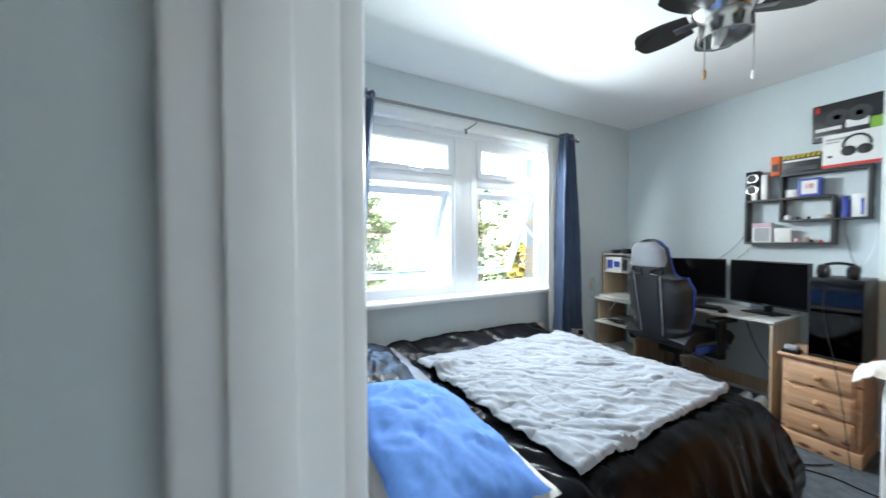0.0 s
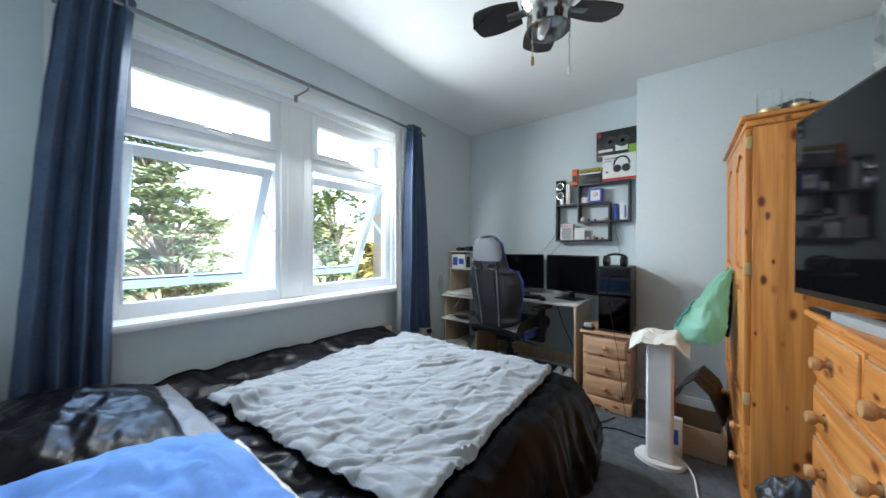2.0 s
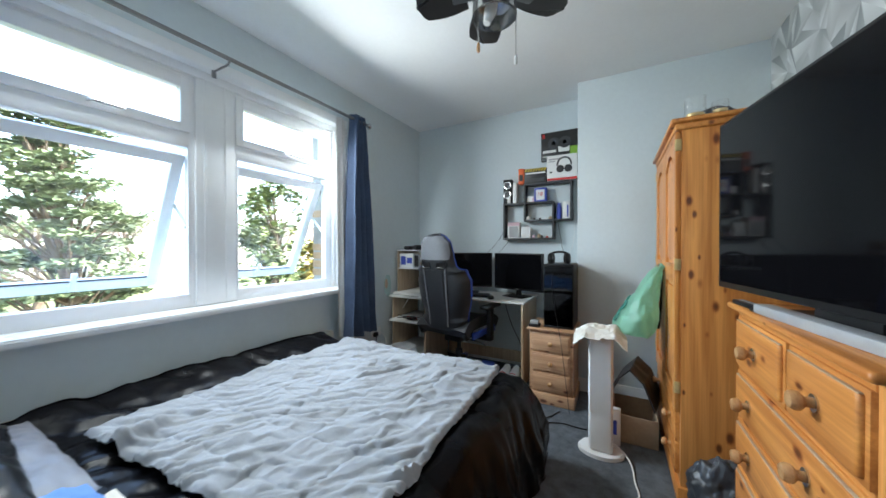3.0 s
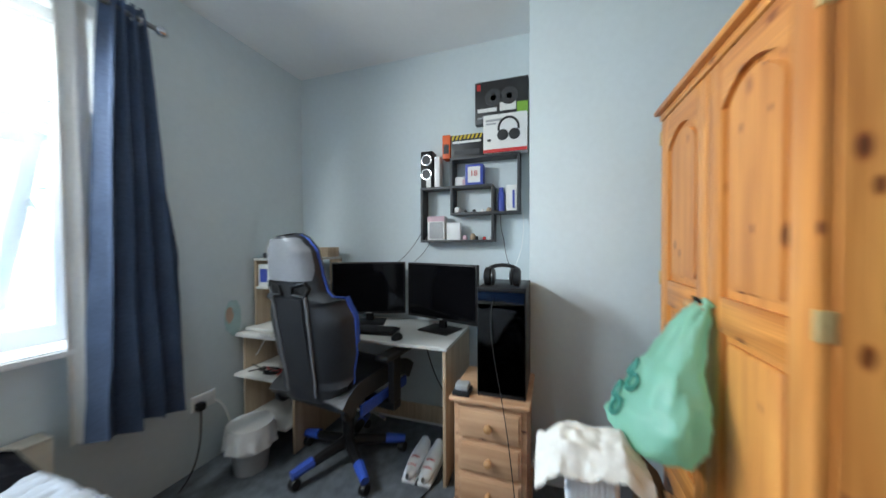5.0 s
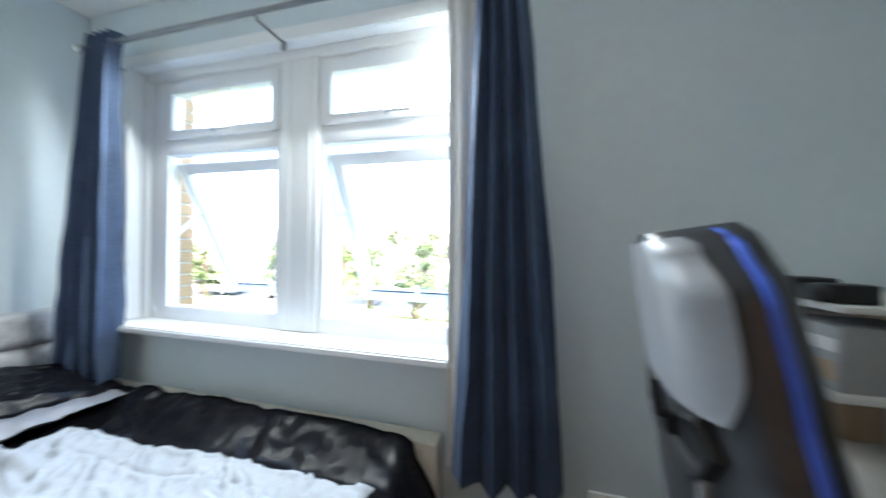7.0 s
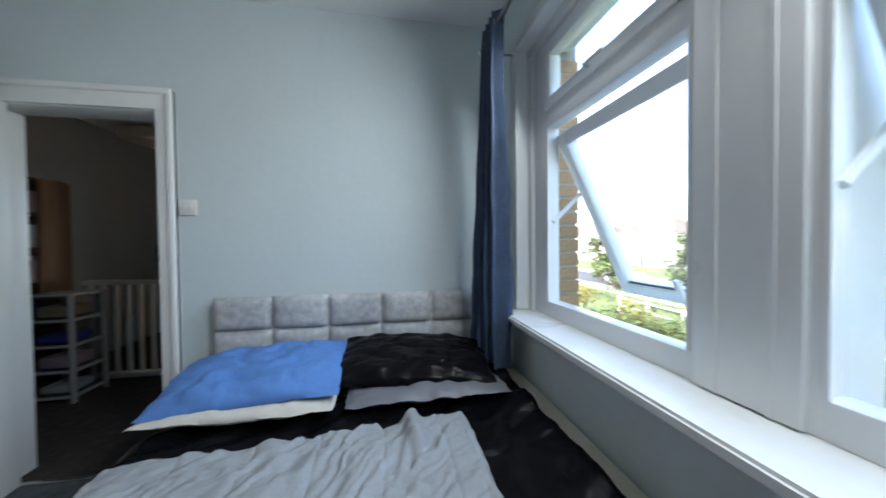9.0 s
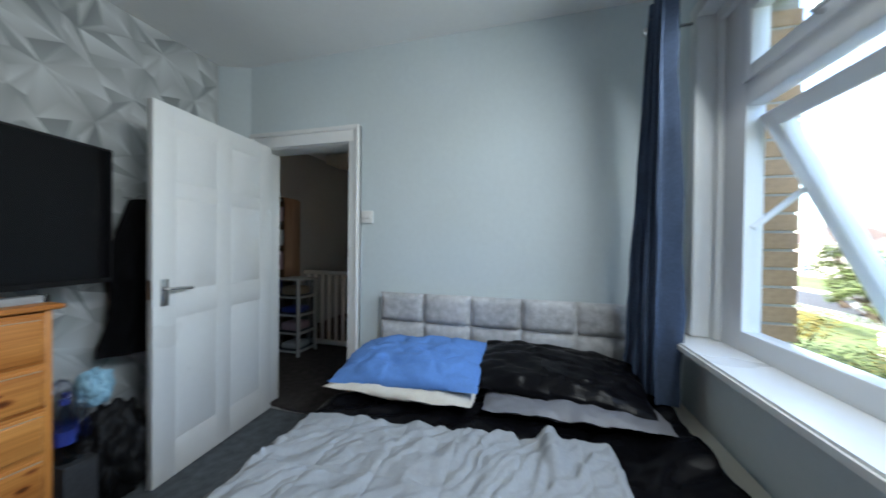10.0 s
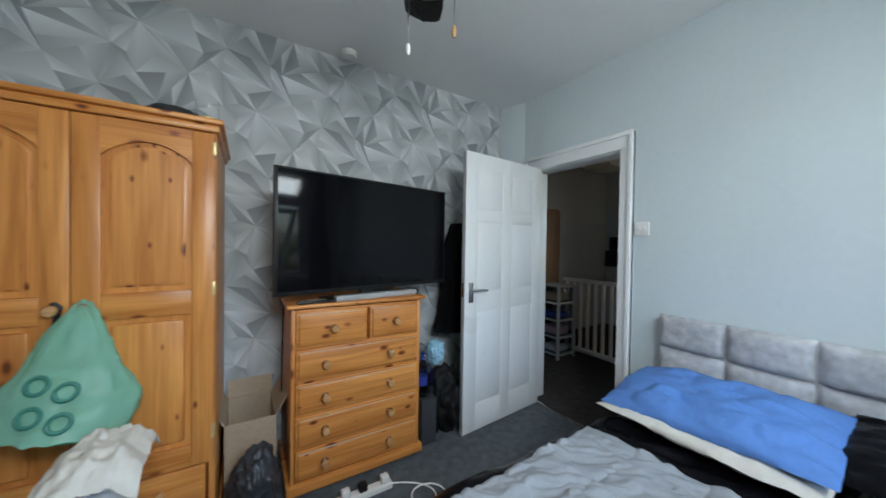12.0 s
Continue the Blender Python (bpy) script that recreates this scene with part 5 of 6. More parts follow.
part("top_unit", B(2.89, 1.225, 0.61, 2.95, 1.285, 0.635, 0.004), GREYP, ad)
# waste bin with a liner
bn = thing("waste_bin", "grey waste bin with a white liner bag", "bin", pose(2.86, 2.50, 0))
part("bucket", lathe(bmesh.new(), [(0.085, 0.0), (0.115, 0.25), (0.110, 0.25), (0.08, 0.01)], (2.86, 2.50, 0), 24), GREYP, bn)


def liner(u, v):
    a = 2 * math.pi * u
    r = 0.122 + 0.010 * v + 0.007 * math.sin(11 * a) * v + 0.006 * fbm(math.cos(a) * 3, math.sin(a) * 3, v * 3)
    return (2.86 + r * math.cos(a), 2.50 + r * math.sin(a), 0.262 - 0.115 * v + 0.012 * fbm(math.cos(a) * 2, math.sin(a) * 2, 5))


part("liner", sheet(liner, 64, 10, 0.002), WHITEP, bn, "white plastic liner folded over the rim", smooth=70)
part("liner_inside", lathe(bmesh.new(), [(0.118, 0.265), (0.10, 0.12), (0.02, 0.11)], (2.86, 2.50, 0), 24), WHITEP, bn)
# socket by the curtain, with a plug
so = thing("wall_socket", "white double wall socket with a black plug", "socket", pose(2.790, W, 0.375))
part("plate", B(2.725, W - 0.012, 0.335, 2.860, W, 0.420, 0.003), WHITEP, so)
part("rocker", B(2.760, W - 0.015, 0.390, 2.772, W - 0.011, 0.407), WHITEP, so)
part("rocker", B(2.820, W - 0.015, 0.390, 2.832, W - 0.011, 0.407), WHITEP, so)
part("plug", B(2.735, W - 0.05, 0.340, 2.780, W - 0.012, 0.385, 0.008), BLACKP, so, "black plug")
cable("cable", "black lead from the wall socket", [(2.750, W - 0.045, 0.345), (2.740, W - 0.06, 0.2), (2.720, W - 0.08, 0.06), (2.6, W - 0.1, 0.006)])
cable("cable", "white lead from the wall socket", [(2.840, W - 0.02, 0.365), (2.890, W - 0.05, 0.335), (2.9, W - 0.06, 0.25), (2.92, W - 0.07, 0.1)], 0.004, WHITEP)
# bare patch on the wall by the desk
bm = bmesh.new()
rp = random.Random(3)
prism(bm, [(2.985 + (0.050 + 0.014 * rp.random()) * math.cos(a), 0.82 + (0.10 + 0.03 * rp.random()) * math.sin(a)) for a in [2 * math.pi * i / 18 for i in range(18)]], "y", W - 0.002, W + 0.001)
solid("wall_patch", bm, mat("old_green_paint", (0.40, 0.56, 0.56), 0.8, scale=40, var=0.12), "patch of old green paint on the wall", "paint patch", kind="structure", smooth=0)
bm = bmesh.new()
prism(bm, [(2.96 + (0.020 + 0.008 * rp.random()) * math.cos(a), 0.84 + (0.045 + 0.012 * rp.random()) * math.sin(a)) for a in [2 * math.pi * i / 14 for i in range(14)]], "y", W - 0.004, W)
solid("wall_patch", bm, mat("bare_plaster", (0.50, 0.36, 0.27), 0.9, scale=60, var=0.15), "bare plaster showing in the wall patch", "paint patch", kind="structure", smooth=0)
# shoes under the desk
for k, y in enumerate((1.50, 1.59)):
    s = thing("trainer", "white trainer with red trim under the desk", "shoe", pose(3.12, y, 0), "pair of trainers")
    def shoe(u, v, y=y):
        a = 2 * math.pi * v
        ln = 0.28 * u
        wd = 0.042 * (0.75 + 0.35 * math.sin(math.pi * min(u * 1.1, 1))) * (1 if 0.02 < u < 0.98 else 0.35)
        ht = 0.095 - 0.055 * u ** 0.7 if u > 0.02 else 0.06
        return (3.30 - ln, y + wd * math.cos(a), 0.022 + ht * 0.5 + ht * 0.5 * math.sin(a))
    part("upper", sheet(shoe, 20, 16), WHITEC, s, smooth=60)
    part("sole", B(3.025, y - 0.04, 0.0, 3.302, y + 0.04, 0.024, 0.010), WHITEP, s)
    for i in range(4):
        part("lace", T([(3.16 - 0.025 * i, y - 0.025, 0.083 - 0.006 * i), (3.155 - 0.025 * i, y, 0.093 - 0.006 * i), (3.16 - 0.025 * i, y + 0.025, 0.083 - 0.006 * i)], 0.003, 6), RED if i % 2 else WHITEP, s)

# ---- tower heater with the bag and cloth ----
ht = thing("tower_heater", "white plastic tower fan heater", "heater", pose(2.455, 0.765, 0))
bm = bmesh.new()
n = 40
prism(bm, [(2.455 + 0.095 * math.cos(2 * math.pi * i / n), 0.765 + 0.125 * math.sin(2 * math.pi * i / n)) for i in range(n)], "z", 0.0, 0.022)
bmesh.ops.bevel(bm, geom=[e for e in bm.edges if abs(e.verts[0].co.z - e.verts[1].co.z) < 1e-5 and e.verts[0].co.z > 0.02], offset=0.008, segments=2, affect="EDGES")
part("foot_plate", bm, WHITEP, ht)
part("column", B(2.40, 0.70, 0.022, 2.51, 0.83, 0.72, 0.018, 3), WHITEP, ht)
for k in range(9):
    part("grille_slat", B(2.395, 0.715 + 0.0125 * k, 0.25, 2.401, 0.719 + 0.0125 * k, 0.66), WHITEP, ht)
part("control_top", B(2.41, 0.71, 0.72, 2.50, 0.82, 0.732, 0.005), GREYP, ht)
cable("cable", "white power lead of the heater on the carpet", [(2.47, 0.76, 0.03), (2.5, 0.7, 0.05), (2.45, 0.62, 0.02), (2.33, 0.6, 0.006), (2.22, 0.6, 0.006), (2.15, 0.57, 0.006), (2.05, 0.62, 0.006), (1.9, 0.6, 0.006)], 0.0045, WHITEP)


def cloth(u, v):
    a, b2 = 2 * u - 1, 2 * v - 1
    x, y = 2.455 + 0.105 * a, 0.77 + 0.14 * b2
    over = max(abs(a) - 0.55, 0) * 0.10 + max(abs(b2) - 0.55, 0) * 0.12
    return (x, y, 0.745 - over + 0.02 * fbm(a * 2.5, b2 * 2.5, 3) + 0.02 * (1 - abs(b2)) * max(b2 * -1, 0))


solid("crumpled_cloth", sheet(cloth, 34, 34, 0.006), CREAM, "crumpled cream cloth lying on the heater", "cloth", smooth=80)


def bag():
    g = thing("carrier_bag", "translucent green plastic carrier bag hung on the wardrobe knob", "bag", pose(2.56, 0.55, 0.7))
    m = bpy.data.materials.new("green_thin_plastic")
    m.use_nodes = True
    nt = m.node_tree
    b = nt.nodes["Principled BSDF"]
    b.inputs["Base Color"].default_value = (0.36, 0.68, 0.53, 1)
    b.inputs["Roughness"].default_value = 0.35
    tl = nt.nodes.new("ShaderNodeBsdfTranslucent")
    tl.inputs["Color"].default_value = (0.50, 0.82, 0.66, 1)
    mx = nt.nodes.new("ShaderNodeMixShader")
    mx.inputs[0].default_value = 0.5
    tc = nt.nodes.new("ShaderNodeTexCoord")
    nz = nt.nodes.new("ShaderNodeTexNoise")
    nz.inputs["Scale"].default_value, nz.inputs["Detail"].default_value = 14, 5
    bp = nt.nodes.new("ShaderNodeBump")
    bp.inputs["Strength"].default_value, bp.inputs["Distance"].default_value = 0.5, 0.02
    nt.links.new(tc.outputs["Object"], nz.inputs["Vector"])
    nt.links.new(nz.outputs["Fac"], bp.inputs["Height"])
    nt.links.new(bp.outputs[0], b.inputs["Normal"])
    nt.links.new(b.outputs[0], mx.inputs[1])
    nt.links.new(tl.outputs[0], mx.inputs[2])
    nt.links.new(mx.outputs[0], nt.nodes["Material Output"].inputs["Surface"])

    def centre(v):
        return 2.585 + 0.0 * v, 0.46 + 0.13 * v ** 0.8, 1.105 - 0.36 * v

    def radii(v):
        return 0.022 + 0.17 * v ** 0.9 * (1 - 0.25 * max(v - 0.8, 0) / 0.2), 0.018 + 0.095 * v ** 0.9

    def body(u, v):
        a = 2 * math.pi * u
        cx, cy, cz = centre(v)
        rx, ry = radii(v)
        k = 1 + 0.17 * fbm(math.cos(a) * 2, math.sin(a) * 2, v * 3) + 0.05 * math.sin(8 * a) * (1 - v)
        sag = 0.0 if v < 0.9 else 0.03 * math.cos(a)
        return (cx + rx * k * math.cos(a), max(cy + ry * k * math.sin(a), 0.422), cz + sag + 0.02 * fbm(a, v * 4, 2))
    bm = sheet(body, 48, 36)
    bmesh.ops.remove_doubles(bm, verts=bm.verts[:], dist=0.0005)
    bmesh.ops.holes_fill(bm, edges=[e for e in bm.edges if e.is_boundary], sides=0)
    part("bag", bm, m, g, smooth=80)
    ink = mat("dark_green_print", (0.05, 0.22, 0.17), 0.5)
    for dx, dz in ((0.03, 0.045), (-0.035, 0.02), (0.03, -0.03), (-0.035, -0.055)):
        pts = []
        for i in range(19):
            a = 2 * math.pi * i / 18
            px, pz = 2.60 + dx + 0.024 * math.cos(a), 0.85 + dz + 0.022 * math.sin(a)
            v = (1.105 - pz) / 0.36
            cx, cy, cz = centre(v)
            rx, ry = radii(v)
            k = min(abs((px - cx) / (rx * 1.05)), 0.98)
            pts.append((px, cy + ry * 1.06 * math.sqrt(1 - k * k) + 0.003, pz))
        part("printed_ring", T(pts, 0.006, 6), ink, g, "dark green printed ring")
    part("handle_loop", T([(2.57, 0.445, 1.10), (2.585, 0.457, 1.118), (2.605, 0.445, 1.10)], 0.008, 8), m, g)


bag()
st = thing("bag_strap", "dark strap hung on the wardrobe knob", "strap", pose(2.63, 0.45, 1.1))
part("strap", T([(2.64, 0.45, 1.09), (2.657, 0.455, 1.115), (2.645, 0.445, 1.10), (2.66, 0.44, 1.02), (2.69, 0.44, 0.93), (2.75, 0.445, 0.80), (2.78, 0.45, 0.70)], 0.009, 6), BLACKP, st)
part("buckle", B(2.68, 0.438, 0.94, 0.02 + 2.68, 0.452, 0.965, 0.003), BLACKP, st)

# ---- clutter by the wardrobe ----


def open_box(name, label, x0, y0, z0, x1, y1, z1, flaps=True):
    b = thing(name, label, "box", pose((x0 + x1) / 2, (y0 + y1) / 2, z0))
    t = 0.006
    for a in ((x0, y0, x0 + t, y1), (x1 - t, y0, x1, y1), (x0 + t, y0, x1 - t, y0 + t), (x0 + t, y1 - t, x1 - t, y1)):
        part("side", B(a[0], a[1], z0, a[2], a[3], z1), CARD, b)
    part("bottom", B(x0 + t, y0 + t, z0, x1 - t, y1 - t, z0 + t), CARD, b)
    if flaps:
        for s, x in ((-1, x0), (1, x1)):
            part("flap", B(-0.003, y0, 0, 0.003, y1, 0.12, m=pose(x, 0, z1, 0, 28 * s, 0)), CARD, b)
        part("flap", B(x0, -0.003, 0, x1, 0.003, 0.10, m=pose(0, y0, z1, 20, 0, 0)), CARD, b)
    return b


open_box("cardboard_box", "open cardboard box between the chest and the wardrobe", 1.965, -0.18, 0, 2.195, 0.15, 0.41)
open_box("low_cardboard_box", "low cardboard box beside the wardrobe", 2.62, 0.46, 0, 2.93, 0.70, 0.17, False)
bag2 = bmesh.new()
bmesh.ops.create_icosphere(bag2, subdivisions=5, radius=1)
for v in bag2.verts:
    d = 1 + 0.22 * fbm(v.co.x * 1.7, v.co.y * 1.7, v.co.z * 1.7 + 4) + 0.05 * fbm(v.co.x * 6, v.co.y * 6, v.co.z * 6)
    v.co = Vector((v.co.x * d * 0.105, v.co.y * d * 0.12, max(v.co.z * d, -0.93) * 0.17))
bmesh.ops.translate(bag2, vec=(2.06, 0.29, 0.165), verts=bag2.verts)
solid("refuse_bag", bag2, mat("dark_grey_bin_liner", (0.045, 0.05, 0.058), 0.42, scale=30, var=0.3, bump=0.2, bump_scale=24), "dark plastic refuse sack on the floor", "bag", smooth=80)


def mat_roll(u, v):
    k = u * 2.6
    x = 2.66 + 0.25 * v
    prof = [(0.44, 0.20), (0.50, 0.36), (0.57, 0.43), (0.64, 0.36), (0.70, 0.22), (0.77, 0.15), (0.80, 0.19), (0.76, 0.24)]
    i = min(int(u * 7), 6)
    f = u * 7 - i
    f = f * f * (3 - 2 * f)
    y, z = prof[i][0] * (1 - f) + prof[i + 1][0] * f, prof[i][1] * (1 - f) + prof[i + 1][1] * f
    return (x + 0.03 * math.sin(k), y - 0.06 * v + 0.04, z + 0.03 * v * (1 - u) + 0.01 * fbm(u * 4, v * 3))


solid("rubber_mat", sheet(mat_roll, 56, 20, 0.008), mat("black_rubber", (0.03, 0.031, 0.034), 0.5, scale=90, var=0.2, bump=0.2), "folded black rubber mat on a cardboard box", "mat", smooth=70)
carton("red_booklet", "red and white booklet stuck in a box", 2.70, 0.70, 0.17, 2.90, 0.715, 0.36, RED, ())
carton("white_packet", "white packet standing on the carpet", 2.56, 0.66, 0.0, 2.60, 0.76, 0.22, WHITEC, ((0.1, 0.3, 0.8, 0.7, BLUEC),))
# on top of the wardrobe
hd = bmesh.new()
bmesh.ops.create_icosphere(hd, subdivisions=4, radius=1)
for v in hd.verts:
    d = 1 + 0.15 * fbm(v.co.x * 2, v.co.y * 2, v.co.z * 2)
    v.co = Vector((v.co.x * d * 0.10, v.co.y * d * 0.085, max(v.co.z * d, -0.4) * 0.055))
bmesh.ops.translate(hd, vec=(2.37, 0.27, 1.851), verts=hd.verts)
solid("baseball_cap", hd, LEATHER, "black cap lying on the wardrobe", "cap", smooth=80)
for x, y, r, h in ((2.25, 0.36, 0.042, 0.10), (2.24, 0.27, 0.032, 0.06)):
    j = thing("glass_jar", "clear glass jar on top of the wardrobe", "jar", pose(x, y, 1.827))
    part("glass", lathe(bmesh.new(), [(r * 0.9, 1.827), (r, 1.832), (r, 1.827 + h), (r - 0.003, 1.827 + h), (r - 0.003, 1.83)], (x, y, 0), 20), GLASS, j)
    part("filling", lathe(bmesh.new(), [(r * 0.85, 1.836), (r * 0.85, 1.85)], (x, y, 0), 16), BRASS, j, "brass coloured trinkets")
pp = thing("paper_stack", "pile of white papers on top of the wardrobe", "papers", pose(2.8, 0.2, 1.827))
for k in range(4):
    part("sheet", B(-0.15, -0.11, 0.008 * k, 0.15, 0.11, 0.008 * k + 0.006, m=pose(2.82, 0.22, 1.8275, 0, 0, rc.uniform(-9, 9))), WHITEC, pp)
# behind the door
def coat(u, v):
    a = 2 * math.pi * u
    w = (0.05 + 0.10 * min(v * 2.2, 1) + 0.02 * math.sin(v * 7)) * (1 + 0.10 * math.sin(5 * a + 2 * v))
    return (0.665 + 0.02 * v + w * math.cos(a) * (1 + 0.15 * fbm(math.cos(a) * 2, v * 4, math.sin(a) * 2 + 5)), -0.06 + 0.085 * math.sin(a) * (1 + 0.30 * fbm(math.cos(a) * 2, v * 4, math.sin(a) * 2)) * (1 + 0.15 * math.sin(7 * a + 3 * v)), 1.50 - 0.85 * v)


ct = thing("black_coat", "black coat hanging behind the open door", "coat", pose(0.68, -0.1, 0.65))
part("cloth", sheet(coat, 40, 40), mat("black_wool", (0.005, 0.005, 0.006), 0.95, scale=90, var=0.3, bump=0.3, bump_scale=300, spec=0.1), ct, smooth=70)
part("hook", T([(0.665, S, 1.52), (0.665, -0.12, 1.51), (0.665, -0.08, 1.535)], 0.006, 8), CHROME, ct)
bl = bmesh.new()
bmesh.ops.create_icosphere(bl, subdivisions=5, radius=1)
for v in bl.verts:
    d = 1 + 0.3 * fbm(v.co.x * 2, v.co.y * 2, v.co.z * 2 + 9)
    v.co = Vector((v.co.x * d * 0.14, v.co.y * d * 0.15, max(v.co.z * d, -0.9) * 0.24))
bmesh.ops.translate(bl, vec=(0.90, 0.10, 0.22), verts=bl.verts)
solid("black_rucksack", bl, mat("black_nylon", (0.006, 0.006, 0.007), 0.6, scale=60, var=0.3, bump=0.3, spec=0.25), "black rucksack on the floor behind the door", "rucksack", smooth=80)
for k in range(3):
    x, y = 1.085 - 0.045 * (k % 2), 0.06 + 0.075 * k - 0.06
    bt = thing("water_bottle", "clear plastic water bottle with a blue cap", "bottle", pose(x, y, 0.30), "water bottles by the chest")
    part("bottle", lathe(bmesh.new(), [(0.03, 0.30), (0.034, 0.32), (0.032, 0.42), (0.034, 0.47), (0.014, 0.53), (0.013, 0.55)], (x, y, 0), 18), FROST, bt)
    part("cap", lathe(bmesh.new(), [(0.016, 0.55), (0.016, 0.572)], (x, y, 0), 16), BLUEC, bt)
    part("label_band", lathe(bmesh.new(), [(0.0345, 0.38), (0.0345, 0.44)], (x, y, 0), 18), BLUEC, bt)
carton("storage_crate", "black crate under the water bottles", 1.01, -0.04, 0, 1.12, 0.22, 0.30, BLACKF)
LIGHTBLUE = mat("pale_blue_thin_plastic", (0.30, 0.52, 0.66), 0.35, scale=30, var=0.15, bump=0.4, bump_scale=30)
CLEARW = glass_mat("clear_shrink_wrap", (0.86, 0.88, 0.93), 0.2)


def crumpled(name, label, centre, rx, ry, rz, material, seed, category="bag"):
    """A slack plastic bag with creases, flat underneath."""
    b = bmesh.new()
    bmesh.ops.create_icosphere(b, subdivisions=5, radius=1)
    for v in b.verts:
        d = 1 + 0.25 * fbm(v.co.x * 1.8, v.co.y * 1.8, v.co.z * 1.8 + seed) + 0.07 * abs(fbm(v.co.x * 6, v.co.y * 6, v.co.z * 6 + seed))
        v.co = Vector((v.co.x * d * rx, v.co.y * d * ry, max(v.co.z * d, -0.9) * rz))
    bmesh.ops.translate(b, vec=centre, verts=b.verts)
    return solid(name, b, material, label, category, smooth=80)


crumpled("shrink_wrap", "torn clear plastic wrap round the water bottles", (1.075, 0.10, 0.46), 0.055, 0.13, 0.18, CLEARW, 2.0, "packaging")
crumpled("carrier_bag", "pale blue plastic bag lying behind the door", (0.985, 0.14, 0.58), 0.06, 0.075, 0.085, LIGHTBLUE, 6.0)
# sockets on the floor
ex = thing("extension_lead", "white extension lead with plugs on the carpet", "extension lead", pose(1.55, 0.43, 0))
part("strip", B(1.42, 0.405, 0.0, 1.72, 0.455, 0.035, 0.006), WHITEP, ex)
for x in (1.46, 1.58, 1.67):
    part("plug", B(x - 0.022, 0.41, 0.035, x + 0.022, 0.45, 0.075, 0.008), WHITEP if x != 1.58 else BLACKP, ex)
cable("cable", "white coiled lead on the carpet", [(1.42, 0.43, 0.012), (1.33, 0.46, 0.006), (1.22, 0.55, 0.006), (1.25, 0.66, 0.006), (1.36, 0.66, 0.006), (1.38, 0.55, 0.012), (1.27, 0.50, 0.012), (1.16, 0.58, 0.006), (1.2, 0.7, 0.006)], 0.0045, WHITEP)
cable("cable", "white lead behind the chest", [(1.15, 0.2, 0.75), (1.12, 0.15, 0.6), (1.10, 0.1, 0.45), (1.11, 0.05, 0.3)], 0.003, WHITEP)
cable("cable", "thin dark lead beside the chest", [(1.93, 0.1, 1.0), (1.935, 0.05, 0.7), (1.93, 0.02, 0.42)], 0.004)

# ---- ceiling fan and alarm ----


def ceiling_fan():
    cx, cy = 1.615, 1.134
    f = thing("ceiling_fan", "ceiling fan with five dark blades and a bare lamp", "ceiling fan", pose(cx, cy, H))
    part("ceiling_cup", lathe(bmesh.new(), [(0.065, H), (0.07, H - 0.02), (0.045, H - 0.06), (0.015, H - 0.065)], (cx, cy, 0), 28), CHROME, f)
    part("down_rod", lathe(bmesh.new(), [(0.014, H - 0.210), (0.014, H - 0.060)], (cx, cy, 0), 14), CHROME, f)
    part("motor", lathe(bmesh.new(), [(0.03, H - 0.200), (0.10, H - 0.215), (0.115, H - 0.250), (0.115, H - 0.310), (0.08, H - 0.345)], (cx, cy, 0), 32), CHROME, f)
    k = part("lamp_cup", lathe(bmesh.new(), [(0.07, H - 0.340), (0.088, H - 0.360), (0.092, H - 0.435), (0.082, H - 0.435), (0.078, H - 0.375), (0.03, H - 0.365)], (cx, cy, 0), 32), CHROME, f)
    part("lamp", T([(cx, cy, H - 0.370), (cx - 0.02, cy + 0.01, H - 0.420), (cx - 0.035, cy + 0.02, H - 0.475)], [0.016, 0.026, 0.014], 12), WHITEP, k, "white unlit lamp")
    wood = mat("dark_blade_veneer", (0.018, 0.016, 0.015), 0.35, scale=20, var=0.3)
    for i in range(5):
        m = Matrix.Translation((cx, cy, H - 0.325)) @ pose(0, 0, 0, 0, 0, 101 - 72 * i) @ pose(0, 0, 0, 10, 0, 0)

        def out(t):
            return 0.052 + 0.030 * math.sin(math.pi * min(t * 0.72 + 0.1, 1)) - 0.075 * max(t - 0.86, 0) / 0.14 * max(t - 0.86, 0) / 0.14
        pts = [(0.12 + 0.225 * t, out(t)) for t in [j / 14 for j in range(15)]]
        pts += [(0.12 + 0.225 * t, -out(t) * 0.9) for t in [j / 14 for j in range(14, -1, -1)]]
        bm = bmesh.new()
        prism(bm, pts, "z", 0, 0.006)
        bm.transform(m)
        b = part("blade", bm, wood, f)
        part("blade_arm", B(0.09, -0.02, -0.004, 0.18, 0.02, 0.0, 0.002, m=m), STEEL, b, "steel blade bracket")
    for dx, dy, ln, m2 in ((-0.075, 0.04, 0.22, BRASS), (0.03, -0.082, 0.25, CHROME)):
        c = part("pull_chain", T([(cx + dx, cy + dy, H - 0.350), (cx + dx, cy + dy, H - 0.350 - ln)], 0.0025, 6), CHROME, f)
        part("chain_pull", lathe(bmesh.new(), [(0.004, 0), (0.007, -0.01), (0.007, -0.03), (0.004, -0.038)], (cx + dx, cy + dy, H - 0.350 - ln), 10), KNOBW if dx < 0 else WHITEP, c)


ceiling_fan()
al = thing("smoke_alarm", "small white smoke alarm on the ceiling", "alarm", pose(1.53, -0.12, H))
part("base", lathe(bmesh.new(), [(0.05, H), (0.05, H - 0.02), (0.04, H - 0.035)], (1.53, -0.12, 0), 24), WHITEP, al)
part("button", lathe(bmesh.new(), [(0.012, H - 0.034), (0.011, H - 0.039)], (1.53, -0.12, 0), 14), WHITEP, al)

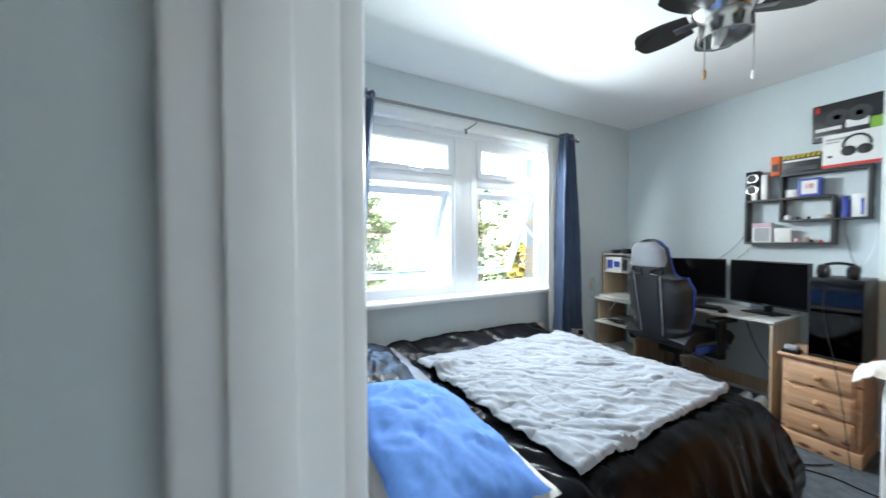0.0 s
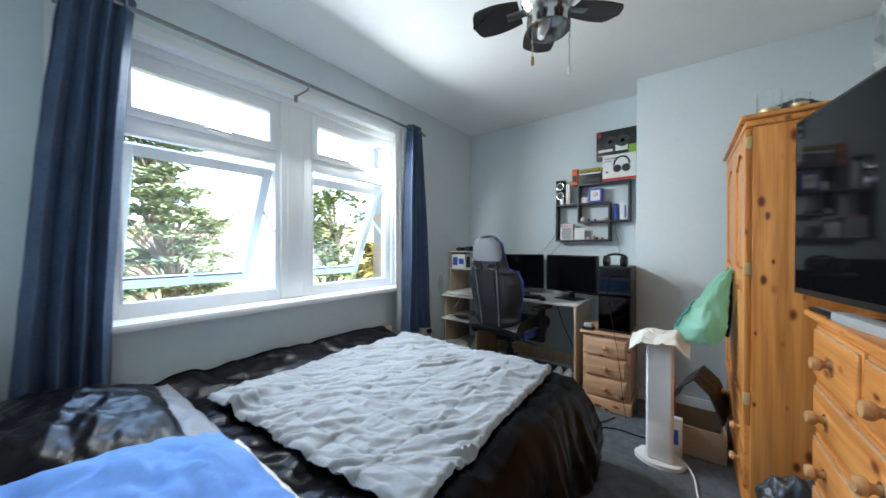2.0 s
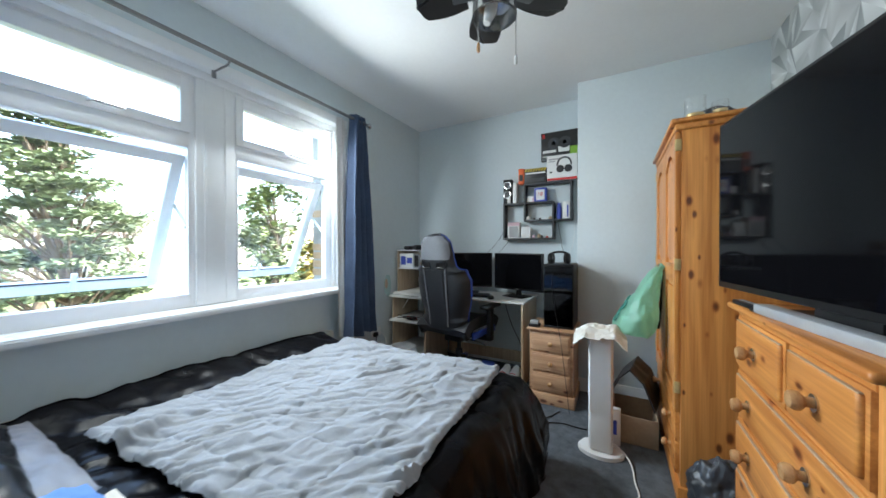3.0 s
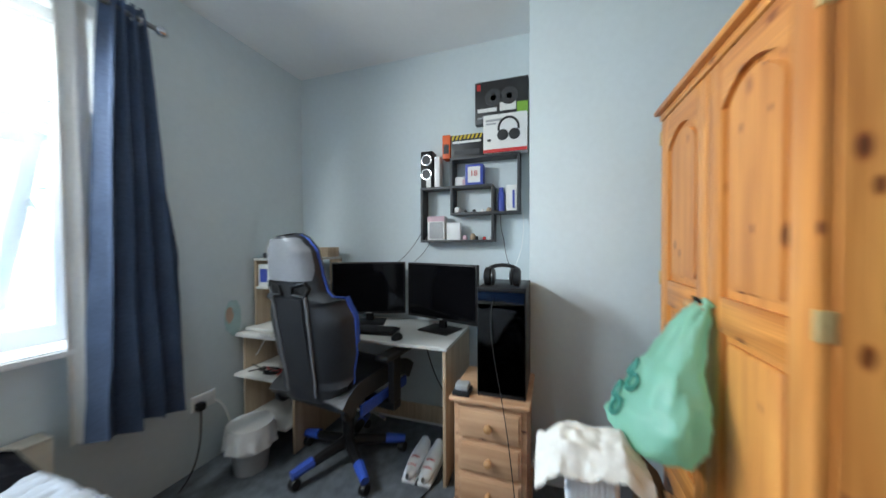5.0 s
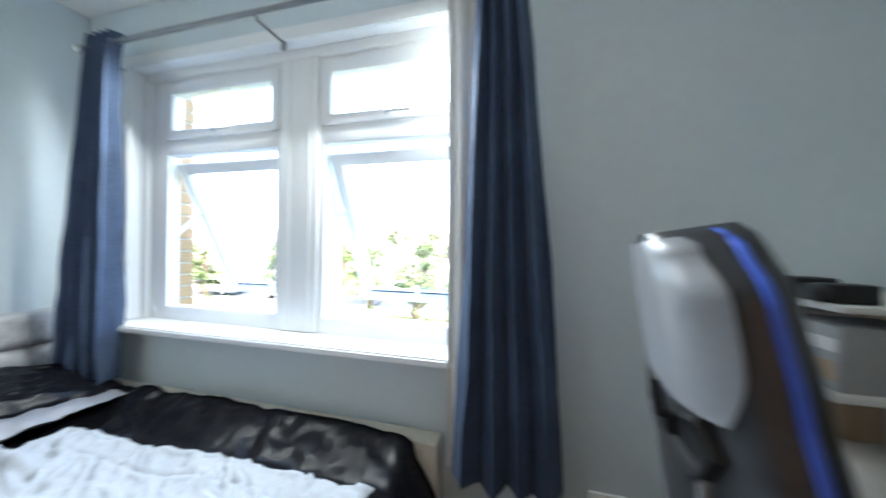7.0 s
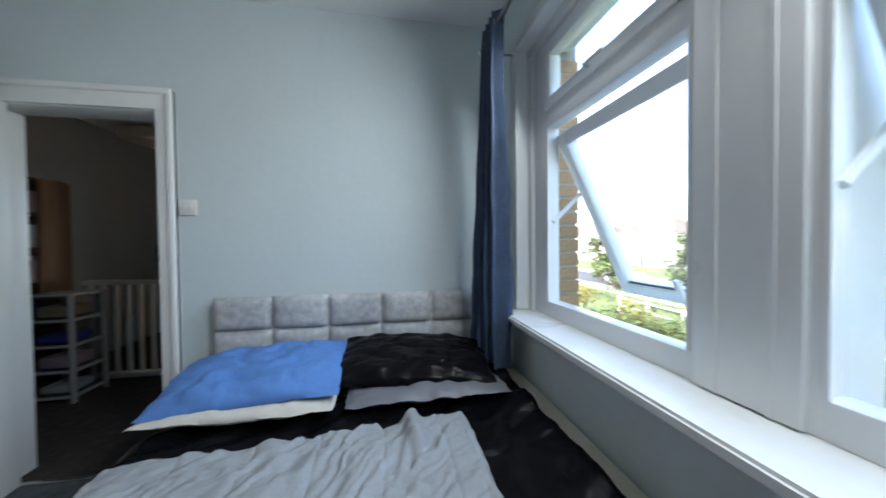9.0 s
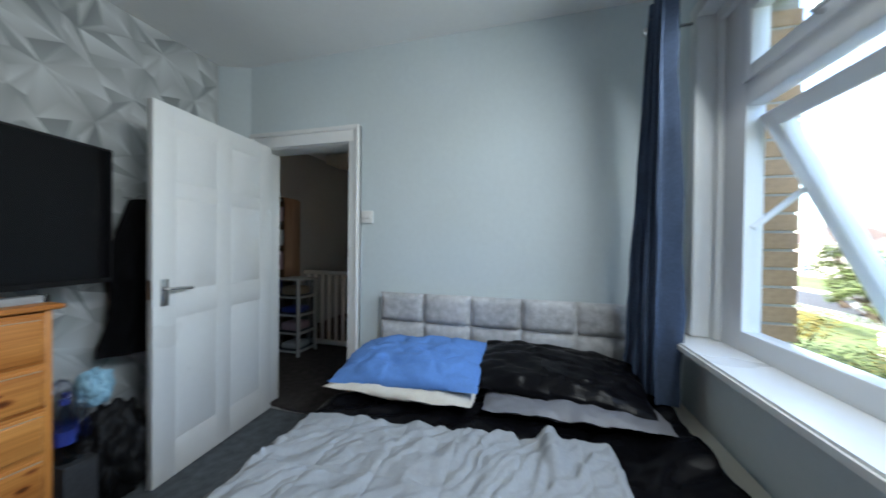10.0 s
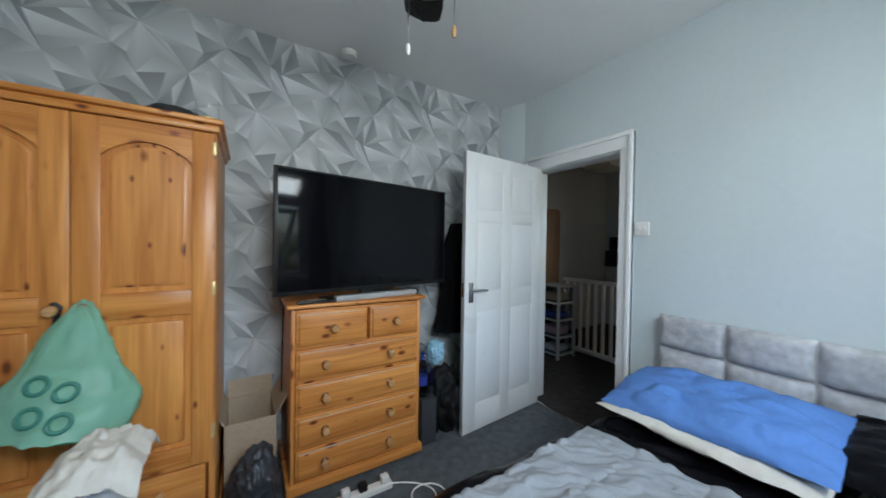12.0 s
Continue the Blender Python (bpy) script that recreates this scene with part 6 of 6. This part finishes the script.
# ---- landing ----
bs = thing("bookcase", "tall dark wooden bookcase on the landing", "bookcase", pose(-1.3, -0.95, 0))
DW = wood_mat("dark_bookcase_wood", (0.10, 0.055, 0.03), (0.17, 0.10, 0.06), "Z", knots=False)
for y0, y1 in ((-1.14, -1.12), (-0.76, -0.74)):
    part("side", B(-1.45, y0, 0, -1.18, y1, 1.80, 0.002), DW, bs)
part("back", B(-1.45, -1.12, 0, -1.44, -0.76, 1.80), DW, bs)
for k in range(7):
    part("shelf", B(-1.44, -1.12, 0.06 + 0.29 * k, -1.185, -0.76, 0.078 + 0.29 * k), DW, bs)
for k in range(2, 6):
    for i in range(3):
        y = -1.0 + 0.07 * i + 0.01 * rc.random()
        carton("book", "upright book in the landing bookcase", -1.40, y, 0.079 + 0.29 * k, -1.22, y + 0.03 + 0.02 * rc.random(), 0.079 + 0.29 * k + rc.uniform(0.14, 0.22), rc.choice([WHITEC, BLUEC, CARD, PINKC]), (), "book")
dt = thing("plastic_drawer_tower", "grey-framed tower of clear plastic drawers", "drawers", pose(-1.15, -0.53, 0))
for x, y in ((-1.28, -0.68), (-1.28, -0.38), (-0.99, -0.68), (-0.99, -0.38)):
    part("post", B(x - 0.016, y - 0.016, 0, x + 0.016, y + 0.016, 0.86, 0.005), GREYP, dt)
for k in range(5):
    part("tray", B(-1.29, -0.69, 0.04 + 0.203 * k, -0.98, -0.37, 0.055 + 0.203 * k, 0.003), GREYP, dt)
for k in range(4):
    d = part("drawer", B(-1.27, -0.67, 0.062 + 0.203 * k, -0.985, -0.39, 0.225 + 0.203 * k, 0.008), FROST, dt, "clear plastic drawer")
    part("contents", B(-1.24, -0.64, 0.07 + 0.203 * k, -1.02, -0.42, 0.13 + 0.203 * k + 0.03 * (k % 2), 0.02), (WHITEC, PINKC, BLUEC, CARD)[k], d)
br = thing("balustrade", "white painted landing balustrade", "balustrade", pose(-1.5, 0.2, 0))
part("handrail", B(-1.53, -0.70, 0.88, -1.47, 0.905, 0.925, 0.01), GLOSS, br)
part("base_rail", B(-1.53, -0.70, 0.0, -1.47, 0.905, 0.05, 0.006), GLOSS, br)
for k in range(16):
    y = -0.66 + 0.10 * k
    part("baluster", B(-1.516, y, 0.05, -1.484, y + 0.032, 0.88, 0.003), GLOSS, br)
solid("stair_void_floor", B(-3.2, -1.15, 0.0, -1.56, 0.9, 0.004), CARPET2, "dark stairwell beyond the balustrade", "floor", kind="structure")
pf = thing("coat_rack", "dark coat rack on the landing wall", "rack", pose(-3.19, -0.95, 1.3))
part("board", B(-3.2, -1.08, 1.25, -3.17, -0.86, 1.50, 0.004), BLACKP, pf)
part("hanging_bag", B(-3.17, -1.12, 1.0, -3.10, -0.90, 1.28, 0.03), BLACKP, pf)
pl = thing("landing_lamp_shade", "pale square paper shade on the landing ceiling", "lamp shade", pose(-2.3, -0.5, H))
part("shade", B(-2.5, -0.85, H - 0.16, -2.1, -0.45, H - 0.02, 0.02), CREAM, pl)
part("rose", B(-2.34, -0.69, H - 0.02, -2.26, -0.61, H), WHITEP, pl)

# ---- outside ----
GZ = -2.9
GRASS = mat("lawn_grass", (0.07, 0.11, 0.03), 0.95, scale=3, var=0.4, bump=0.5, bump_scale=40, second=(0.13, 0.15, 0.05))
ASPH = mat("asphalt", (0.06, 0.06, 0.062), 0.9, scale=12, var=0.25, bump=0.3, bump_scale=90)
PAVE = mat("concrete_paving", (0.30, 0.29, 0.27), 0.9, scale=6, var=0.15, bump=0.2)
BRICK = mat("tan_brick", (0.36, 0.23, 0.13), 0.85, scale=40, var=0.25, bump=0.4, bump_scale=120)
MORT = mat("mortar", (0.32, 0.30, 0.26), 0.95, scale=60, var=0.1, bump=0.4)
RENDERW = mat("pale_house_render", (0.62, 0.58, 0.52), 0.9, scale=4, var=0.08, bump=0.2)
TILE = mat("brown_roof_tiles", (0.125, 0.095, 0.08), 0.85, scale=5, var=0.25, bump=0.6, bump_scale=14)
BARK = mat("tree_bark", (0.10, 0.075, 0.05), 0.95, scale=12, var=0.3, bump=0.8, bump_scale=20)
LEAF1 = mat("pine_foliage", (0.10, 0.14, 0.07), 0.8, scale=2, var=0.35, second=(0.16, 0.20, 0.10))
LEAF2 = mat("yellowing_foliage", (0.13, 0.13, 0.03), 0.8, scale=2, var=0.4, second=(0.28, 0.20, 0.03))
LEAF3 = mat("hedge_foliage", (0.07, 0.11, 0.04), 0.8, scale=2, var=0.4, second=(0.13, 0.16, 0.05))

solid("ground", B(-400, 3.25, GZ - 0.3, 400, 900, GZ), GRASS, "rough garden lawn below the windows", "ground", kind="structure")
solid("road", B(-300, 22.0, GZ - 0.05, 300, 28.5, GZ + 0.012), ASPH, "grey asphalt street", "road", kind="structure")
for y in (19.8, 28.5):
    bm = B(-300, y, GZ - 0.05, 300, y + 2.2, GZ + 0.11, 0.015)
    solid("pavement", bm, PAVE, "concrete pavement with a kerb", "pavement", kind="structure")
solid("outer_wall", B(-6, W + 0.30, GZ, -0.3, W + 0.36, H + 0.4), BRICK, "tan brick outside wall", "wall", kind="structure")

# brick reveals beside the windows
for x0, x1 in ((WX0 - 0.02, WX0 + 0.030), (WX1 - 0.030, WX1 + 0.02)):
    rv = solid("brick_reveal", B(x0 + 0.004 * (x0 < 1), 2.925, WZ0 - 0.05, x1 - 0.004 * (x0 < 1) + 0.004 * (x0 > 1), 3.12, WZ1 + 0.1), MORT, "tan brick reveal outside the window", "wall", kind="structure")
    mesh = None
    for k in range(19):
        z = WZ0 - 0.04 + 0.0752 * k
        if mesh is None:
            mesh = finish(B(x0 if x0 > 1 else x0 + 0.006, 2.93, 0, x1 if x0 < 1 else x1 - 0.006, 3.135, 0.065, 0.003, 1), BRICK, 40)
        b = new("brick", mesh)
        b.parent = rv
        b.location = (0.0015 * rc.uniform(-1, 1), 0.003 * rc.uniform(-1, 1), z)


def leaf_cloud(bm, centre, rx, ry, rz, n, size, rnd, flat=0.0):
    """Many small leaves filling a lump unevenly."""
    c = Vector(centre)
    for _ in range(n):
        d = Vector((rnd.gauss(0, 1), rnd.gauss(0, 1), rnd.gauss(0, 1))).normalized() * rnd.uniform(0.45, 1.0)
        p = c + Vector((d.x * rx, d.y * ry, d.z * rz))
        a, s = rnd.uniform(0, 6.28), size * rnd.uniform(0.6, 1.4)
        u = Vector((math.cos(a), math.sin(a), rnd.uniform(-0.5, 0.5) * (1 - flat)))
        w = Vector((-math.sin(a), math.cos(a), rnd.uniform(-0.8, 0.8) * (1 - flat)))
        vs = [bm.verts.new(p + q) for q in (-u * s, w * s * 0.5, u * s, -w * s * 0.5)]
        bm.faces.new(vs)


def tree(name, label, x, y, height, spread, leaf, seed, layered, lumps, per):
    rnd = random.Random(seed)
    t = thing(name, label, "tree", pose(x, y, GZ))
    top = GZ + height
    bend = [(x + 0.25 * math.sin(k * 1.3 + seed), y + 0.2 * math.cos(k * 1.7), GZ + height * 0.92 * k / 7) for k in range(8)]
    bm = bmesh.new()
    tube(bm, bend, [0.24 * (1 - 0.11 * k) for k in range(8)], 9)
    crown = bmesh.new()
    for k in range(lumps):
        h = rnd.uniform(0.26, 1.0)
        i = min(int(h * 0.92 * 7 / 0.92), 7)
        base = Vector(bend[max(i - 1, 0)])
        a = rnd.uniform(0, 6.28)
        reach = spread * rnd.uniform(0.25, 1.0) * (1 - 0.55 * max(h - 0.45, 0) / 0.55)
        tip = Vector((x + reach * math.cos(a), y + reach * math.sin(a), GZ + height * h))
        tube(bm, [base, base.lerp(tip, 0.55) + Vector((0, 0, 0.15)), tip], [0.06, 0.035, 0.012], 5)
        r = spread * rnd.uniform(0.20, 0.36)
        leaf_cloud(crown, tip, r, r, r * (0.32 if layered else 0.75), per, 0.10 if layered else 0.13, rnd)
    part("trunk", bm, BARK, t)
    part("crown", crown, leaf, t, smooth=0)
    return t


tree("pine_tree", "tall dark pine tree with layered branches", 3.3, 15.8, 8.4, 2.0, LEAF1, 5, True, 110, 170)
tree("garden_tree", "green garden tree with an open crown", 8.6, 13.2, 6.6, 2.2, LEAF3, 9, False, 34, 120)
tree("garden_tree", "yellowing garden tree beside the house", 7.2, 8.4, 4.2, 1.4, LEAF2, 12, False, 26, 110)
tree("street_tree", "leafy tree beside the street", -6.0, 31.5, 6.0, 2.6, LEAF3, 41, False, 24, 100)
tree("street_tree", "leafy tree beside the street", -20.0, 33.0, 6.5, 3.0, LEAF3, 42, False, 24, 100)
tree("street_tree", "leafy tree beside the street", 5.5, 31.5, 6.4, 3.0, LEAF3, 43, False, 26, 100)
tree("street_tree", "small round street tree beyond the road", -12.0, 36.0, 7.2, 2.3, LEAF3, 21, False, 26, 100)
tree("street_tree", "green street tree beyond the road", -1.0, 38.0, 6.2, 2.6, LEAF3, 22, False, 26, 100)
tree("street_tree", "green street tree beyond the road", 12.0, 40.0, 8.0, 3.2, LEAF3, 23, False, 26, 100)


def shrub(x, y, r, h, leaf, seed, label):
    rnd = random.Random(seed)
    t = thing("shrub", label, "shrub", pose(x, y, GZ))
    bm = bmesh.new()
    cr = bmesh.new()
    for k in range(9):
        a = rnd.uniform(0, 6.28)
        q = r * rnd.uniform(0.1, 0.75)
        tip = (x + q * math.cos(a), y + q * math.sin(a), GZ + h * rnd.uniform(0.35, 0.85))
        tube(bm, [(x, y, GZ - 0.02), ((x + tip[0]) / 2, (y + tip[1]) / 2, GZ + h * 0.3), tip], [0.03, 0.02, 0.008], 5)
        leaf_cloud(cr, tip, r * 0.5, r * 0.5, h * 0.34, 110, 0.07, rnd)
    part("stems", bm, BARK, t)
    part("leaves", cr, leaf, t, smooth=0)


rs = random.Random(31)
for k in range(60):
    x = -20 + 0.56 * k + rs.uniform(-0.4, 0.4)
    shrub(x, 9.6 + rs.uniform(-2.6, 4.2), rs.uniform(0.8, 1.4), rs.uniform(0.9, 1.7), rs.choice([LEAF2, LEAF3, LEAF3, LEAF2 if x > 0 else LEAF3]), 100 + k, "leafy shrub in the garden below")
for k in range(26):
    x = -16 + 0.62 * k + rs.uniform(-0.4, 0.4)
    shrub(x, 6.6 + rs.uniform(-1.2, 2.2), rs.uniform(0.8, 1.3), rs.uniform(1.3, 2.2), rs.choice([LEAF2, LEAF3, LEAF3, LEAF3]), 300 + k, "tall leafy shrub in the garden below")
for k, (x, y, h) in enumerate(((-3.5, 19, 3.6), (-7.5, 21, 4.2), (-11.5, 20, 3.8), (-16, 22, 4.4), (-22, 21, 4.0), (-28, 24, 4.4), (-5.5, 26, 4.4), (-13.5, 27, 4.6))):
    tree("garden_tree", "bushy green garden tree before the street", x, y, h, 2.0, LEAF3, 60 + k, False, 24, 90)
hd = bmesh.new()
for k in range(150):
    leaf_cloud(hd, (-30 + 0.42 * k, 17.8 + rs.uniform(-0.2, 0.2), GZ + 0.55), 0.45, 0.4, 0.5, 46, 0.08, rs)
tagged(solid("hedge", hd, LEAF3, "low clipped hedge along the street", "hedge", kind="stuff", smooth=0))
fn = thing("garden_fence", "white garden rail fence", "fence", pose(0, 15.0, GZ))
for z in (0.45, 0.9):
    part("rail", B(-14, 14.97, GZ + z, 10, 15.03, GZ + z + 0.08, 0.01), WHITEP, fn)
for k in range(13):
    part("post", B(-14 + 2 * k - 0.05, 14.95, GZ, -13.9 + 2 * k - 0.05, 15.05, GZ + 1.05, 0.01), WHITEP, fn)


def house(x, y, w, d, eaves, ridge):
    h = thing("bungalow", "pale rendered house with a brown hipped roof", "house", pose(x, y, GZ), "houses across the street")
    part("wall", B(x - w / 2, y, GZ, x + w / 2, y + d, GZ + eaves), RENDERW, h)
    bm = bmesh.new()
    o = 0.4
    e = [bm.verts.new(p) for p in ((x - w / 2 - o, y - o, GZ + eaves), (x + w / 2 + o, y - o, GZ + eaves), (x + w / 2 + o, y + d + o, GZ + eaves), (x - w / 2 - o, y + d + o, GZ + eaves))]
    r = [bm.verts.new(p) for p in ((x - w / 2 + d * 0.42, y + d / 2, GZ + ridge), (x + w / 2 - d * 0.42, y + d / 2, GZ + ridge))]
    for f in ((e[0], e[1], r[1], r[0]), (e[1], e[2], r[1]), (e[2], e[3], r[0], r[1]), (e[3], e[0], r[0]), (e[3], e[2], e[1], e[0])):
        bm.faces.new(f)
    rf = part("roof", bm, TILE, h, smooth=0)
    part("chimney", B(x + w * 0.2, y + d * 0.45, GZ + ridge - 0.8, x + w * 0.2 + 0.6, y + d * 0.45 + 0.6, GZ + ridge + 0.9, 0.02), BRICK, rf)
    part("gutter", B(x - w / 2 - o, y - o - 0.06, GZ + eaves - 0.1, x + w / 2 + o, y - o, GZ + eaves, 0.02), WHITEP, h)
    n = max(int(w / 3), 2)
    for lv in (0.95, 3.5):
        if lv + 1.3 > eaves:
            continue
        for k in range(n):
            wx = x - w / 2 + w * (k + 0.5) / n
            wf = part("window", B(wx - 0.75, y - 0.05, GZ + lv, wx + 0.75, y - 0.001, GZ + lv + 1.2, 0.01), UPVC, h)
            for s in (-1, 1):
                part("pane", B(wx + 0.36 * s - 0.31, y - 0.06, GZ + lv + 0.08, wx + 0.36 * s + 0.31, y - 0.048, GZ + lv + 1.12), GREYP, wf)
    part("door", B(x + 0.1, y - 0.04, GZ, x + 1.0, y - 0.0015, GZ + 2.05, 0.01), BLUEC, h)


for x, y, w, e, r in ((-62, 44, 14, 5.2, 8.0), (-44, 43, 13, 5.2, 7.6), (-29, 42, 12, 2.7, 5.6), (-14, 46, 13, 5.2, 7.4), (2, 47, 13, 5.2, 7.6), (19, 46, 14, 5.2, 7.8), (37, 44, 13, 5.2, 7.6)):
    house(x, y, w, 8.0, e, r)


def car(x, y, paint, label):
    c = thing("parked_car", label, "car", pose(x, y, GZ), "cars parked in the street")
    prof = [(-2.0, 0.35), (-2.05, 0.75), (-1.3, 0.92), (-0.65, 1.38), (0.75, 1.42), (1.45, 0.98), (2.0, 0.85), (2.05, 0.35)]
    bm = bmesh.new()
    prism(bm, [(x + a, GZ + b2) for a, b2 in prof], "y", y - 0.85, y + 0.85)
    bmesh.ops.bevel(bm, geom=bm.edges[:], offset=0.06, segments=2, affect="EDGES")
    part("body", bm, paint, c)
    for s in (-1, 1):
        bm = bmesh.new()
        prism(bm, [(x - 1.12, GZ + 0.95), (x - 0.6, GZ + 1.31), (x + 0.7, GZ + 1.34), (x + 1.25, GZ + 0.98)], "y", y + s * 0.85, y + s * 0.856)
        part("side_window", bm, SCREEN, c)
        for wx in (-1.25, 1.25):
            wh = part("wheel", lathe(bmesh.new(), [(0.26, -0.1), (0.31, -0.08), (0.31, 0.08), (0.26, 0.1)], (x + wx, y + s * 0.78, GZ + 0.323), 20, "Y"), BLACKP, c)
            part("rim", lathe(bmesh.new(), [(0.19, -0.105), (0.19, 0.105)], (x + wx, y + s * 0.78, GZ + 0.323), 16, "Y"), CHROME, wh)


car(-16, 23.2, WHITEP, "white hatchback parked at the kerb")
car(-23, 23.2, GREYP, "silver hatchback parked at the kerb")
car(-7.5, 27.4, WHITEP, "white hatchback parked across the street")
